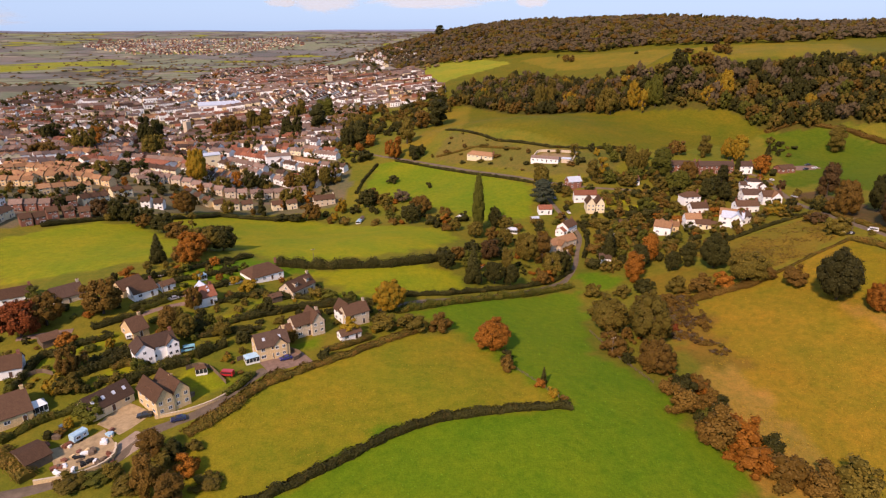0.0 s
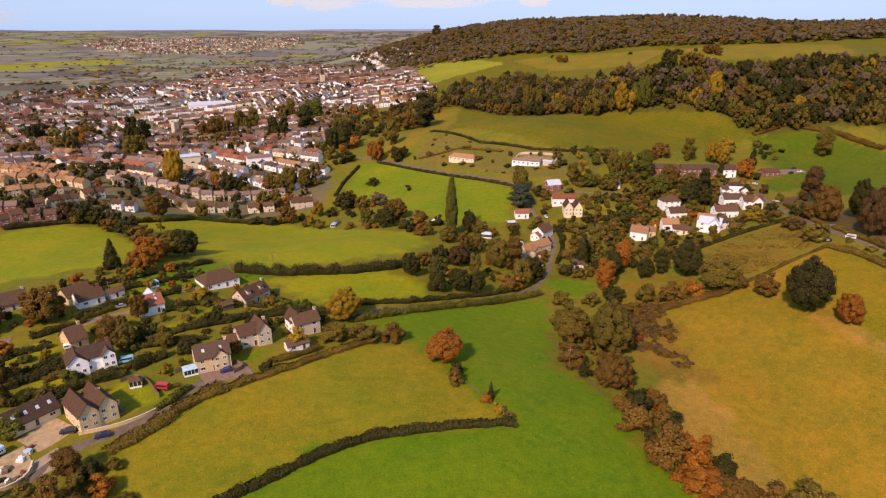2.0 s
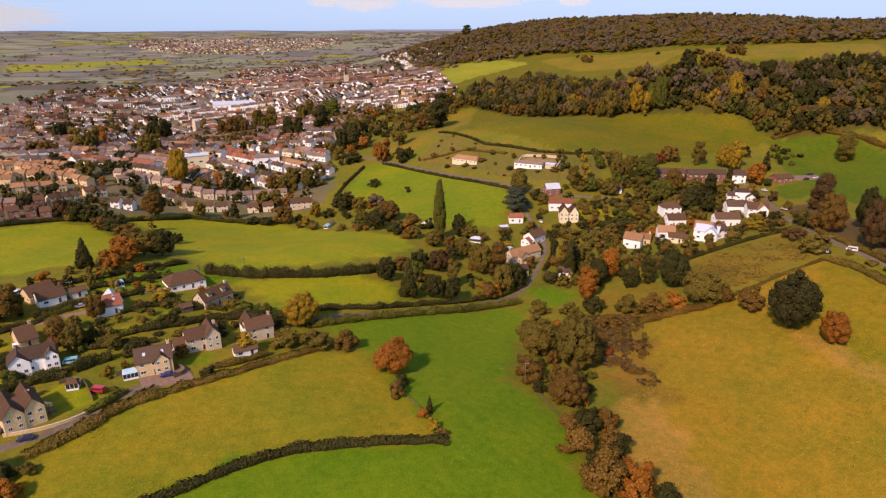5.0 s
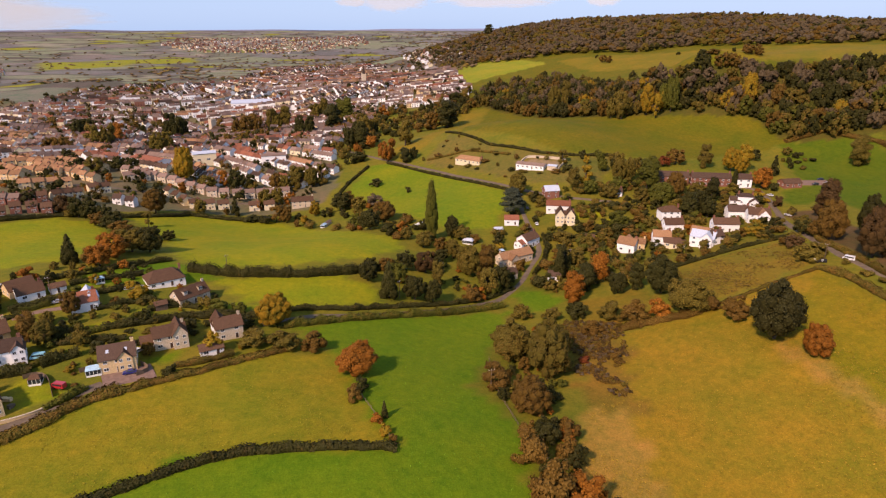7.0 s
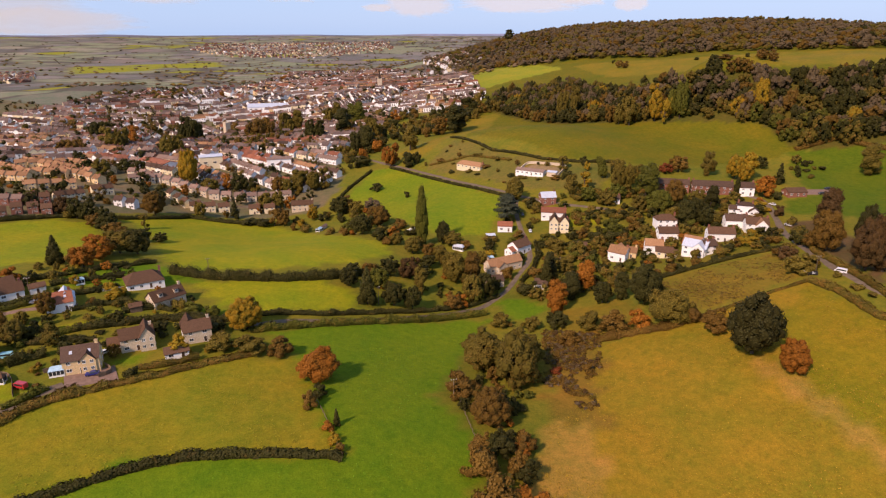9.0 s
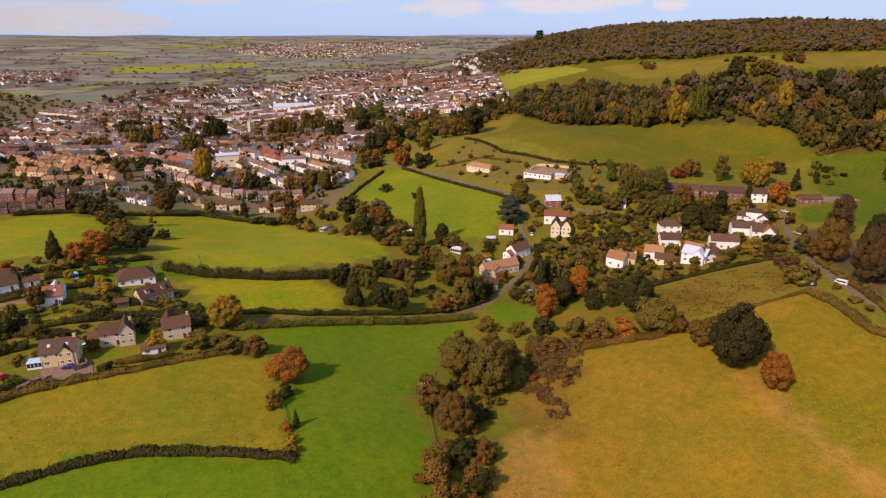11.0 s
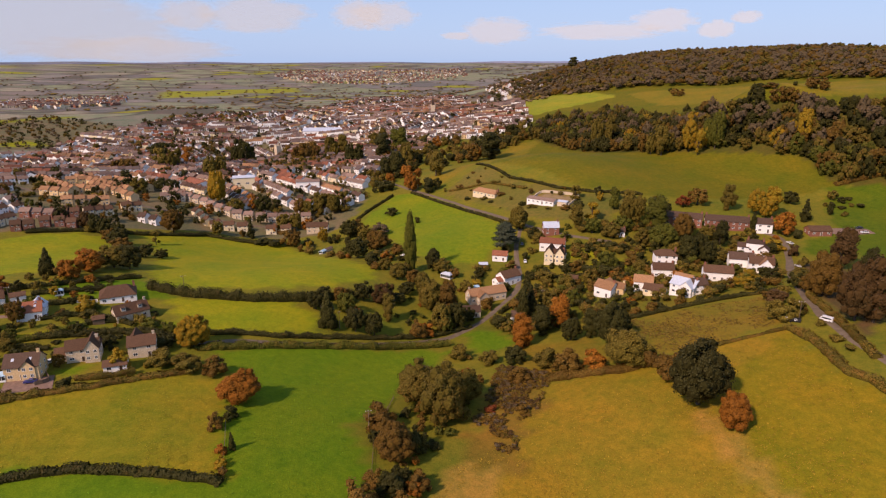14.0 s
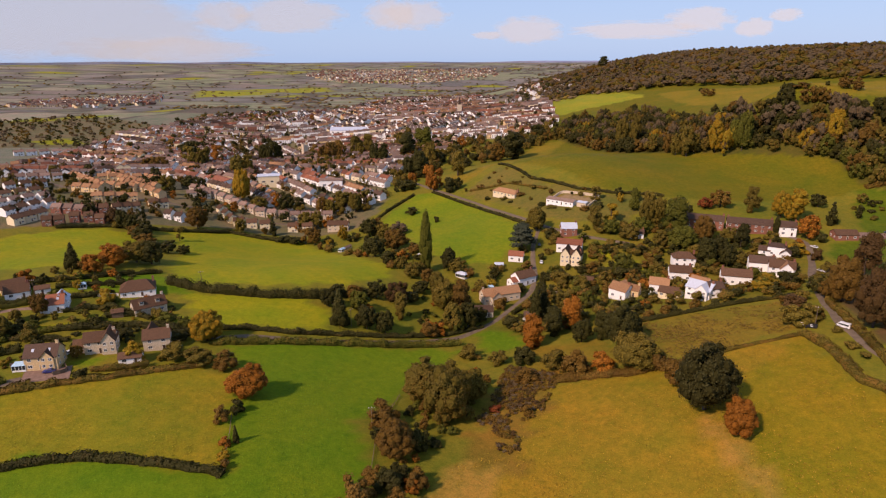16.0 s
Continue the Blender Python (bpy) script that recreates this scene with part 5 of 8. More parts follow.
# ---- walls, poles and garden things ----
def stone_wall(tall, thick, material, label, *points):
    """A wall along a bent line, with coping stones along its top."""
    q, g = along(points, 2.0)
    root = new("garden_wall")
    z0 = ground_z(*q[0])
    root.matrix_basis = pose(q[0, 0], q[0, 1], z0)
    side = np.stack([g[:, 1], -g[:, 0]], 1)
    z = height(q[:, 0], q[:, 1]) - z0
    p = q - q[0]
    ring = [(-0.5, -0.5), (-0.5, tall), (0.5, tall), (0.5, -0.5)]
    v = np.stack([np.c_[p + side * (a * thick), z + b] for a, b in ring], 1).reshape(-1, 3)
    n = len(q)
    f = [(4 * a + b, 4 * a + b + 1, 4 * a + b + 5, 4 * a + b + 4) for a in range(n - 1) for b in range(3)] + [(0, 1, 2, 3), (4 * n - 1, 4 * n - 2, 4 * n - 3, 4 * n - 4)]
    part_of("masonry", mesh_of("masonry", v, f, [MAT[material]]), root)
    for k in range(n - 1):
        d = math.hypot(*(p[k + 1] - p[k]))
        m = pose(*((p[k] + p[k + 1]) / 2), (z[k] + z[k + 1]) / 2 + tall, 0, -math.degrees(math.atan2(z[k + 1] - z[k], d)), math.degrees(math.atan2(g[k, 1], g[k, 0])))
        part_of("coping", shared(("coping", round(d, 1), thick), lambda: Shape().box(-d / 2 + 0.02, -thick / 2 - 0.05, 0, d / 2 - 0.02, thick / 2 + 0.05, 0.12).mesh("coping", "grey_stone")), root, m)
    return tagged(root, label, "wall")


def fence(tall, label, *points, every=2.4, boards=True):
    """A timber fence: posts with boards or rails between them."""
    q, g = along(points, every)
    root = new("fence")
    z0 = ground_z(*q[0])
    root.matrix_basis = pose(q[0, 0], q[0, 1], z0)
    p, z = q - q[0], height(q[:, 0], q[:, 1]) - z0
    post = shared(("post", tall), lambda: Shape().box(-0.06, -0.06, -0.4, 0.06, 0.06, tall + 0.1).mesh("post", "wood"))
    for k in range(len(q)):
        part_of("post", post, root, pose(p[k, 0], p[k, 1], z[k]))
        if k + 1 < len(q):
            d = math.hypot(*(p[k + 1] - p[k]))
            m = pose(*((p[k] + p[k + 1]) / 2), (z[k] + z[k + 1]) / 2, 0, -math.degrees(math.atan2(z[k + 1] - z[k], d)), math.degrees(math.atan2(*(p[k + 1] - p[k])[::-1])))
            if boards:
                part_of("panel", shared(("panel", tall, round(d, 1)), lambda: Shape().box(-d / 2 + 0.06, -0.03, 0.05, d / 2 - 0.06, 0.03, tall).mesh("panel", "wood")), root, m)
            else:
                for h in (0.45, 0.95):
                    part_of("rail", shared(("rail", round(d, 1)), lambda: Shape().box(-d / 2, -0.03, -0.05, d / 2, 0.03, 0.05).mesh("rail", "wood")), root, m @ pose(0, 0, h))
    return tagged(root, label, "fence")


def utility_pole(x, y, turn, tall=8.5):
    root = new("utility_pole")
    root.matrix_basis = pose(x, y, ground_z(x, y), 0, 0, turn)
    v = [(math.cos(k * 0.785) * r, math.sin(k * 0.785) * r, z) for r, z in ((0.16, -0.5), (0.11, tall)) for k in range(8)]
    part_of("pole", shared(("pole", tall), lambda: mesh_of("pole", v, [(k, (k + 1) % 8, 8 + (k + 1) % 8, 8 + k) for k in range(8)] + [tuple(range(8, 16))], [MAT["wood"]], smooth=False)), root)
    part_of("crossarm", shared("crossarm", lambda: Shape().box(-1.1, -0.06, -0.07, 1.1, 0.06, 0.07).mesh("crossarm", "wood")), root, pose(0, -0.14, tall - 0.5))
    for a in (-0.95, 0, 0.95):
        part_of("insulator", shared("insulator", lambda: Shape().box(-0.06, -0.06, 0, 0.06, 0.06, 0.22).mesh("insulator", "trim")), root, pose(a, -0.14, tall - 0.43))
    return tagged(root, "weathered wooden utility pole with a crossarm", "pole")


def glasshouse(x, y, turn, L, W, tall, label, roof="plastic_blue"):
    """A conservatory, greenhouse or tent: white ribs with pale panes between."""
    root = new("conservatory")
    root.matrix_basis = pose(x, y, ground_z(x, y) + 0.1, 0, 0, turn)
    part_of("plinth", Shape().box(-L / 2, -W / 2, -1, L / 2, W / 2, 0.5).mesh("plinth", "trim"), root)
    part_of("glazing", Shape().box(-L / 2 + 0.04, -W / 2 + 0.04, 0.5, L / 2 - 0.04, W / 2 - 0.04, tall).mesh("glazing", "glass"), root)
    part_of("roof", Shape().roof(L, W, tall, tall + 0.3 * W, 0.15, 0.08, hip=0.3 * W).mesh("roof", roof), root)
    for a in np.linspace(-L / 2, L / 2, max(3, int(L / 1.1) + 1)):
        for b in (-W / 2, W / 2):
            part_of("mullion", shared(("mullion", tall), lambda: Shape().box(-0.05, -0.05, 0.5, 0.05, 0.05, tall).mesh("mullion", "trim")), root, pose(a, b, 0))
    return tagged(root, label, "conservatory")


def caravan(x, y, turn, L, W, tall, material, label):
    root = new("caravan")
    root.matrix_basis = pose(x, y, ground_z(x, y) + 0.15, 0, 0, turn)
    s, r = Shape(), 0.25
    ring = [(-W / 2 + r, 0.4), (-W / 2, 0.4 + r), (-W / 2, tall - r), (-W / 2 + r, tall), (W / 2 - r, tall), (W / 2, tall - r), (W / 2, 0.4 + r), (W / 2 - r, 0.4)]
    s.add([(e * L / 2, a, b) for e in (-1, 1) for a, b in ring], [(k, (k + 1) % 8, 8 + (k + 1) % 8, 8 + k) for k in range(8)] + [tuple(range(8))[::-1], tuple(range(8, 16))])
    part_of("body", s.mesh("body", material), root)
    window(root, 1.4, 0.8, pose(-L / 5, -W / 2, 1.1))
    window(root, 1.0, 0.8, pose(L / 4, -W / 2, 1.1))
    for b in (-W / 2 + 0.1, W / 2 - 0.1):
        part_of("wheel", shared("caravan_wheel", lambda: Shape().box(-0.3, -0.1, -0.15, 0.3, 0.1, 0.55).mesh("wheel", "rubber")), root, pose(0, b, 0))
    return tagged(root, label, "caravan")


def pile(x, y, L, W, tall, material, label, name="material_stack", seed=0):
    """A stack of boards, blocks or bales: several pieces, each a part."""
    r = np.random.default_rng(seed)
    root = new(name)
    root.matrix_basis = pose(x, y, ground_z(x, y) + 0.15, 0, 0, r.uniform(0, 180))
    for k in range(r.integers(3, 6)):
        l, w, h = L * r.uniform(0.4, 0.8), W * r.uniform(0.4, 0.8), tall * r.uniform(0.4, 1)
        part_of("stacked_piece", Shape().box(-l / 2, -w / 2, -0.2, l / 2, w / 2, h).mesh("stacked_piece", material), root, pose(r.uniform(-L, L) * 0.3, r.uniform(-W, W) * 0.3, 0, 0, 0, r.uniform(0, 40)))
    return tagged(root, label, "stack")


stone_wall(1.3, 0.4, 'stone', 'curved stone retaining wall beside the lane', (-103.5, 114.4), (-98.5, 115.5), (-92.4, 117.4), (-87.7, 121.5), (-87.1, 125.2), (-89.1, 128.7))
stone_wall(1.0, 0.4, 'stone', 'low stone garden wall beside the lane', (-82.9, 140.5), (-77.8, 142.3), (-72.8, 144.7), (-66.6, 149.8), (-63, 155.9), (-60.9, 162.4))
stone_wall(1.8, 0.5, 'grey_stone', 'stone wall round a hillside nursery yard', (93, 474), (101.5, 488), (131, 474.5), (123, 459))
stone_wall(1.2, 0.3, 'white', 'low white wall round a driveway', (-87.1, 231.5), (-77.9, 237.5))
fence(1.7, 'brown boarded garden fence', (-66.8, 172), (-64.1, 174.3))
fence(1.7, 'brown boarded garden fence beside the drive', (-50, 179.5), (-43.6, 176.6), (-47.9, 172.6))
fence(1.6, 'brown boarded fence between gardens', (-132.4, 159.4), (-129.5, 167.1), (-123.2, 163.6))
fence(1.6, 'brown boarded fence round a lawn', (-82, 166.3), (-79.4, 169.8), (-74.9, 168.2), (-67.1, 158.4))
fence(1.2, 'weathered post-and-rail field fence', (26.7, 170.9), (34, 158.6), (38.2, 150.6), (41.9, 144.4), boards=False)
fence(1.2, 'weathered post-and-rail field fence', (69.1, 214.5), (71.5, 185.8), (77.6, 166), boards=False)
utility_pole(69.4, 186.7, 20)
utility_pole(28.3, 262.2, 60, 9.0)
utility_pole(-53.3, 265.5, 40)
utility_pole(220.4, 271.5, 0)
utility_pole(115.8, 328.4, 30)
utility_pole(-107.9, 220.6, 20)
glasshouse(-61.9, 172.1, 28, 4.5, 3.4, 2.2, 'white conservatory with a pale blue roof')
glasshouse(-118.3, 145.0, 44, 4.5, 4.0, 2.4, 'white garden tent beside the bungalow', 'trim')
glasshouse(-41.6, 402.1, 80, 5.0, 3.0, 1.8, 'small greenhouse beside the meadow')
glasshouse(-76.6, 164.7, 20, 3.5, 3.0, 2.2, 'small garden summerhouse with a brown roof', 'roof_brown')
glasshouse(27.5, 373.5, 60, 6.0, 3.5, 2.6, 'white garden shed among valley trees', 'trim')
glasshouse(58.6, 352.0, -20, 6.5, 4.0, 2.2, 'low shed with a pale sheet roof', 'roof_pale')
glasshouse(78.0, 342.0, 20, 3.0, 2.6, 2.2, 'small pale garden shed behind the cottages')
glasshouse(-97.2, 236.4, 40, 3.4, 2.4, 2.2, 'small white greenhouse on a lawn')
caravan(-100.3, 131.7, 60, 4.2, 2.4, 2.6, 'plastic_blue', 'pale blue caravan parked in the yard')
caravan(-107.4, 185.7, 30, 3.0, 2.0, 2.0, 'trim', 'small white trailer in a garden')
caravan(217.5, 271.3, -20, 7.0, 2.6, 1.6, 'rubber', 'low black trailer parked in the field corner')
pile(-94.3, 126.5, 2.6, 1.8, 1.0, 'wood', 'stack of brown boards in the yard', seed=0)
pile(-92.8, 129.9, 2.6, 1.8, 1.0, 'trim', 'stack of white boards in the yard', seed=1)
pile(-102.2, 129.0, 2.6, 1.8, 1.0, 'roof_red', 'pile of red roof tiles in the yard', seed=2)
pile(-96.1, 125.4, 2.6, 1.8, 1.0, 'trim', 'white sheets stacked in the yard', seed=3)
pile(-107.0, 132.6, 2.6, 1.8, 1.0, 'wood', 'timber stacked in the yard corner', seed=4)
pile(-92.8, 133.5, 2.6, 1.8, 1.0, 'plastic_blue', 'blue plastic drums in the yard', seed=5)
pile(-108.3, 129.1, 2.6, 1.8, 1.0, 'brick', 'pile of red bricks in the yard', seed=6)
pile(-107.0, 136.3, 2.6, 1.8, 1.0, 'steel', 'scrap metal heap in the yard', seed=7)
pile(-75.9, 152.2, 2.6, 1.8, 1.0, 'wood', 'stacked logs beside the lawn', seed=8)
pile(-79.4, 155.2, 2.6, 1.8, 1.0, 'stone', 'rockery stones beside the lawn', seed=9)
pile(-90.0, 123.8, 1.6, 1.0, 0.7, 'wood', 'weathered boards dumped in the yard', seed=20)
pile(-99.8, 118.4, 2.1, 1.0, 0.7, 'trim', 'white sheets dumped in the yard', seed=21)
pile(-87.3, 122.0, 1.1, 0.9, 0.9, 'roof_red', 'red tiles dumped in the yard', seed=22)
pile(-100.2, 122.9, 1.5, 1.3, 0.8, 'brick', 'bricks dumped in the yard', seed=23)
pile(-103.2, 128.9, 1.6, 0.9, 0.4, 'stone', 'rubble heap in the yard', seed=24)
pile(-93.4, 122.7, 2.1, 1.6, 0.8, 'rubber', 'black plastic sheeting in the yard', seed=25)
pile(-90.4, 122.7, 1.7, 1.0, 0.4, 'wood', 'weathered boards dumped in the yard', seed=26)
pile(-101.5, 128.8, 1.9, 0.9, 0.7, 'trim', 'white sheets dumped in the yard', seed=27)
pile(-97.8, 117.5, 1.2, 1.4, 0.5, 'roof_red', 'red tiles dumped in the yard', seed=28)
pile(-98.0, 126.6, 1.2, 1.5, 0.4, 'brick', 'bricks dumped in the yard', seed=29)
pile(-96.1, 126.6, 1.8, 1.0, 0.9, 'stone', 'rubble heap in the yard', seed=30)
pile(-97.0, 124.0, 2.3, 1.2, 0.7, 'rubber', 'black plastic sheeting in the yard', seed=31)
pile(-96.1, 122.9, 1.9, 0.9, 0.4, 'wood', 'weathered boards dumped in the yard', seed=32)
pile(-99.0, 121.2, 2.0, 1.5, 0.5, 'trim', 'white sheets dumped in the yard', seed=33)
pile(-101.1, 120.0, 1.9, 1.6, 0.6, 'roof_red', 'red tiles dumped in the yard', seed=34)
pile(-92.6, 135.2, 2.0, 0.9, 1.0, 'brick', 'bricks dumped in the yard', seed=35)
pile(-98.8, 124.5, 1.6, 1.2, 0.6, 'stone', 'rubble heap in the yard', seed=36)
pile(-94.5, 121.2, 2.3, 1.0, 0.9, 'rubber', 'black plastic sheeting in the yard', seed=37)
pile(-100.3, 121.0, 1.5, 1.0, 0.7, 'wood', 'weathered boards dumped in the yard', seed=38)
pile(-92.3, 122.4, 1.7, 1.2, 0.6, 'trim', 'white sheets dumped in the yard', seed=39)
pile(-89.5, 125.2, 2.1, 1.5, 0.6, 'roof_red', 'red tiles dumped in the yard', seed=40)
pile(-100.3, 120.6, 1.9, 1.2, 0.5, 'brick', 'bricks dumped in the yard', seed=41)
pile(-91.9, 133.3, 1.0, 1.6, 0.5, 'stone', 'rubble heap in the yard', seed=42)
pile(-87.7, 121.8, 2.2, 0.9, 0.8, 'rubber', 'black plastic sheeting in the yard', seed=43)
pile(-91.5, 121.9, 1.3, 1.6, 0.5, 'wood', 'weathered boards dumped in the yard', seed=44)
pile(-95.9, 118.8, 2.2, 1.0, 0.9, 'trim', 'white sheets dumped in the yard', seed=45)


# ---- trees ----
tree(175.4, 214.1, 24.3, 20.6, 'grand', 'deep', 'alone on dry pasture')
tree(168.4, 232.1, 11.3, 12.8, 'bush', 'brown', 'on the dry pasture')
tree(183.6, 200.1, 12.7, 11.4, 'round', 'rust', 'on the dry pasture')
tree(23.0, 185.7, 11.9, 15.2, 'round', 'rust', 'at the corner of the pasture')
tree(-15.6, 217.0, 14.3, 14.0, 'round', 'gold', 'beside the lane')
tree(36.7, 351.6, 36.5, 8.1, 'column', 'green', 'below the triangular meadow')
tree(86.7, 395.2, 17.6, 21.4, 'layered', 'blue', 'beside the hamlet')
tree(91.8, 424.1, 18.5, 14.2, 'round', 'olive', 'beside the hamlet')
tree(107.6, 310.3, 19.3, 9.7, 'spire', 'dark', 'in the valley')
tree(77.9, 216.9, 16.4, 18.7, 'round', 'olive', 'in the tree belt between fields')
tree(90.8, 204.1, 22.8, 18.8, 'round', 'olive', 'in the tree belt between fields')
tree(71.8, 191.5, 11.4, 13.7, 'bush', 'brown', 'in the tree belt between fields')
tree(81.8, 175.3, 14.2, 14.1, 'round', 'brown', 'in the tree belt between fields')
tree(87.6, 181.6, 10.5, 9.0, 'bush', 'dark', 'in the tree belt between fields')
tree(85.4, 159.5, 8.9, 11.0, 'bush', 'dark', 'in the tree belt between fields')
tree(91.1, 151.8, 9.2, 8.7, 'bush', 'brown', 'in the tree belt between fields')
tree(92.0, 164.9, 7.1, 6.3, 'bush', 'brown', 'in the tree belt between fields')
tree(94.7, 220.5, 14.1, 13.7, 'round', 'olive', 'in the tree belt between fields')
tree(88.7, 164.4, 6.8, 6.1, 'bush', 'dark', 'in the scrub belt between fields')
tree(80.5, 148.7, 12.0, 12.1, 'bush', 'brown', 'in the scrub belt between fields')
tree(93.0, 150.5, 8.8, 9.6, 'bush', 'dark', 'in the scrub belt between fields')
tree(85.2, 134.1, 14.9, 15.9, 'bush', 'brown', 'in the scrub belt between fields')
tree(93.6, 134.4, 11.7, 15.0, 'bush', 'rust', 'in the scrub belt between fields')
tree(91.5, 123.6, 11.0, 14.9, 'bush', 'rust', 'in the scrub belt between fields')
tree(101.1, 130.7, 9.2, 10.4, 'bush', 'dark', 'in the scrub belt between fields')
tree(98.1, 120.2, 12.5, 14.6, 'bush', 'brown', 'in the scrub belt between fields')
tree(109.7, 118.5, 10.7, 16.6, 'bush', 'brown', 'in the scrub belt between fields')
tree(118.4, 117.2, 13.4, 18.5, 'bush', 'olive', 'in the scrub belt between fields')
tree(80.4, 160.3, 6.3, 7.1, 'bush', 'brown', 'in the scrub belt between fields')
tree(92.7, 162.6, 8.4, 8.7, 'bush', 'brown', 'in the scrub belt between fields')
tree(25.8, 166.9, 6.4, 6.7, 'bush', 'brown', 'on the pasture boundary')
tree(36.6, 158.4, 6.2, 2.8, 'spire', 'dark', 'on the pasture boundary')
tree(34.7, 155.3, 3.7, 4.6, 'bush', 'rust', 'on the pasture boundary')
tree(38.2, 150.4, 3.6, 4.5, 'bush', 'gold', 'on the pasture boundary')
tree(40.6, 146.8, 3.4, 3.7, 'bush', 'brown', 'on the pasture boundary')
tree(26.7, 174.3, 5.9, 5.7, 'bush', 'dark', 'on the pasture boundary')
tree(132.1, 245.9, 10.9, 15.5, 'bush', 'brown', 'in rough ground')
tree(122.5, 251.8, 10.5, 12.7, 'bush', 'olive', 'in rough ground')
tree(142.6, 246.3, 10.6, 11.6, 'bush', 'rust', 'in rough ground')
tree(154.2, 247.2, 15.3, 19.8, 'round', 'olive', 'in rough ground')
tree(162.3, 244.1, 8.5, 10.2, 'bush', 'brown', 'in rough ground')
tree(109.4, 259.0, 10.3, 11.9, 'bush', 'dark', 'in rough ground')
tree(110.6, 277.0, 16.2, 11.5, 'tall', 'rust', 'in rough ground')
tree(84.6, 261.7, 8.0, 11.0, 'bush', 'olive', 'in rough ground')
tree(98.6, 258.7, 7.6, 9.3, 'bush', 'olive', 'in rough ground')
tree(113.7, 240.5, 6.4, 11.3, 'bush', 'brown', 'in rough ground')
tree(106.0, 214.4, 2.9, 5.8, 'bush', 'red', 'in rough ground')
tree(117.6, 212.9, 5.1, 4.9, 'bush', 'brown', 'in rough ground')
tree(165.2, 434.8, 22.5, 19.6, 'round', 'olive', 'among the hamlet gardens')
tree(177.9, 418.7, 23.3, 17.0, 'tall', 'green', 'among the hamlet gardens')
tree(181.1, 393.3, 16.9, 17.6, 'round', 'green', 'among the hamlet gardens')
tree(194.4, 407.7, 17.3, 14.8, 'round', 'brown', 'among the hamlet gardens')
tree(198.2, 374.0, 18.2, 20.3, 'round', 'dark', 'among the hamlet gardens')
tree(213.0, 395.1, 16.5, 9.7, 'tall', 'dark', 'among the hamlet gardens')
tree(228.2, 457.0, 17.9, 10.8, 'tall', 'olive', 'among the hamlet gardens')
tree(210.1, 466.3, 12.6, 14.8, 'round', 'brown', 'among the hamlet gardens')
tree(200.1, 461.7, 8.1, 11.0, 'round', 'red', 'among the hamlet gardens')
tree(247.7, 445.2, 20.0, 20.7, 'round', 'gold', 'among the hamlet gardens')
tree(251.7, 414.3, 15.5, 14.1, 'round', 'rust', 'among the hamlet gardens')
tree(235.3, 417.3, 12.4, 4.2, 'column', 'dark', 'among the hamlet gardens')
tree(273.2, 482.2, 9.7, 11.1, 'round', 'dark', 'among the hamlet gardens')
tree(270.4, 439.9, 15.0, 9.2, 'spire', 'dark', 'among the hamlet gardens')
tree(240.8, 392.4, 7.7, 13.8, 'bush', 'gold', 'among the hamlet gardens')
tree(151.8, 408.6, 10.7, 11.9, 'round', 'olive', 'among the hamlet gardens')
tree(129.5, 425.2, 16.0, 10.7, 'tall', 'olive', 'among the hamlet gardens')
tree(140.1, 416.8, 11.0, 11.3, 'round', 'green', 'among the hamlet gardens')
tree(149.2, 365.6, 12.1, 12.6, 'round', 'green', 'among the hamlet gardens')
tree(222.9, 389.7, 8.1, 16.9, 'bush', 'olive', 'among the hamlet gardens')
tree(225.6, 332.8, 8.5, 8.1, 'round', 'dark', 'among the hamlet gardens')
tree(214.2, 329.0, 8.9, 17.0, 'bush', 'gold', 'among the hamlet gardens')
tree(110.4, 317.0, 16.9, 10.5, 'spire', 'dark', 'among the hamlet gardens')
tree(118.6, 290.8, 14.8, 11.5, 'tall', 'dark', 'among the hamlet gardens')
tree(125.5, 298.1, 17.1, 11.0, 'tall', 'rust', 'among the hamlet gardens')
tree(132.2, 280.4, 11.8, 9.7, 'round', 'dark', 'among the hamlet gardens')
tree(140.4, 280.2, 14.2, 8.0, 'tall', 'dark', 'among the hamlet gardens')
tree(149.5, 270.7, 19.4, 17.3, 'round', 'dark', 'among the hamlet gardens')
tree(110.7, 277.9, 14.3, 10.1, 'tall', 'rust', 'among the hamlet gardens')
tree(117.0, 355.9, 8.1, 12.3, 'bush', 'olive', 'among the hamlet gardens')
tree(128.2, 345.2, 9.4, 13.3, 'bush', 'olive', 'among the hamlet gardens')
tree(132.3, 324.4, 10.6, 8.7, 'round', 'green', 'among the hamlet gardens')
tree(118.4, 326.6, 9.3, 11.7, 'round', 'olive', 'among the hamlet gardens')
tree(171.8, 356.8, 6.5, 7.4, 'bush', 'brown', 'among the hamlet gardens')
tree(166.4, 360.6, 7.9, 9.0, 'round', 'olive', 'among the hamlet gardens')
tree(152.9, 355.5, 5.0, 7.7, 'bush', 'rust', 'among the hamlet gardens')
tree(233.3, 318.9, 9.7, 10.4, 'round', 'dark', 'among the hamlet gardens')
tree(234.6, 307.9, 10.5, 9.1, 'round', 'brown', 'among the hamlet gardens')
tree(214.3, 275.1, 10.5, 13.0, 'bush', 'olive', 'among the hamlet gardens')
tree(217.4, 302.4, 5.3, 7.4, 'bush', 'brown', 'among the hamlet gardens')
tree(188.0, 385.6, 9.9, 10.9, 'bush', 'olive', 'among the hamlet gardens')
tree(170.6, 396.9, 12.0, 11.4, 'round', 'olive', 'among the hamlet gardens')
tree(158.3, 418.2, 10.9, 12.1, 'round', 'green', 'among the hamlet gardens')
tree(207.9, 406.5, 10.2, 11.4, 'round', 'olive', 'among the hamlet gardens')
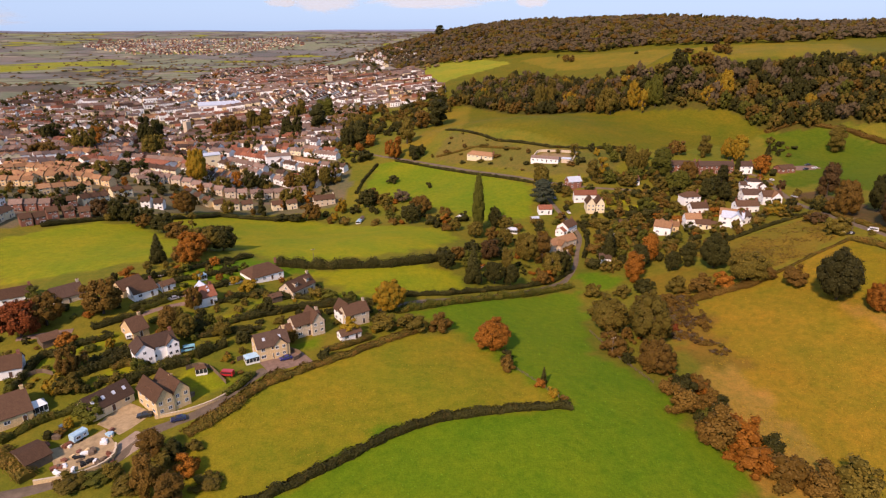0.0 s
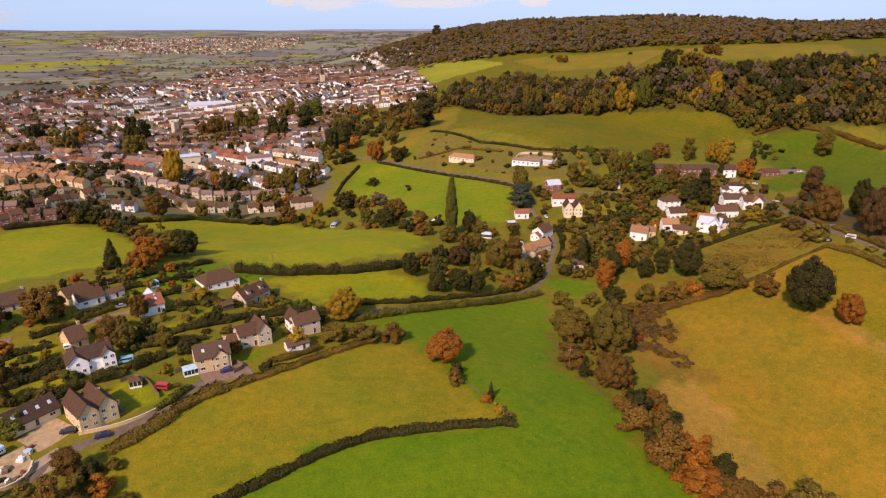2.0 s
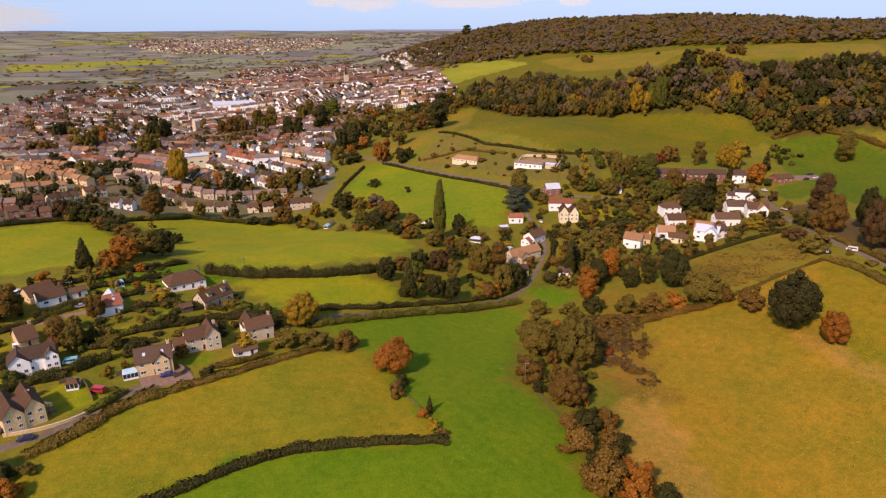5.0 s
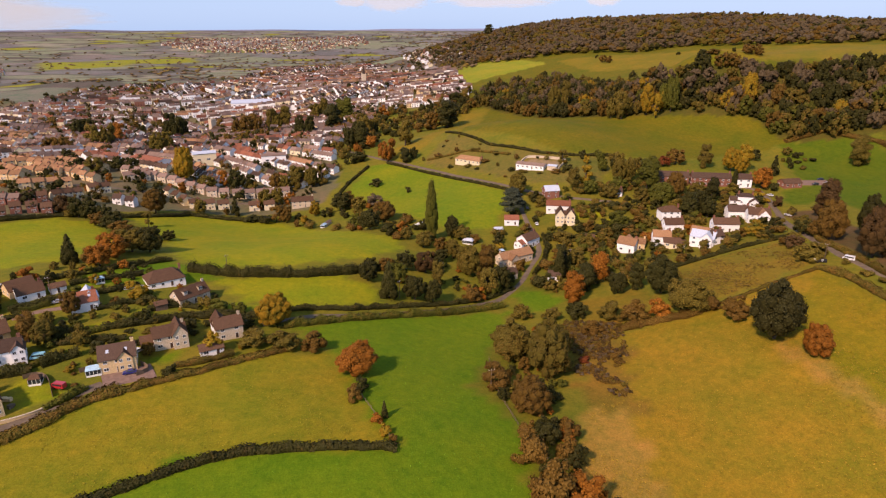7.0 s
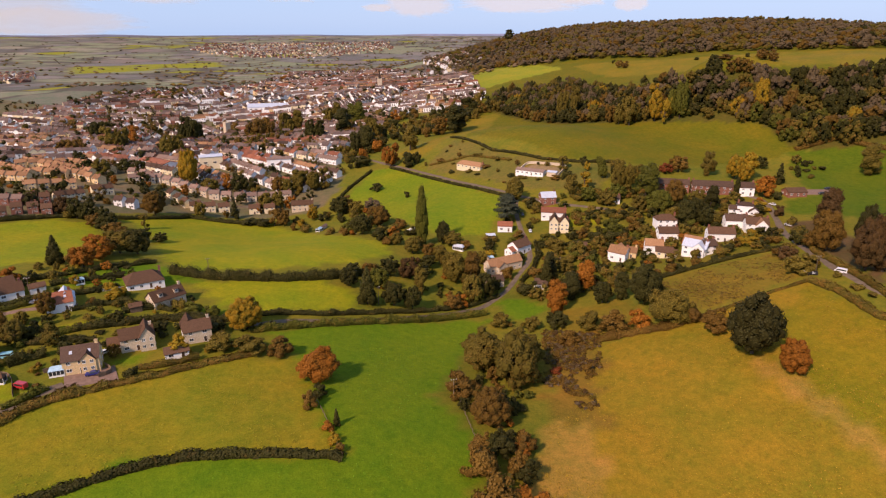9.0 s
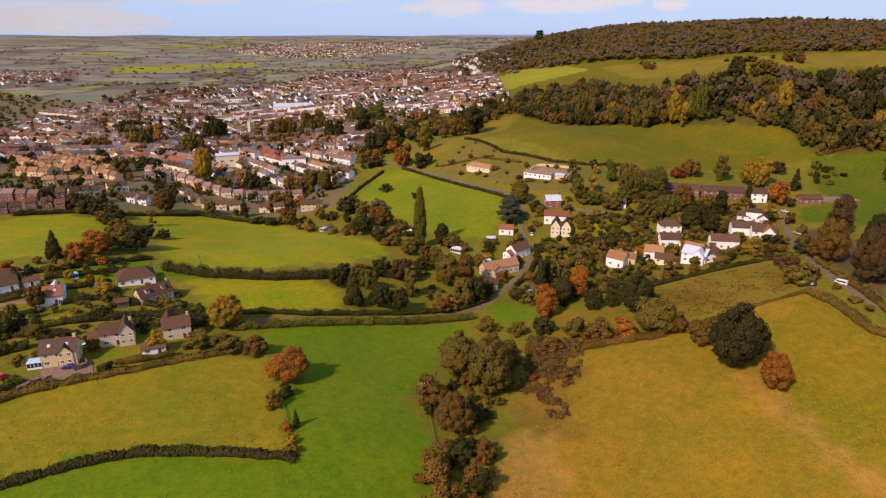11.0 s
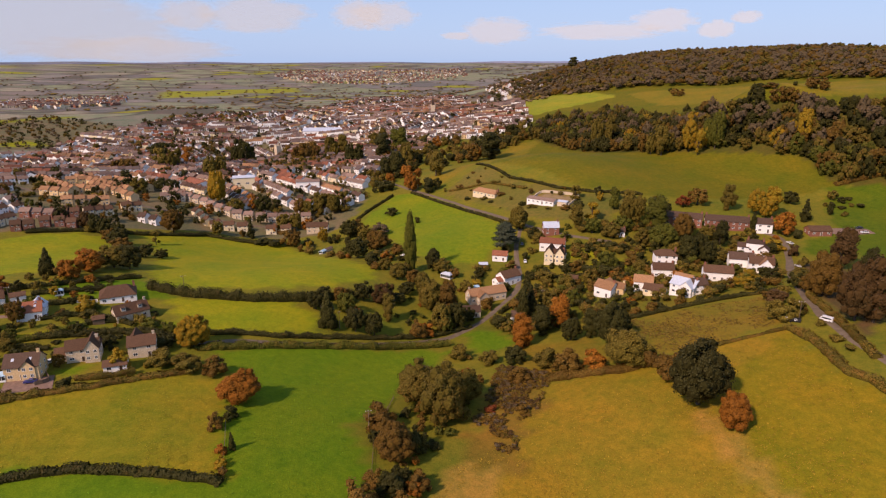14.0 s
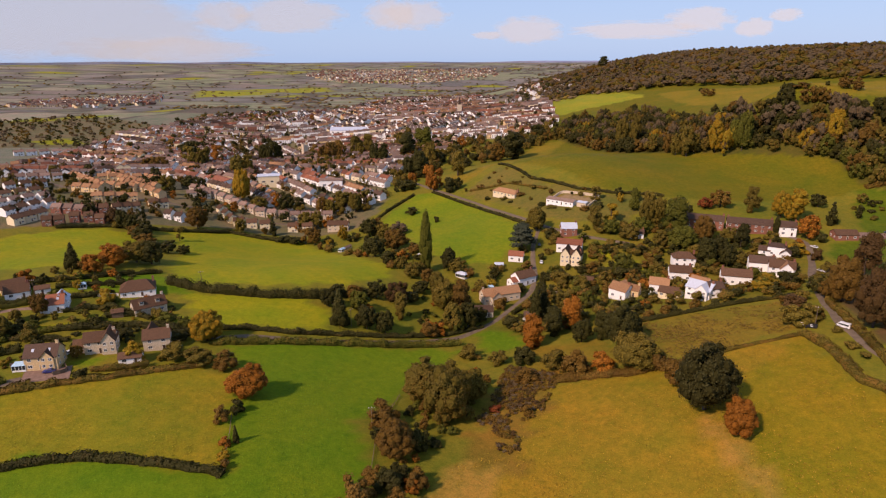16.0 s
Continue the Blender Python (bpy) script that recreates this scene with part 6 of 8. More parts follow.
tree(194.7, 367.6, 6.3, 8.9, 'bush', 'brown', 'among the hamlet gardens')
tree(159.6, 315.9, 5.6, 6.1, 'bush', 'rust', 'among the hamlet gardens')
tree(140.7, 356.6, 7.9, 9.1, 'bush', 'olive', 'among the hamlet gardens')
tree(139.5, 434.8, 13.3, 10.8, 'tall', 'gold', 'among the hamlet gardens')
tree(207.7, 372.3, 8.6, 10.4, 'round', 'olive', 'among the hamlet gardens')
tree(233.5, 319.3, 10.8, 8.8, 'round', 'olive', 'beside the country road')
tree(238.1, 302.0, 21.2, 16.5, 'round', 'brown', 'beside the country road')
tree(262.9, 355.2, 22.4, 13.8, 'tall', 'russet', 'beside the country road')
tree(238.3, 267.7, 25.4, 15.3, 'round', 'russet', 'beside the country road')
tree(243.5, 264.9, 26.6, 13.4, 'tall', 'russet', 'beside the country road')
tree(253.4, 297.6, 22.3, 13.3, 'round', 'dark', 'beside the country road')
tree(218.5, 296.2, 8.7, 11.4, 'bush', 'russet', 'beside the country road')
tree(220.4, 278.2, 9.4, 10.7, 'bush', 'olive', 'beside the country road')
tree(224.1, 308.9, 6.2, 7.8, 'bush', 'olive', 'beside the country road')
tree(223.9, 280.1, 6.3, 5.3, 'bush', 'brown', 'beside the country road')
tree(248.8, 381.8, 8.8, 7.0, 'bush', 'russet', 'beside the country road')
tree(248.3, 363.2, 7.0, 6.6, 'bush', 'olive', 'beside the country road')
tree(226.1, 264.1, 3.4, 4.8, 'bush', 'olive', 'beside the country road')
tree(226.9, 250.2, 4.0, 5.3, 'bush', 'olive', 'beside the country road')
tree(228.2, 241.6, 3.8, 4.4, 'bush', 'olive', 'beside the country road')
tree(23.8, 259.7, 18.7, 11.0, 'spire', 'dark', 'in the wooded valley bottom')
tree(11.8, 273.2, 10.4, 9.9, 'round', 'dark', 'in the wooded valley bottom')
tree(25.4, 278.5, 11.1, 10.0, 'round', 'green', 'in the wooded valley bottom')
tree(35.0, 264.8, 13.1, 11.1, 'round', 'dark', 'in the wooded valley bottom')
tree(43.4, 266.3, 12.8, 9.0, 'round', 'dark', 'in the wooded valley bottom')
tree(44.7, 284.9, 14.3, 8.0, 'tall', 'olive', 'in the wooded valley bottom')
tree(28.7, 279.2, 6.4, 8.0, 'bush', 'rust', 'in the wooded valley bottom')
tree(27.1, 297.0, 10.5, 10.8, 'round', 'dark', 'in the wooded valley bottom')
tree(37.2, 299.7, 12.1, 12.7, 'round', 'russet', 'in the wooded valley bottom')
tree(18.8, 288.6, 8.4, 9.2, 'round', 'brown', 'in the wooded valley bottom')
tree(10.6, 284.9, 7.4, 9.1, 'round', 'dark', 'in the wooded valley bottom')
tree(43.4, 306.9, 7.5, 10.7, 'bush', 'dark', 'in the wooded valley bottom')
tree(33.1, 336.3, 10.4, 10.4, 'round', 'olive', 'in the wooded valley bottom')
tree(35.8, 344.9, 8.4, 7.9, 'round', 'olive', 'in the wooded valley bottom')
tree(21.9, 348.7, 7.8, 8.4, 'round', 'olive', 'in the wooded valley bottom')
tree(43.2, 334.2, 9.7, 9.0, 'round', 'brown', 'in the wooded valley bottom')
tree(50.4, 327.9, 12.2, 10.3, 'round', 'olive', 'in the wooded valley bottom')
tree(48.4, 359.1, 14.3, 10.9, 'round', 'dark', 'in the wooded valley bottom')
tree(54.5, 357.3, 9.4, 12.4, 'round', 'olive', 'in the wooded valley bottom')
tree(59.6, 308.7, 17.5, 14.8, 'round', 'olive', 'in the wooded valley bottom')
tree(68.3, 308.1, 18.6, 11.8, 'tall', 'brown', 'in the wooded valley bottom')
tree(69.6, 289.3, 15.2, 12.0, 'round', 'olive', 'in the wooded valley bottom')
tree(76.2, 295.2, 14.5, 11.3, 'round', 'dark', 'in the wooded valley bottom')
tree(72.4, 288.0, 9.6, 8.0, 'round', 'green', 'in the wooded valley bottom')
tree(61.7, 276.8, 9.6, 10.8, 'bush', 'brown', 'in the wooded valley bottom')
tree(64.9, 281.4, 8.0, 8.7, 'bush', 'rust', 'in the wooded valley bottom')
tree(72.9, 336.7, 8.3, 7.9, 'round', 'olive', 'in the wooded valley bottom')
tree(77.3, 346.9, 5.7, 6.8, 'bush', 'gold', 'in the wooded valley bottom')
tree(62.3, 353.8, 7.0, 8.3, 'bush', 'brown', 'in the wooded valley bottom')
tree(79.3, 313.1, 5.2, 5.0, 'bush', 'gold', 'in the wooded valley bottom')
tree(87.4, 321.4, 9.1, 8.4, 'bush', 'brown', 'in the wooded valley bottom')
tree(43.8, 319.4, 7.8, 9.9, 'round', 'dark', 'in the wooded valley bottom')
tree(80.1, 303.7, 8.5, 8.1, 'round', 'dark', 'in the wooded valley bottom')
tree(-37.9, 443.2, 14.9, 15.6, 'round', 'dark', 'below the town')
tree(-4.4, 373.0, 14.6, 15.7, 'round', 'dark', 'below the town')
tree(-23.5, 437.8, 10.7, 11.9, 'round', 'olive', 'below the town')
tree(1.6, 392.8, 16.0, 16.4, 'round', 'brown', 'below the town')
tree(16.7, 368.6, 9.0, 9.9, 'bush', 'olive', 'below the town')
tree(-56.7, 436.7, 13.1, 8.0, 'round', 'gold', 'below the town')
tree(-60.9, 419.8, 7.4, 7.0, 'bush', 'gold', 'below the town')
tree(-11.5, 438.8, 9.9, 15.2, 'round', 'umber', 'below the town')
tree(-34.1, 450.1, 12.9, 12.6, 'round', 'brown', 'below the town')
tree(-17.0, 374.9, 6.2, 8.9, 'bush', 'brown', 'below the town')
tree(7.9, 363.2, 7.4, 9.9, 'bush', 'dark', 'below the town')
tree(18.5, 385.1, 7.8, 10.3, 'bush', 'brown', 'below the town')
tree(-158.9, 402.3, 19.0, 17.2, 'round', 'brown', 'round the estate')
tree(-137.0, 423.7, 13.1, 9.5, 'round', 'olive', 'round the estate')
tree(-116.1, 435.8, 15.4, 8.9, 'spire', 'dark', 'round the estate')
tree(-189.8, 443.6, 8.4, 8.9, 'round', 'dark', 'round the estate')
tree(-178.4, 491.0, 30.8, 17.2, 'round', 'gold', 'round the estate')
tree(-156.6, 482.7, 12.2, 17.0, 'round', 'olive', 'round the estate')
tree(-136.3, 492.8, 18.7, 15.8, 'round', 'dark', 'round the estate')
tree(-127.3, 495.9, 15.7, 13.9, 'round', 'dark', 'round the estate')
tree(-148.1, 495.8, 15.0, 8.3, 'tall', 'rust', 'round the estate')
tree(-105.5, 499.8, 16.9, 12.0, 'round', 'brown', 'round the estate')
tree(-96.6, 499.9, 15.9, 12.1, 'round', 'olive', 'round the estate')
tree(-197.6, 364.7, 12.8, 12.6, 'round', 'russet', 'round the estate')
tree(-185.3, 358.9, 14.6, 11.7, 'round', 'dark', 'round the estate')
tree(-175.8, 356.3, 14.1, 10.9, 'round', 'dark', 'round the estate')
tree(-168.1, 358.1, 11.6, 10.3, 'round', 'dark', 'round the estate')
tree(-150.7, 337.5, 13.2, 14.0, 'round', 'dark', 'round the estate')
tree(-165.0, 346.6, 9.0, 11.4, 'round', 'brown', 'round the estate')
tree(-138.6, 326.0, 10.3, 13.6, 'round', 'brown', 'round the estate')
tree(-141.8, 360.4, 9.7, 7.4, 'tall', 'olive', 'round the estate')
tree(-120.6, 323.3, 8.8, 11.5, 'round', 'dark', 'round the estate')
tree(-112.3, 326.5, 6.5, 8.2, 'round', 'dark', 'round the estate')
tree(-190.5, 356.5, 6.1, 7.3, 'bush', 'olive', 'round the estate')
tree(-100.8, 424.0, 6.2, 16.5, 'bush', 'dark', 'round the estate')
tree(-89.5, 422.7, 7.7, 15.3, 'bush', 'dark', 'round the estate')
tree(-261.6, 484.5, 12.0, 11.4, 'round', 'dark', 'round the estate')
tree(-287.3, 514.3, 11.6, 12.0, 'round', 'dark', 'round the estate')
tree(-249.7, 482.4, 13.9, 17.0, 'round', 'olive', 'round the estate')
tree(-238.5, 499.3, 12.4, 15.7, 'round', 'dark', 'round the estate')
tree(-223.2, 493.8, 14.7, 12.6, 'round', 'dark', 'round the estate')
tree(-256.2, 441.0, 5.5, 8.7, 'bush', 'gold', 'round the estate')
tree(-244.6, 399.2, 5.0, 6.4, 'bush', 'olive', 'round the estate')
tree(337.8, 459.0, 22.4, 17.4, 'tall', 'olive', 'beside the country road')
tree(-111.2, 270.8, 12.8, 16.1, 'round', 'rust', 'between the meadows')
tree(-112.3, 255.4, 9.1, 9.0, 'round', 'brown', 'between the meadows')
tree(-110.4, 286.1, 13.9, 17.9, 'round', 'olive', 'between the meadows')
tree(-102.4, 288.1, 14.1, 14.7, 'round', 'dark', 'between the meadows')
tree(-122.4, 256.3, 14.5, 9.1, 'spire', 'dark', 'between the meadows')
tree(-123.8, 254.4, 9.5, 5.5, 'spire', 'dark', 'between the meadows')
tree(-108.3, 255.4, 10.7, 11.9, 'round', 'rust', 'between the meadows')
tree(-78.0, 426.5, 15.1, 18.6, 'bush', 'brown', 'below the town')
tree(-100.4, 467.0, 16.7, 18.6, 'round', 'olive', 'below the town')
tree(-18.2, 552.1, 22.8, 20.6, 'round', 'rust', 'on the hillside')
tree(-6.1, 590.3, 25.3, 16.3, 'tall', 'olive', 'on the hillside')
tree(2.2, 542.0, 16.0, 19.1, 'round', 'dark', 'on the hillside')
tree(-58.7, 623.6, 30.3, 33.7, 'round', 'dark', 'on the hillside')
tree(-64.1, 687.8, 26.9, 29.4, 'round', 'olive', 'on the hillside')
tree(28.6, 695.5, 30.4, 30.3, 'tall', 'dark', 'on the hillside')
tree(10.4, 688.6, 21.5, 18.9, 'tall', 'brown', 'on the hillside')
tree(-45.5, 558.6, 13.5, 17.8, 'bush', 'dark', 'on the hillside')
tree(-18.6, 489.5, 8.2, 11.1, 'bush', 'dark', 'on the hillside')
tree(10.0, 462.9, 6.2, 5.2, 'bush', 'dark', 'on the hillside')
tree(-140.1, 723.6, 27.6, 27.5, 'round', 'dark', 'among the town houses')
tree(-192.6, 800.8, 32.3, 33.8, 'round', 'olive', 'among the town houses')
tree(-231.2, 781.2, 33.3, 45.7, 'round', 'brown', 'among the town houses')
tree(-325.4, 788.1, 35.4, 40.2, 'round', 'dark', 'among the town houses')
tree(-257.7, 614.8, 25.4, 31.9, 'round', 'olive', 'among the town houses')
tree(-349.0, 697.7, 27.0, 17.9, 'tall', 'rust', 'among the town houses')
tree(-345.2, 658.1, 28.3, 35.5, 'round', 'olive', 'among the town houses')
tree(-349.1, 588.3, 19.5, 33.0, 'round', 'brown', 'among the town houses')
tree(-429.8, 748.3, 24.5, 32.8, 'round', 'dark', 'among the town houses')
tree(-85.8, 512.5, 21.8, 24.8, 'round', 'olive', 'among the town houses')
tree(-113.2, 753.1, 31.1, 28.2, 'tall', 'dark', 'among the town houses')
tree(-112.3, 812.2, 30.3, 30.2, 'tall', 'green', 'among the town houses')
tree(-153.7, 855.9, 28.9, 35.4, 'round', 'olive', 'among the town houses')
tree(-75.2, 510.3, 19.8, 19.7, 'round', 'olive', 'among the town houses')
tree(-77.8, 124.5, 8.5, 7.7, 'tall', 'brown', 'beside the lane')
tree(-72.1, 124.4, 5.9, 7.6, 'bush', 'dark', 'beside the lane')
tree(-73.6, 110.0, 12.7, 7.2, 'tall', 'brown', 'beside the lane')
tree(-66.4, 118.0, 7.3, 8.4, 'bush', 'rust', 'beside the lane')
tree(-85.5, 117.2, 4.2, 7.6, 'bush', 'olive', 'beside the lane')
tree(-93.8, 113.6, 4.0, 10.4, 'bush', 'olive', 'beside the lane')
tree(-66.9, 106.3, 9.5, 8.0, 'tall', 'brown', 'beside the lane')
tree(-79.1, 111.7, 5.0, 10.0, 'bush', 'olive', 'beside the lane')
tree(-73.0, 118.2, 6.3, 8.5, 'bush', 'olive', 'beside the lane')
tree(-89.0, 115.5, 3.3, 8.6, 'bush', 'green', 'beside the lane')
tree(-67.6, 127.2, 3.9, 5.2, 'bush', 'olive', 'beside the lane')
tree(-60.0, 113.2, 3.5, 9.7, 'bush', 'olive', 'beside the lane')
tree(-142.1, 197.1, 14.1, 13.9, 'round', 'brown', 'in the gardens')
tree(-124.6, 204.1, 15.0, 14.8, 'round', 'brown', 'in the gardens')
tree(-147.4, 189.8, 15.0, 14.8, 'round', 'red', 'in the gardens')
tree(-152.5, 207.0, 7.5, 10.4, 'bush', 'red', 'in the gardens')
tree(-117.7, 162.8, 11.5, 7.8, 'round', 'brown', 'in the gardens')
tree(-118.1, 154.5, 7.6, 8.4, 'bush', 'gold', 'in the gardens')
tree(-113.1, 154.8, 8.0, 10.4, 'bush', 'olive', 'in the gardens')
tree(-115.0, 166.6, 8.0, 7.8, 'bush', 'brown', 'in the gardens')
tree(-100.9, 140.7, 7.4, 9.7, 'bush', 'green', 'in the gardens')
tree(-156.1, 216.0, 8.3, 6.4, 'tall', 'green', 'in the gardens')
tree(-94.9, 187.8, 11.9, 8.1, 'tall', 'brown', 'in the gardens')
tree(-88.7, 187.5, 10.2, 8.9, 'round', 'olive', 'in the gardens')
tree(-85.3, 192.5, 8.1, 9.0, 'bush', 'dark', 'in the gardens')
tree(-76.1, 189.0, 9.0, 8.8, 'bush', 'olive', 'in the gardens')
tree(-68.1, 184.9, 6.6, 6.5, 'bush', 'dark', 'in the gardens')
tree(-75.8, 228.0, 7.2, 10.0, 'bush', 'gold', 'in the gardens')
tree(-83.2, 234.6, 5.1, 6.2, 'bush', 'gold', 'in the gardens')
tree(-47.1, 226.3, 6.3, 7.4, 'bush', 'olive', 'in the gardens')
tree(-41.0, 224.8, 6.4, 9.7, 'bush', 'green', 'in the gardens')
tree(-32.7, 225.3, 5.7, 7.3, 'bush', 'green', 'in the gardens')
tree(-27.2, 213.0, 5.9, 11.6, 'bush', 'dark', 'in the gardens')
tree(-45.6, 205.3, 6.5, 9.1, 'bush', 'dark', 'in the gardens')
tree(-30.1, 192.3, 8.7, 9.5, 'bush', 'gold', 'in the gardens')
tree(-17.6, 198.8, 7.8, 13.2, 'bush', 'olive', 'in the gardens')
tree(-6.6, 199.7, 9.1, 13.3, 'bush', 'olive', 'in the gardens')
tree(4.6, 200.3, 8.6, 11.1, 'bush', 'brown', 'in the gardens')
tree(-37.5, 174.4, 5.2, 6.1, 'bush', 'dark', 'in the gardens')
tree(-126.4, 233.0, 8.2, 8.0, 'bush', 'rust', 'in the gardens')
tree(-92.0, 208.5, 10.1, 7.2, 'round', 'brown', 'in the gardens')
tree(-127.3, 180.9, 6.6, 9.2, 'bush', 'rust', 'in the gardens')
tree(-100.1, 156.6, 6.3, 6.1, 'bush', 'olive', 'in the gardens')
tree(-97.5, 166.0, 6.5, 6.3, 'bush', 'green', 'in the gardens')
tree(84, 1643, 30.0, 36.0, 'layered', 'dark', 'on the wooded ridge')
tree(226.7, 601.0, 31.6, 24.8, 'round', 'gold', 'at the edge of the hillside wood')
tree(302.4, 585.6, 25.1, 20.5, 'round', 'gold', 'at the edge of the hillside wood')
tree(239.5, 603.0, 34.2, 22.7, 'round', 'green', 'at the edge of the hillside wood')
tree(149.7, 678.0, 37.3, 27.2, 'round', 'olive', 'at the edge of the hillside wood')
tree(197.9, 610.2, 28.3, 28.2, 'round', 'olive', 'at the edge of the hillside wood')
tree(285.6, 659.9, 7.5, 13.8, 'bush', 'dark', 'on the hilltop pasture')
tree(293.4, 656.4, 6.2, 15.0, 'bush', 'brown', 'on the hilltop pasture')
tree(332.1, 660.2, 11.4, 25.5, 'bush', 'brown', 'on the hilltop pasture')
tree(313.4, 658.3, 5.1, 5.1, 'bush', 'dark', 'on the hilltop pasture')
tree(358.4, 988.9, 7.5, 7.5, 'bush', 'dark', 'on the hilltop pasture')
tree(258.2, 1008.8, 12.9, 22.2, 'bush', 'brown', 'on the hilltop pasture')
tree(250.4, 1056.5, 7.8, 5.8, 'bush', 'dark', 'on the hilltop pasture')
tree(97.0, 464.2, 2.7, 11.1, 'bush', 'olive', 'in the hillside gardens')
tree(121.3, 455.4, 3.9, 9.3, 'bush', 'brown', 'in the hillside gardens')
tree(109.1, 456.8, 2.3, 5.9, 'bush', 'olive', 'in the hillside gardens')
tree(88.7, 469.9, 4.2, 6.9, 'bush', 'dark', 'in the hillside gardens')
tree(129.7, 457.8, 5.8, 10.2, 'bush', 'dark', 'in the hillside gardens')
tree(55.3, 499.4, 3.5, 7.4, 'bush', 'olive', 'in the hillside gardens')
tree(41.1, 505.9, 3.6, 6.6, 'bush', 'dark', 'in the hillside gardens')
tree(69.0, 499.0, 4.4, 8.3, 'bush', 'brown', 'in the hillside gardens')
tree(78.0, 504.9, 4.5, 7.4, 'bush', 'olive', 'in the hillside gardens')
tree(29.6, 532.1, 4.7, 9.8, 'bush', 'brown', 'in the hillside gardens')
tree(61.4, 524.0, 4.7, 8.7, 'bush', 'olive', 'in the hillside gardens')


def shrubbery(poly, spacing, seed, tones, shares, low, high, where, kinds=("bush", "bush", "round")):
    """Garden shrubs and small trees, clear of the houses and lanes."""
    at, r = scatter(poly, spacing, seed)
    for x, y in at:
        tall = r.uniform(low, high)
        if any(math.hypot(x - a, y - b) < c + 0.4 * tall for a, b, c in KEEP_CLEAR):
            continue
        kind = kinds[r.integers(len(kinds))]
        tree(x, y, tall * (0.8 if kind == "bush" else 1.25), tall * r.uniform(0.85, 1.35), kind, tones[r.choice(len(tones), p=shares)], where, group="garden shrubs")


def clear_of(poly, spacing, seed):
    """Scattered places that keep clear of houses and lanes."""
    at, r = scatter(poly, spacing, seed)
    return [(x, y) for x, y in at if not any(math.hypot(x - a, y - b) < c + 2.5 for a, b, c in KEEP_CLEAR)]


KEEP_CLEAR.append((-75.5, 160.8, 9))
KEEP_CLEAR.append((-79.2, 163.0, 6))
KEEP_CLEAR.append((-71.1, 156.8, 6))
shrubbery([(-156.9, 192.9), (-169.7, 214.9), (-146, 220.4), (-133, 238), (-117, 253.8), (-84.8, 267.3), (-49.3, 243), (-27.5, 218.4), (-13.3, 211.8), (-25.4, 185.6), (-48.5, 176.4), (-63.6, 158.4), (-69, 152.2), (-86.7, 135.9), (-100.8, 120.1), (-112.8, 116.3), (-137, 127.9), (-179.7, 191.3)], 7.6, 51, ('dark', 'olive', 'green', 'brown', 'rust', 'gold'), (0.34, 0.26, 0.16, 0.14, 0.06, 0.04), 1.8, 4.8, 'in the gardens')
wood('mixed garden trees and shrubs of the hamlet', ('dark', 'olive', 'green', 'brown', 'rust'), (0.34, 0.34, 0.20, 0.10, 0.02), 6.8, 8.0, 52, places=clear_of([(75.3, 306.4), (71.6, 349.5), (85.4, 388.3), (97.5, 420.8), (124.6, 424.7), (159.5, 428.5), (183.9, 436.4), (265, 421.6), (227.5, 322.4), (191.5, 306.9), (165.4, 300.3), (142.4, 293.7), (112.1, 291.9), (89.7, 294.6)], 7.4, 52), shapes=MID, broad=1.3)
wood('low shrubs of the valley bottom', ('dark', 'olive', 'green', 'brown', 'rust'), (0.30, 0.30, 0.18, 0.16, 0.06), 3.2, 8.0, 53, places=clear_of([(45, 285), (47, 330), (71.6, 349.5), (75.3, 306.4), (86, 294.6), (72, 285)], 7.5, 53), shapes=MID, broad=1.3)
wood('mixed trees and scrub below the town', ('dark', 'olive', 'green', 'brown', 'rust'), (0.30, 0.30, 0.18, 0.16, 0.06), 7.0, 8.0, 54, places=clear_of([(-84.6, 421.4), (-45.6, 468.3), (-19.3, 450), (18.8, 391.5), (37.1, 357.8), (16.2, 338), (-6.7, 368.1), (-44.5, 398)], 13.0, 54), shapes=MID, broad=1.2)
shrubbery([(70.9, 185.6), (75.7, 216.2), (90.4, 247.5), (100.7, 240.3), (100.5, 213.2), (93, 183.3), (93.8, 158.9), (93.8, 140.2), (92.5, 125.6), (80.4, 122.4), (81.6, 148.2), (79.4, 163.5)], 6.5, 55, ('brown', 'olive', 'dark', 'green', 'rust'), (0.28, 0.38, 0.2, 0.1, 0.04), 2.4, 5.4, 'in the belt between fields', ('bush', 'bush', 'round'))
shrubbery([(119.8, 473.2), (151.7, 452.7), (183.2, 428.7), (213.3, 403.6), (229.2, 426.6), (210.5, 432.2), (184.6, 451.3), (163.2, 480.5)], 10.5, 58, ('dark', 'olive', 'green', 'brown', 'gold'), (0.28, 0.36, 0.22, 0.10, 0.04), 5.0, 9.5, 'between the terrace and the hamlet', ('round', 'round', 'tall'))
shrubbery([(284.2, 468.4), (292.9, 453.3), (314.7, 464.5), (318.8, 477.3), (309.3, 498.3), (296.2, 500.3)], 9.5, 59, ('dark', 'olive', 'brown'), (0.4, 0.4, 0.2), 4.0, 7.5, 'below the green hill')
shrubbery([(14.6, 534.3), (36.5, 575.3), (87, 510.3), (133.6, 478.1), (126.2, 442.6), (86.4, 456.2)], 15.0, 56, ('olive', 'dark', 'brown'), (0.5, 0.3, 0.2), 2.0, 5.0, 'in hillside gardens')
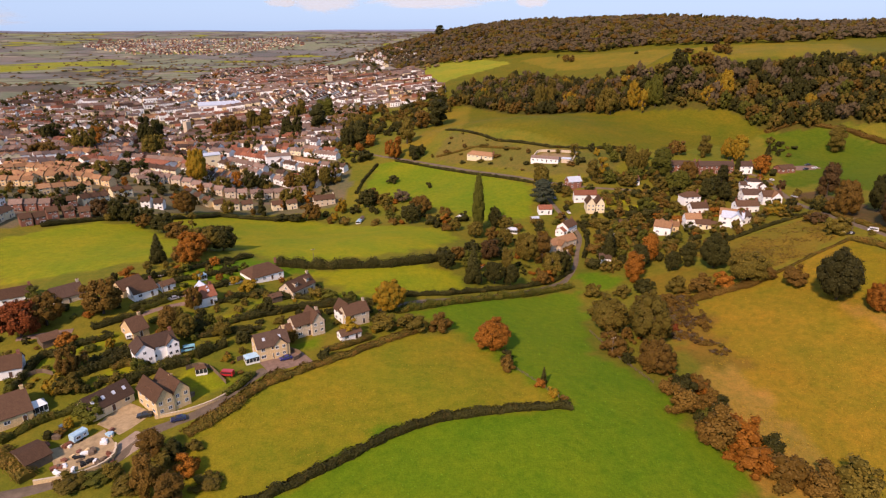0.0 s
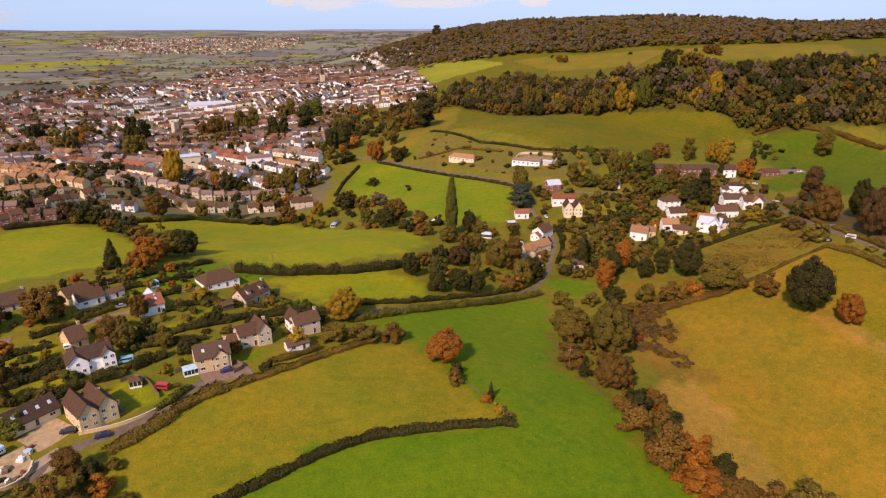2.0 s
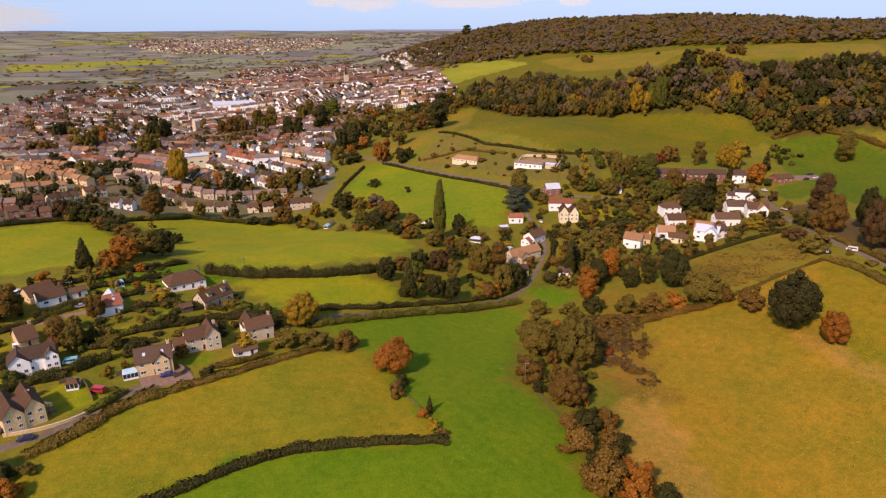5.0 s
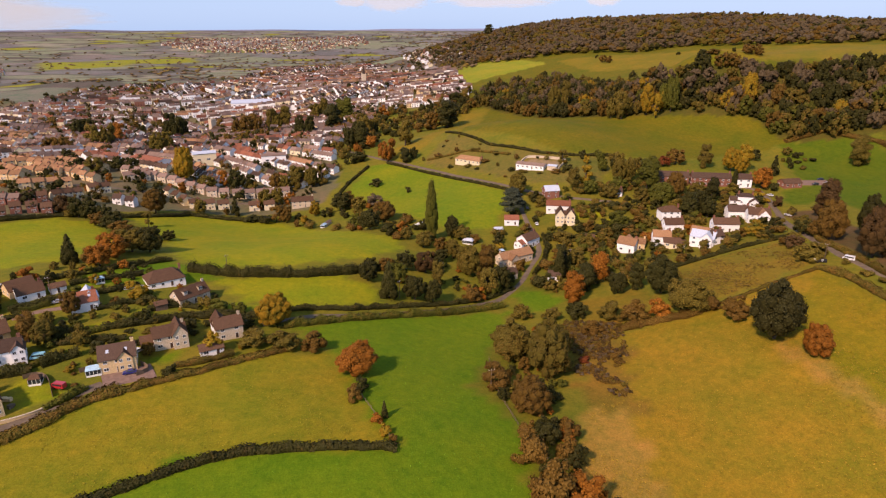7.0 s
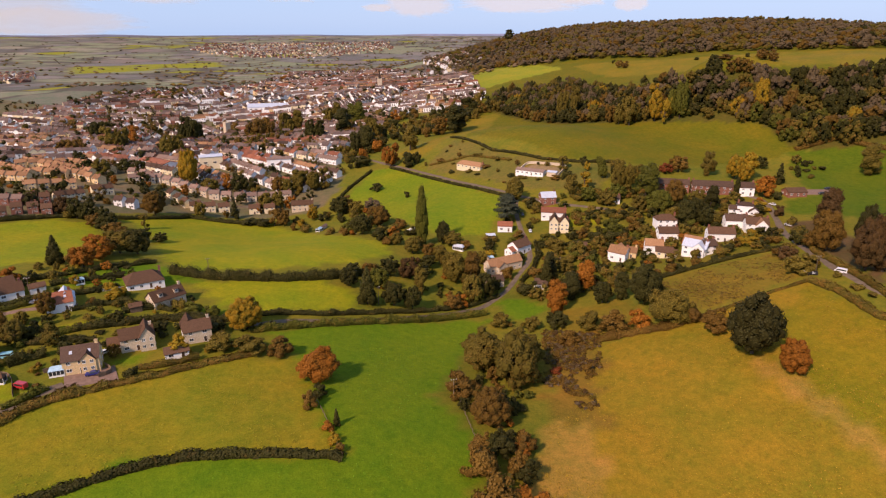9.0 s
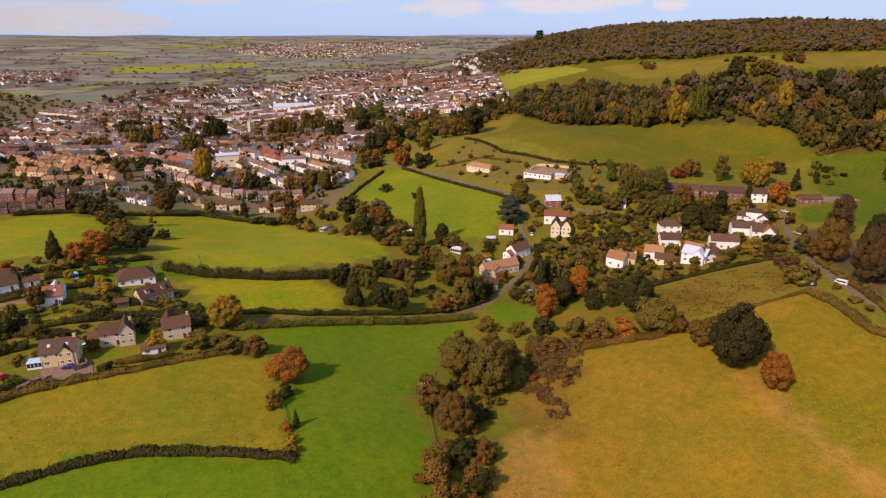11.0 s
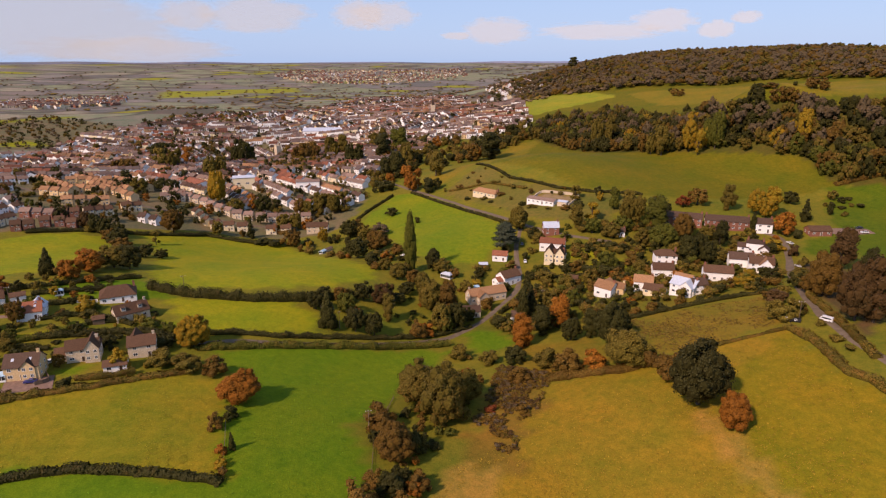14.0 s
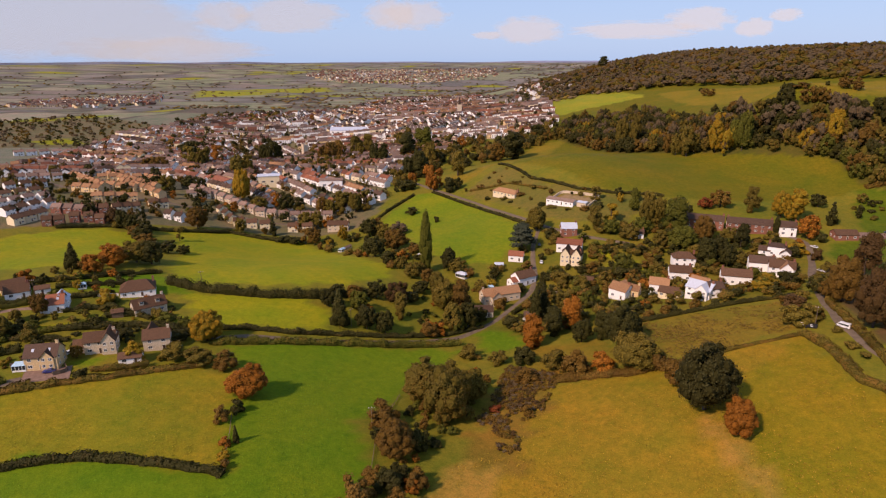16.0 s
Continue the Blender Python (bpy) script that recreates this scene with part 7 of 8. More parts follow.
wood('garden trees between the estate houses', ('dark', 'olive', 'green', 'brown', 'rust'), (0.30, 0.30, 0.18, 0.16, 0.06), 6.0, 8.0, 57, places=clear_of([(-462.8, 498.9), (-441.1, 518.1), (-290.2, 462.9), (-222.1, 473), (-149.3, 489.7), (-106.5, 490.9), (-138.1, 461.4), (-179.5, 416.4), (-212.1, 378), (-259, 329.1)], 13.0, 57), shapes=MID, broad=1.1)


def tufts(name, label, colour, poly, number, size, seed, clumped=0.0):
    """Countless tussocks of coarse grass or weeds on a field."""
    m, nodes, links, b = shader(name, 0.9, 0.1)
    island = nodes.new("ShaderNodeNewGeometry").outputs["Random Per Island"]
    links.new(ramp(nodes, links, island, (0.0, tuple(0.6 * c for c in colour)), (1.0, tuple(1.35 * c for c in colour))), b.inputs["Base Color"])
    r = np.random.default_rng(seed)
    p = np.array(poly)
    x, y = r.uniform(p[:, 0].min(), p[:, 0].max(), number * 4), r.uniform(p[:, 1].min(), p[:, 1].max(), number * 4)
    keep = inside(x, y, poly) & (r.uniform(-1, 1, len(x)) < clumped + wobble(x, y, 14) + 0.6 * wobble(y, x, 5))
    x, y = x[keep][:number], y[keep][:number]
    z = height(x, y) + 0.22
    n = len(x)
    s = size * r.uniform(0.4, 1.3, n)
    v = []
    for k in range(2):
        g = r.uniform(0, 6.28, n)
        u = np.stack([np.cos(g), np.sin(g), r.normal(size=n) * 0.3], 1) * s[:, None]
        w = np.stack([-np.sin(g), np.cos(g), r.normal(size=n) * 0.3], 1) * s[:, None] * 0.55
        c = np.stack([x + r.normal(size=n) * 0.2, y + r.normal(size=n) * 0.2, z], 1)
        v.append(np.stack([c - u, c - w, c + u, c + w], 1))
    v = np.stack(v, 1).reshape(-1, 3)
    return tagged(new(name, mesh_of(name, v, np.arange(len(v)).reshape(-1, 4), [m])), label, "grass", kind="stuff")


tufts('tussock_grass', 'coarse yellow-green tussocks on the pasture', (0.25, 0.20, 0.012), [(-69.2, 134.1), (-66.3, 143), (-41.5, 168.1), (-13.2, 191.7), (12.4, 195.4), (24, 174.2), (39, 146.7), (14.7, 141.5), (-8.4, 138.6), (-38.1, 118.3), (-54.4, 109.4)], 3600, 0.22, 61, clumped=-0.45)
tufts('dry_tussock_grass', 'dry straw-coloured tussocks on the hill pasture', (0.29, 0.18, 0.015), [(123.1, 234.9), (140.9, 239.4), (166.8, 244.8), (213.1, 261.6), (221.8, 224.5), (222.2, 198.1), (189.2, 139.2), (94.7, 126.1), (99.9, 177.6), (113.1, 192.1)], 9000, 0.24, 62, clumped=0.1)
tufts('meadow_grass', 'lush green grass tufts on the low meadow', (0.11, 0.20, 0.006), [(2.9, 217.7), (75.5, 265.5), (62.1, 186.9), (79.3, 155), (79.1, 140.7), (94, 119.5), (-3.9, 76.8), (-37.5, 117.4), (-7.3, 136.3), (33.7, 141.8), (42.8, 143.8), (24, 174.2)], 2500, 0.22, 64, clumped=-0.2)
BRACKEN_BED = [(103.4, 256.0), (126.4, 246.9), (123.2, 215.7), (118.1, 192.3), (120.6, 180.8), (108.9, 175.8), (103.7, 185.0), (99.0, 195.9), (102.2, 218.6)]
bed = scatter(BRACKEN_BED, 1.5, 66)[0]
bed = bed[wobble(bed[:, 0], bed[:, 1], 6) + 0.7 * wobble(bed[:, 1], bed[:, 0], 3) > -0.45 + 0.030 * (222 - bed[:, 1])]
wood('rust-brown bracken and dock on rough ground', ('russet', 'brown', 'umber', 'olive'), (0.26, 0.48, 0.16, 0.10), 1.3, 1.5, 67, places=bed, shapes=FARLOW, broad=1.9)
tufts('rough_grass', 'brown rank grass in the rough paddock', (0.15, 0.095, 0.016), [(148, 294.5), (164.4, 296.5), (220.5, 306.1), (217.2, 273.1), (189.8, 256.7), (167.2, 253.6), (155.2, 270.3)], 2600, 0.45, 68, clumped=-0.3)


# ---- town ----
PATTERNS = {}
COLOURS = {"white": "white rendered", "cream": "cream rendered", "stone": "honey-stone", "grey_stone": "grey stone", "brick": "red-brick"}
TILES = {"roof_brown": "brown tiled", "roof_dark": "dark slate", "roof_red": "red tiled", "roof_town": "faded brown", "roof_tan": "weathered tan", "roof_pale": "pale sheet"}


def town_house(x, y, turn, L, W, walls, roof, group, where="in the town"):
    """A house of the town; houses of one pattern share their meshes."""
    key = (round(L), round(W), walls, roof)
    m = pose(x, y, ground_z(x, y) + 0.1, 0, 0, turn)
    if key in PATTERNS:
        return copy_thing(PATTERNS[key], m)
    root = new("house")
    root.matrix_basis = m
    e, rise = 4.5, 0.34 * W
    part_of("wall", Shape().gable(L, W, -3, e, e + rise - 0.02).mesh("wall", walls), root)
    part_of("roof", Shape().roof(L, W, e, e + rise, 0.3).mesh("roof", roof), root)
    chimney(root, L * 0.3, 0, e + rise, 1.1, pots=0)
    for a in (-L / 4, L / 4):
        window(root, 1.4, 1.2, pose(a, -W / 2, 3.3))
    window(root, 1.4, 1.2, pose(L / 4, -W / 2, 0.9))
    door(root, pose(0, -W / 2, 0))
    tagged(root, f"{COLOURS[walls]} house with a {TILES[roof]} roof {where}", "house", group)
    PATTERNS[key] = root
    return root


town_rng = np.random.default_rng(21)
WALLS, ROOFS = ["white", "cream", "stone", "grey_stone", "brick"], ["roof_town", "roof_tan", "roof_red", "roof_dark"]
taken = []


def row_of_houses(x0, y0, x1, y1, pitch, walls, roof, deep=7.6):
    """A terrace or a street side of like houses between two ends."""
    n = max(1, int(math.hypot(x1 - x0, y1 - y0) / pitch))
    turn = math.degrees(math.atan2(y1 - y0, x1 - x0))
    for k in range(n):
        f = (k + 0.5) / n
        x, y = x0 + (x1 - x0) * f, y0 + (y1 - y0) * f
        shift = 0.7 * ((k % 3) - 1) + town_rng.normal() * 0.2
        x, y = x - math.sin(radians(turn)) * shift, y + math.cos(radians(turn)) * shift
        town_house(x, y, turn + (0 if math.cos(radians(turn)) > 0 else 180), pitch - (0.05 if pitch < 9 else 1.5), deep - 0.6, walls, roof, "houses of the estate", "in an estate row")
        taken.append((x, y))


row_of_houses(-229, 491, -152, 470.5, 8, 'grey_stone', 'roof_town')
row_of_houses(-152, 470.5, -135, 474.5, 8, 'grey_stone', 'roof_town')
row_of_houses(-134, 476, -91, 492, 8, 'grey_stone', 'roof_town')
row_of_houses(-176, 455, -152, 437, 8, 'cream', 'roof_brown')
row_of_houses(-152, 436, -125, 449, 8, 'cream', 'roof_brown')
row_of_houses(-114, 453, -93, 461, 8, 'cream', 'roof_brown')
row_of_houses(-191, 408, -175, 409, 6, 'white', 'roof_dark')
row_of_houses(-216, 419, -206, 430, 7, 'cream', 'roof_brown')
row_of_houses(-218, 466, -200, 480, 8, 'grey_stone', 'roof_town')
row_of_houses(-357, 486, -279, 443, 8, 'stone', 'roof_tan')
row_of_houses(-258, 406, -233, 428, 8, 'stone', 'roof_tan')
row_of_houses(-291, 475.5, -226, 448, 8, 'stone', 'roof_tan')
row_of_houses(-335, 506, -248, 470, 8, 'stone', 'roof_tan')
row_of_houses(-297, 429, -272, 431, 8, 'stone', 'roof_tan')
row_of_houses(-285, 452, -258, 455, 8, 'stone', 'roof_tan')
row_of_houses(-328, 484, -300, 511, 9, 'stone', 'roof_tan')
row_of_houses(-300, 515, -243, 490, 8, 'stone', 'roof_tan')
row_of_houses(-251, 365, -230, 371, 7, 'brick', 'roof_town')
row_of_houses(-233, 377, -221, 385, 6, 'brick', 'roof_brown')
row_of_houses(-222, 388, -211, 405, 6, 'cream', 'roof_brown')
row_of_houses(-225, 352, -211, 362, 6, 'brick', 'roof_brown')
row_of_houses(-230, 335, -219, 344, 6, 'brick', 'roof_brown')
row_of_houses(-210, 358, -201, 363, 6, 'brick', 'roof_brown')
row_of_houses(-246, 325, -244, 352, 9, 'cream', 'roof_brown')
row_of_houses(-268, 337, -265, 378, 9, 'white', 'roof_brown')
row_of_houses(-291, 350, -284, 392, 9, 'white', 'roof_town')
row_of_houses(-341, 399, -327, 432, 10, 'white', 'roof_brown')
row_of_houses(-312, 371, -302, 402, 10, 'cream', 'roof_brown')
row_of_houses(-375, 440, -352, 470, 9, 'white', 'roof_town')
row_of_houses(-501, 603, -463, 717, 12, 'white', 'roof_tan')
row_of_houses(-556, 592, -512, 658, 12, 'white', 'roof_town')
row_of_houses(-389, 553, -367, 594, 9, 'stone', 'roof_tan')


def streets(poly, seed, block=115.0):
    """Places and turns of houses along the streets of a town: each quarter has its own direction, with terraces and single houses."""
    quarters, r = scatter(poly, block, seed)
    out = []
    for k, (cx, cy) in enumerate(quarters):
        turn = 55 * float(wobble(cx, cy, 260)) + r.normal() * 14 + (90 if r.random() < 0.22 else 0)
        c, sn = math.cos(radians(turn)), math.sin(radians(turn))
        v, row = -block, 0
        while v < block:
            u = -block + r.uniform(0, 8)
            while u < block:
                n, long = (int(r.integers(3, 8)), 6.6) if r.random() < 0.45 else (2, 7.4) if r.random() < 0.5 else (1, r.uniform(8, 12))
                roof, walls, tall = r.random(), r.random(), r.choice((4.6, 4.9, 5.2, 5.6, 7.2), p=(0.3, 0.3, 0.2, 0.12, 0.08))
                for j in range(n):
                    out.append((cx + (u + long / 2) * c - v * sn, cy + (u + long / 2) * sn + v * c, turn, long + 0.03, roof, walls if r.random() < 0.75 else r.random(), tall, k))
                    u += long
                u += r.uniform(2.5, 6.0) + (9 if r.random() < 0.12 else 0)
            v += (12.5, 24.0)[row % 2] + r.uniform(-1, 3)
            row += 1
    h = np.array(out)
    h = h[inside(h[:, 0], h[:, 1], poly)]
    keep = np.empty(len(h), bool)
    for a in range(0, len(h), 3000):
        d = np.hypot(h[a:a + 3000, None, 0] - quarters[None, :, 0], h[a:a + 3000, None, 1] - quarters[None, :, 1])
        keep[a:a + 3000] = d.argmin(1) == h[a:a + 3000, 7]
    return h[keep], r


def town(poly, seed, near=0, gap=9.0, block=115.0, thin=0.0, shares=(0.66, 0.16, 0.07, 0.05, 0.06), label="crowded roofs and walls of the distant town"):
    """A town of streets: the nearest houses as single things, the rest joined. Returns places in the gardens."""
    h, r = streets(poly, seed, block)
    if taken:
        t = np.array(taken)
        h = h[np.hypot(h[:, None, 0] - t[None, :, 0], h[:, None, 1] - t[None, :, 1]).min(1) > gap]
    h = h[r.random(len(h)) > thin]
    h = h[np.argsort(np.hypot(h[:, 0] - 70, h[:, 1]))]
    verts, faces, index, n, gardens = [], [], [], 0, []
    names = WALLS + ROOFS + ["glass"]
    z = height(h[:, 0], h[:, 1])
    for k, (x, y, turn, L, roof, walls, e, q) in enumerate(h):
        wl = WALLS[min(4, int(np.searchsorted(np.cumsum(shares), walls)))]
        rf = ROOFS[min(3, int(np.searchsorted((0.58, 0.68, 0.82), roof)))]
        c, sn = math.cos(radians(turn)), math.sin(radians(turn))
        side = 1 if r.random() < 0.5 else -1
        if r.random() < 0.8:
            d, a = side * r.uniform(7.5, 12), r.uniform(-3, 3)
            gardens.append((x - d * sn + a * c, y + d * c + a * sn))
        if k < near:
            town_house(x, y, turn if c > 0 else turn + 180, round(L), 7.0, wl, rf, "houses of the town")
            continue
        W = 7.0 + 0.8 * (int(q) % 3)
        cross = r.random() < 0.10
        rise = W * r.uniform(0.30, 0.40)
        s = Shape().gable(L, W, -4, e, e + rise - 0.02)
        if r.random() < 0.3:
            s.box(-L / 2 + 0.6, side * (W / 2 + 1.5) - 1.7, -3, L / 2 - 1.6, side * (W / 2 + 1.5) + 1.5, 2.7)
        a = len(s.f)
        s.roof(L, W, e, e + rise, 0.22)
        b = len(s.f)
        for sy in (-1, 1):
            for dx in (-L / 4, L / 4):
                yy = sy * (W / 2 + 0.05)
                s.add([(dx - 0.65, yy, 2.9), (dx + 0.65, yy, 2.9), (dx + 0.65, yy, 4.1), (dx - 0.65, yy, 4.1)], [(0, 1, 2, 3)])
                s.add([(dx - 0.75, yy, 0.5), (dx + 0.75, yy, 0.5), (dx + 0.75, yy, 2.0), (dx - 0.75, yy, 2.0)], [(0, 1, 2, 3)])
        g = len(s.f)
        if r.random() < 0.6:
            s.box(L * 0.34, -0.4, e + rise - 0.6, L * 0.34 + 0.9, 0.4, e + rise + 1.3)
        if cross:
            c, sn = -sn, c
        v = np.array(s.v)
        verts.append(np.c_[v[:, 0] * c - v[:, 1] * sn + x, v[:, 0] * sn + v[:, 1] * c + y, v[:, 2] + z[k]])
        faces += [[w + n for w in f] for f in s.f]
        index += [WALLS.index(wl)] * a + [5 + ROOFS.index(rf)] * (b - a) + [9] * (g - b) + [4] * (len(s.f) - g)
        n += len(v)
    if verts:
        me = mesh_of("distant_houses", np.concatenate(verts), faces, [MAT[k] for k in names], index)
        tagged(new("distant_houses", me), label, "town", kind="stuff")
    return np.array(gardens)


TOWN_AREA = [(-607.3, 825.8), (-604.8, 1029.2), (-529.6, 1153.9), (-420.8, 1207.2), (-476.8, 1745.2), (-241.9, 1594.2), (-29.4, 1391.7), (54.7, 910), (-3.8, 843.7), (-58.5, 852.6), (-73.5, 729.1), (-83.4, 617.1), (-54, 514.7), (-59.6, 460.9), (-96.6, 443.5), (-148.7, 424.8), (-172.5, 393.6), (-195.7, 363.9), (-223.7, 342.5), (-250.8, 309.7), (-424, 426.2)]
STREETS = TOWN_AREA[:13] + [(-90, 507), (-150, 488), (-232, 508), (-300, 532), (-352, 508), (-385, 455), (-424, 426.2)]
gardens = town(STREETS, 31, near=110)
wood('garden and street trees among the town houses', ('dark', 'olive', 'umber', 'green', 'rust'), (0.42, 0.24, 0.20, 0.09, 0.05), 5.2, 9.0, 33, places=gardens, shapes=GARDEN_TREES, broad=1.1)
wood('large dark trees among the town houses', ('dark', 'deep', 'olive', 'brown', 'rust'), (0.4, 0.25, 0.17, 0.12, 0.06), 10.5, 9.0, 38, places=scatter(TOWN_AREA, 27.0, 48)[0], shapes=FARLOW)
SCRUB = [(-516.5, 455.9), (-630.2, 638.1), (-569.2, 684), (-483.3, 740.8), (-488.9, 782.4), (-613.3, 925.8), (-875.7, 1023.3), (-922.5, 883.2), (-921.4, 739.5)]
wood('scrubby thickets beside the town', ('umber', 'dark', 'brown', 'olive'), (0.3, 0.4, 0.15, 0.15), 6.5, 8.0, 34, places=scatter(SCRUB, 19.0, 42)[0], broad=1.5, shapes=FARLOW)
wood('hedgerow trees and copses of the far plain', ('umber', 'olive', 'dark'), (0.6, 0.2, 0.2), 5.5, 9.0, 35, places=hedgerow, shapes=TINY, broad=2.6)
town([(-1266.8, 1170.2), (-1416.6, 1394.7), (-1378.7, 1638.5), (-1202.8, 1651.2), (-978.9, 1355.5), (-1025.3, 1190.1)], 36, thin=0.45, shares=(0.2, 0.16, 0.18, 0.26, 0.2), label='pale houses of a far village')
# mostly grey stone and brick walls, so that the colour mutes them like haze
town([(-1492.1, 3077.7), (-1561.5, 3484), (-998.9, 3657.4), (-636.9, 3874.9), (-500.1, 3342.7), (-720, 2756.4), (-1058.6, 2668.2)], 37, thin=0.80, shares=(0.07, 0.06, 0.10, 0.42, 0.35), label='scattered houses of a far hillside suburb')
wood('belt of autumn trees at the edge of the town', ('dark', 'olive', 'brown', 'rust'), (0.40, 0.32, 0.2, 0.08), 13.0, 9.0, 71, places=scatter([(-78.6, 585.5), (-117.8, 729.6), (-129.6, 855.2), (-70.3, 878.2), (-9.8, 828), (46.5, 914.6), (71.2, 841.6), (28.2, 701.9), (-5.1, 660.4), (-35.8, 662.4), (-40.7, 561.1), (-55.2, 554.6)], 16.0, 72)[0], shapes=MID)
wood('dark churchyard trees in the town', ('dark', 'olive', 'brown'), (0.6, 0.25, 0.15), 13.0, 9.0, 73, places=scatter([(-272.7, 739.9), (-320, 904.2), (-254.7, 889.8), (-137.7, 739.6), (-113.9, 653.7), (-160.7, 627.9), (-189, 594.5)], 17.0, 74)[0], shapes=MID)
wood('dark spinney beside the town', ('dark', 'olive', 'brown'), (0.5, 0.3, 0.2), 11.0, 9.0, 75, places=scatter([(-500.3, 917.7), (-435.6, 911), (-375.7, 842.4), (-385.3, 786.1), (-463, 801), (-498.8, 763.6), (-537.8, 842.6)], 13.0, 76)[0], shapes=FARLOW)
wood('dark trees behind the town', ('dark', 'olive', 'brown'), (0.5, 0.3, 0.2), 12.0, 9.0, 77, places=scatter([(-632.9, 982.5), (-591.3, 1073.7), (-491, 1141.3), (-453.6, 1062.2), (-538.3, 982.9), (-584.5, 924.6)], 18.0, 78)[0], shapes=FARLOW)
town([(-290.9, 2605.6), (-35.4, 1666.6), (53.9, 1472.9), (-21.3, 1453.3), (-98.8, 1460.4)], 39, thin=0.6, label='pale houses on the slope below the ridge')
wood('trees round the houses below the ridge', ('umber', 'dark', 'olive'), (0.5, 0.25, 0.25), 11.0, 9.0, 79, places=scatter([(-290.9, 2605.6), (-35.4, 1666.6), (53.9, 1472.9), (-21.3, 1453.3), (-98.8, 1460.4)], 20.0, 80)[0], shapes=FARLOW)


# ---- landmarks of the town ----
def church(x, y, turn, tower=20.0, length=22.0, spire=0.0):
    root = new("church")
    root.matrix_basis = pose(x, y, ground_z(x, y), 0, 0, turn)
    part_of("nave", Shape().gable(length, 9, -3, 7, 11).mesh("nave", "grey_stone"), root, pose(length / 2 + 3, 0, 0))
    part_of("roof", Shape().roof(length, 9, 7, 11).mesh("roof", "roof_dark"), root, pose(length / 2 + 3, 0, 0))
    t = part_of("tower", Shape().box(-3.5, -3.5, -3, 3.5, 3.5, tower).mesh("tower", "grey_stone"), root)
    for a in (-1, 1):
        for b in (-1, 1):
            part_of("pinnacle", shared("pinnacle", lambda: Shape().add([(-0.5, -0.5, 0), (0.5, -0.5, 0), (0.5, 0.5, 0), (-0.5, 0.5, 0), (0, 0, 3)], [(0, 1, 4), (1, 2, 4), (2, 3, 4), (3, 0, 4)]).mesh("pinnacle", "grey_stone")), t, pose(3 * a, 3 * b, tower))
    if spire:
        part_of("spire", Shape().add([(-2.6, -2.6, tower), (2.6, -2.6, tower), (2.6, 2.6, tower), (-2.6, 2.6, tower), (0, 0, tower + spire)], [(0, 1, 4), (1, 2, 4), (2, 3, 4), (3, 0, 4)]).mesh("spire", "roof_dark"), t)
    for k in range(3):
        window(root, 1.6, 3.2, pose(6 + k * length / 3.4, -4.5, 2))
    return tagged(root, "grey stone church with a square tower", "church")


def big_shed(x, y, turn, L, W, tall, roof, walls, label):
    root = new("hall")
    root.matrix_basis = pose(x, y, ground_z(x, y), 0, 0, turn)
    part_of("wall", Shape().gable(L, W, -3, tall, tall + W * 0.12 - 0.02).mesh("wall", walls), root)
    part_of("roof", Shape().roof(L, W, tall, tall + W * 0.12, 0.5).mesh("roof", roof), root)
    for k in range(int(L / 8)):
        window(root, 3.0, 1.6, pose(-L / 2 + 5 + 8 * k, -W / 2, tall * 0.45))
    return tagged(root, label, "hall")


church(-294, 825, -35)
church(-135, 1096, 20, 18.0, 30.0, 16.0)
big_shed(-295, 986, 18, 62, 34, 7, 'roof_pale', 'white', 'wide hall with a pale blue sheet roof')
big_shed(-127, 565, 20, 22, 12, 9, 'roof_town', 'white', 'tall white building among town houses')
big_shed(-187, 551, 30, 20, 12, 11, 'roof_pale', 'cream', 'tall cream building among town houses')
big_shed(-226, 529, -30, 40, 14, 7, 'roof_red', 'white', 'long white building with a red roof')


# ---- far hills at the horizon: a strip with haze painted in as blue ----
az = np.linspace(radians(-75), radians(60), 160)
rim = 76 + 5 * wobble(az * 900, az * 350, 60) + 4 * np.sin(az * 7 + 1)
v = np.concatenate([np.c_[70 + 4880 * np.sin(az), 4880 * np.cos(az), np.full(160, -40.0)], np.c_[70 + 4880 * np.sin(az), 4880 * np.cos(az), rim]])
far_hills = new("backdrop", mesh_of("backdrop", v, [(k, k + 1, 161 + k, 160 + k) for k in range(159)], [plain("haze_blue_hills", (0.30, 0.31, 0.42), 1.0, 0.0, wear=0.15, scale=0.004)]))
tagged(far_hills, "low hills along the horizon, coloured haze-blue", "hills", kind="structure")


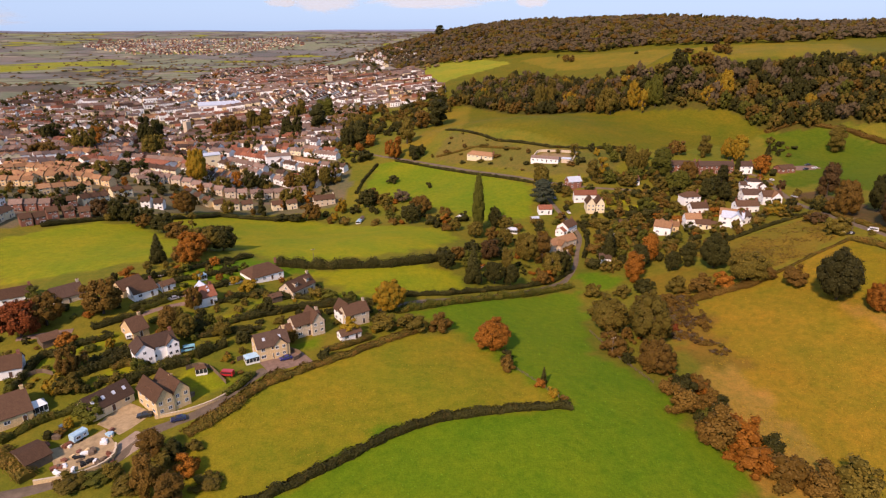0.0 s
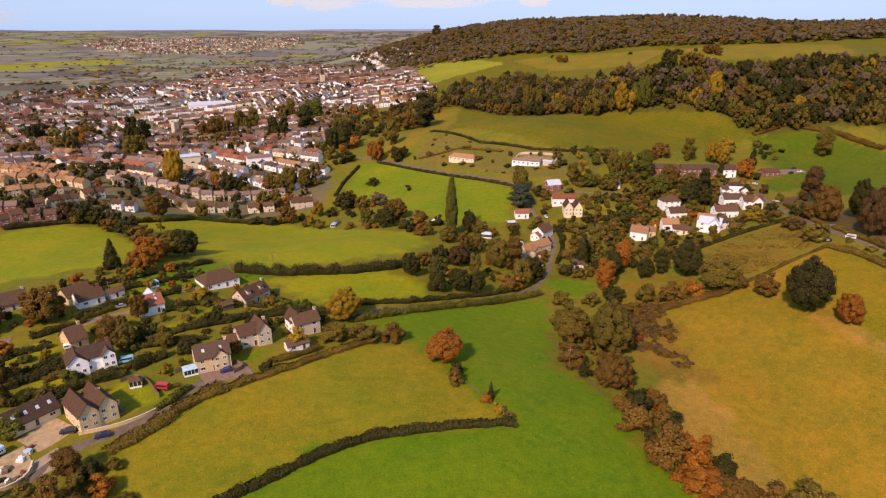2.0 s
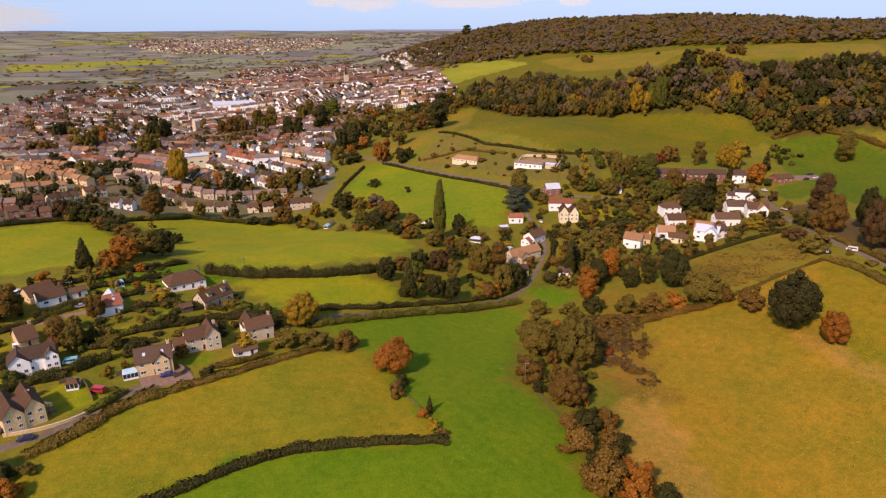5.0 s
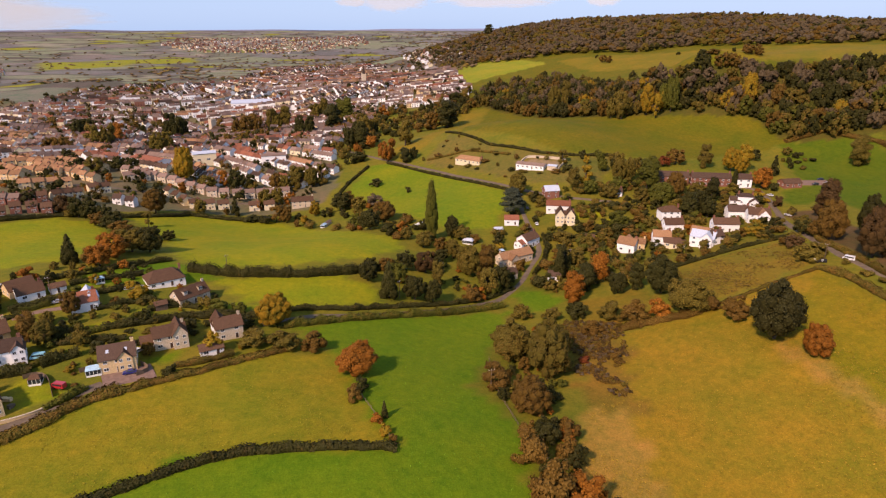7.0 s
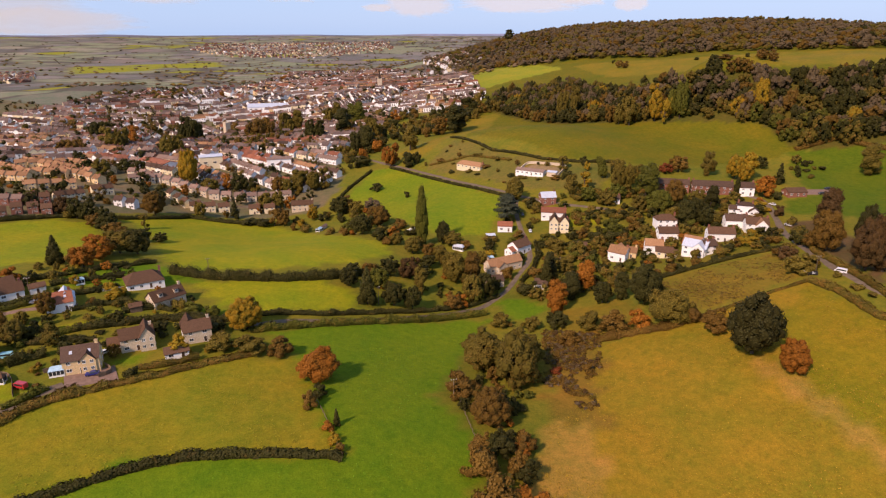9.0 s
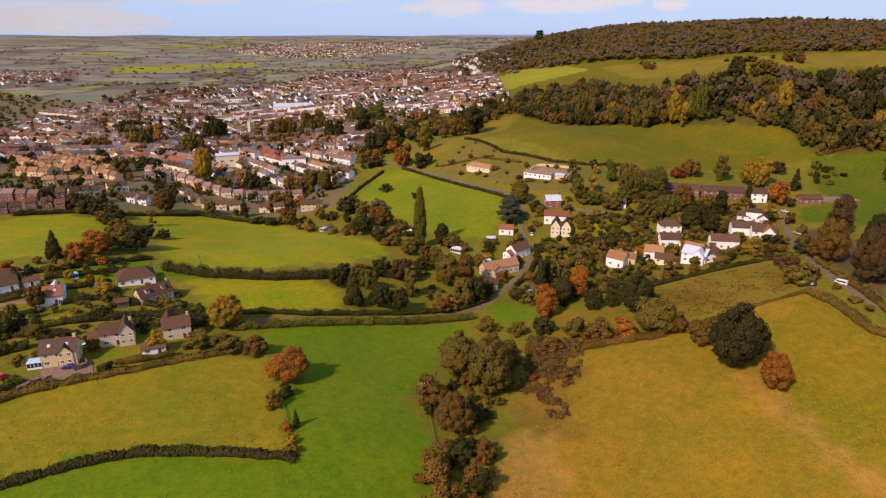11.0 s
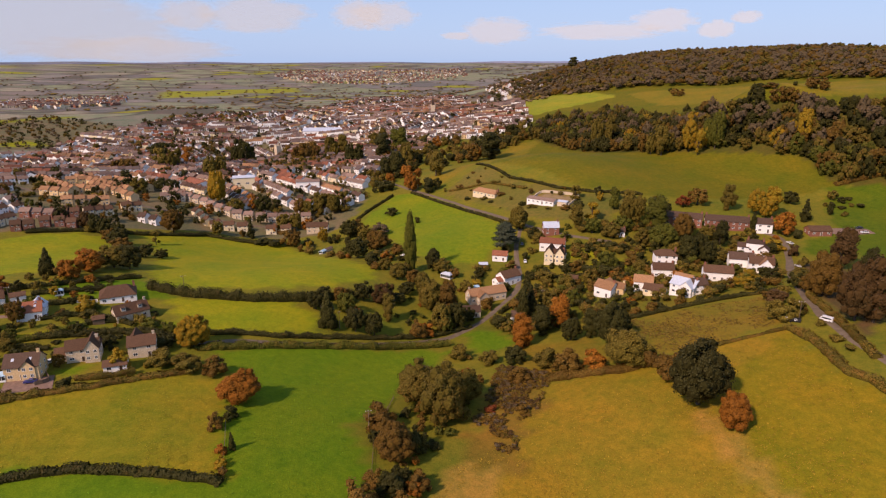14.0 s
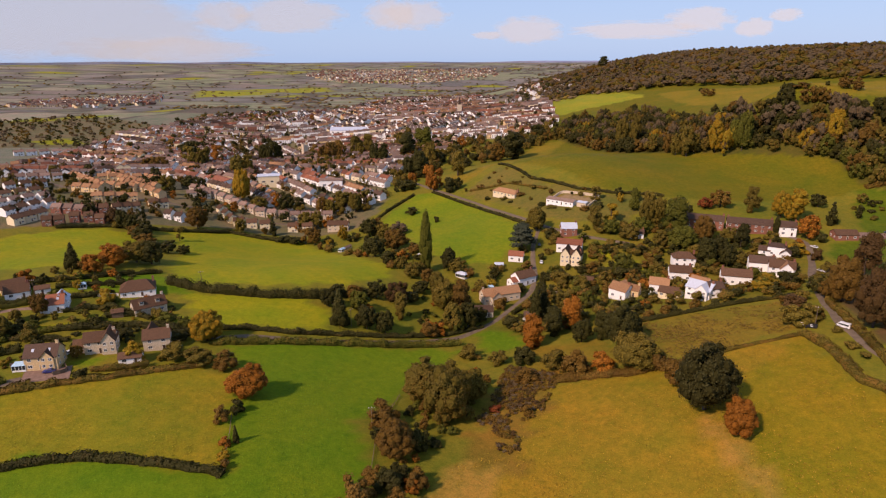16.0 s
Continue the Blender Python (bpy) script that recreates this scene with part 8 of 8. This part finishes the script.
# ---- clouds ----
def cloud(x, y, z, wide, tall, seed):
    """A far cloud bank: a soft-edged sheet, uneven by noise."""
    m, nodes, links, b = shader("cloud", 1.0, 0.0)
    where = nodes.new("ShaderNodeTexCoord").outputs["Object"]
    length = nodes.new("ShaderNodeVectorMath")
    length.operation = "LENGTH"
    links.new(where, length.inputs[0])
    n = node(nodes, "ShaderNodeTexNoise", Scale=2.2, Detail=6.0, Roughness=0.6)
    n.noise_dimensions = "4D"
    n.inputs["W"].default_value = seed * 3.7
    links.new(where, n.inputs["Vector"])
    add = nodes.new("ShaderNodeMath")
    add.operation = "MULTIPLY_ADD"
    links.new(n.outputs["Fac"], add.inputs[0])
    add.inputs[1].default_value = -1.3
    links.new(length.outputs["Value"], add.inputs[2])
    links.new(ramp(nodes, links, add.outputs[0], (0.0, grey(0.5)), (0.36, grey(0.0))), b.inputs["Alpha"])
    b.inputs["Base Color"].default_value = (0.34, 0.32, 0.30, 1)
    # added cream glow stands in for sunlight on the cloud
    b.inputs["Emission Color"].default_value = (1.0, 0.89, 0.70, 1)
    b.inputs["Emission Strength"].default_value = 0.36
    k = 14
    v = [(-1 + 2 * i / k, 0, -1 + 2 * j / k) for j in range(k + 1) for i in range(k + 1)]
    f = [(j * (k + 1) + i, j * (k + 1) + i + 1, (j + 1) * (k + 1) + i + 1, (j + 1) * (k + 1) + i) for j in range(k) for i in range(k)]
    ob = new("cloud", mesh_of("cloud", v, f, [m]))
    ob.matrix_basis = pose(x, y, z, 0, 0, math.degrees(math.atan2(-(x - 70), y))) @ Matrix.Diagonal((wide, 1, tall, 1))
    return tagged(ob, "soft cream cumulus cloud low over the horizon", "cloud", kind="structure")


cloud(-2441, 3823, 370, 206, 99, 1)
cloud(-2087, 4041, 377, 413, 117, 2)
cloud(-1465, 4327, 386, 206, 105, 3)
cloud(-1300, 4385, 382, 263, 99, 4)
cloud(-561, 4563, 278, 263, 99, 5)
cloud(-820, 4515, 250, 112, 29, 6)
cloud(170, 4617, 274, 450, 64, 7)
cloud(566, 4598, 336, 225, 82, 8)
cloud(885, 4557, 276, 120, 64, 9)
cloud(1053, 4526, 346, 97, 41, 10)
cloud(-3135, 3244, 311, 959, 250, 11)
cloud(-2728, 3612, 150, 667, 92, 12)
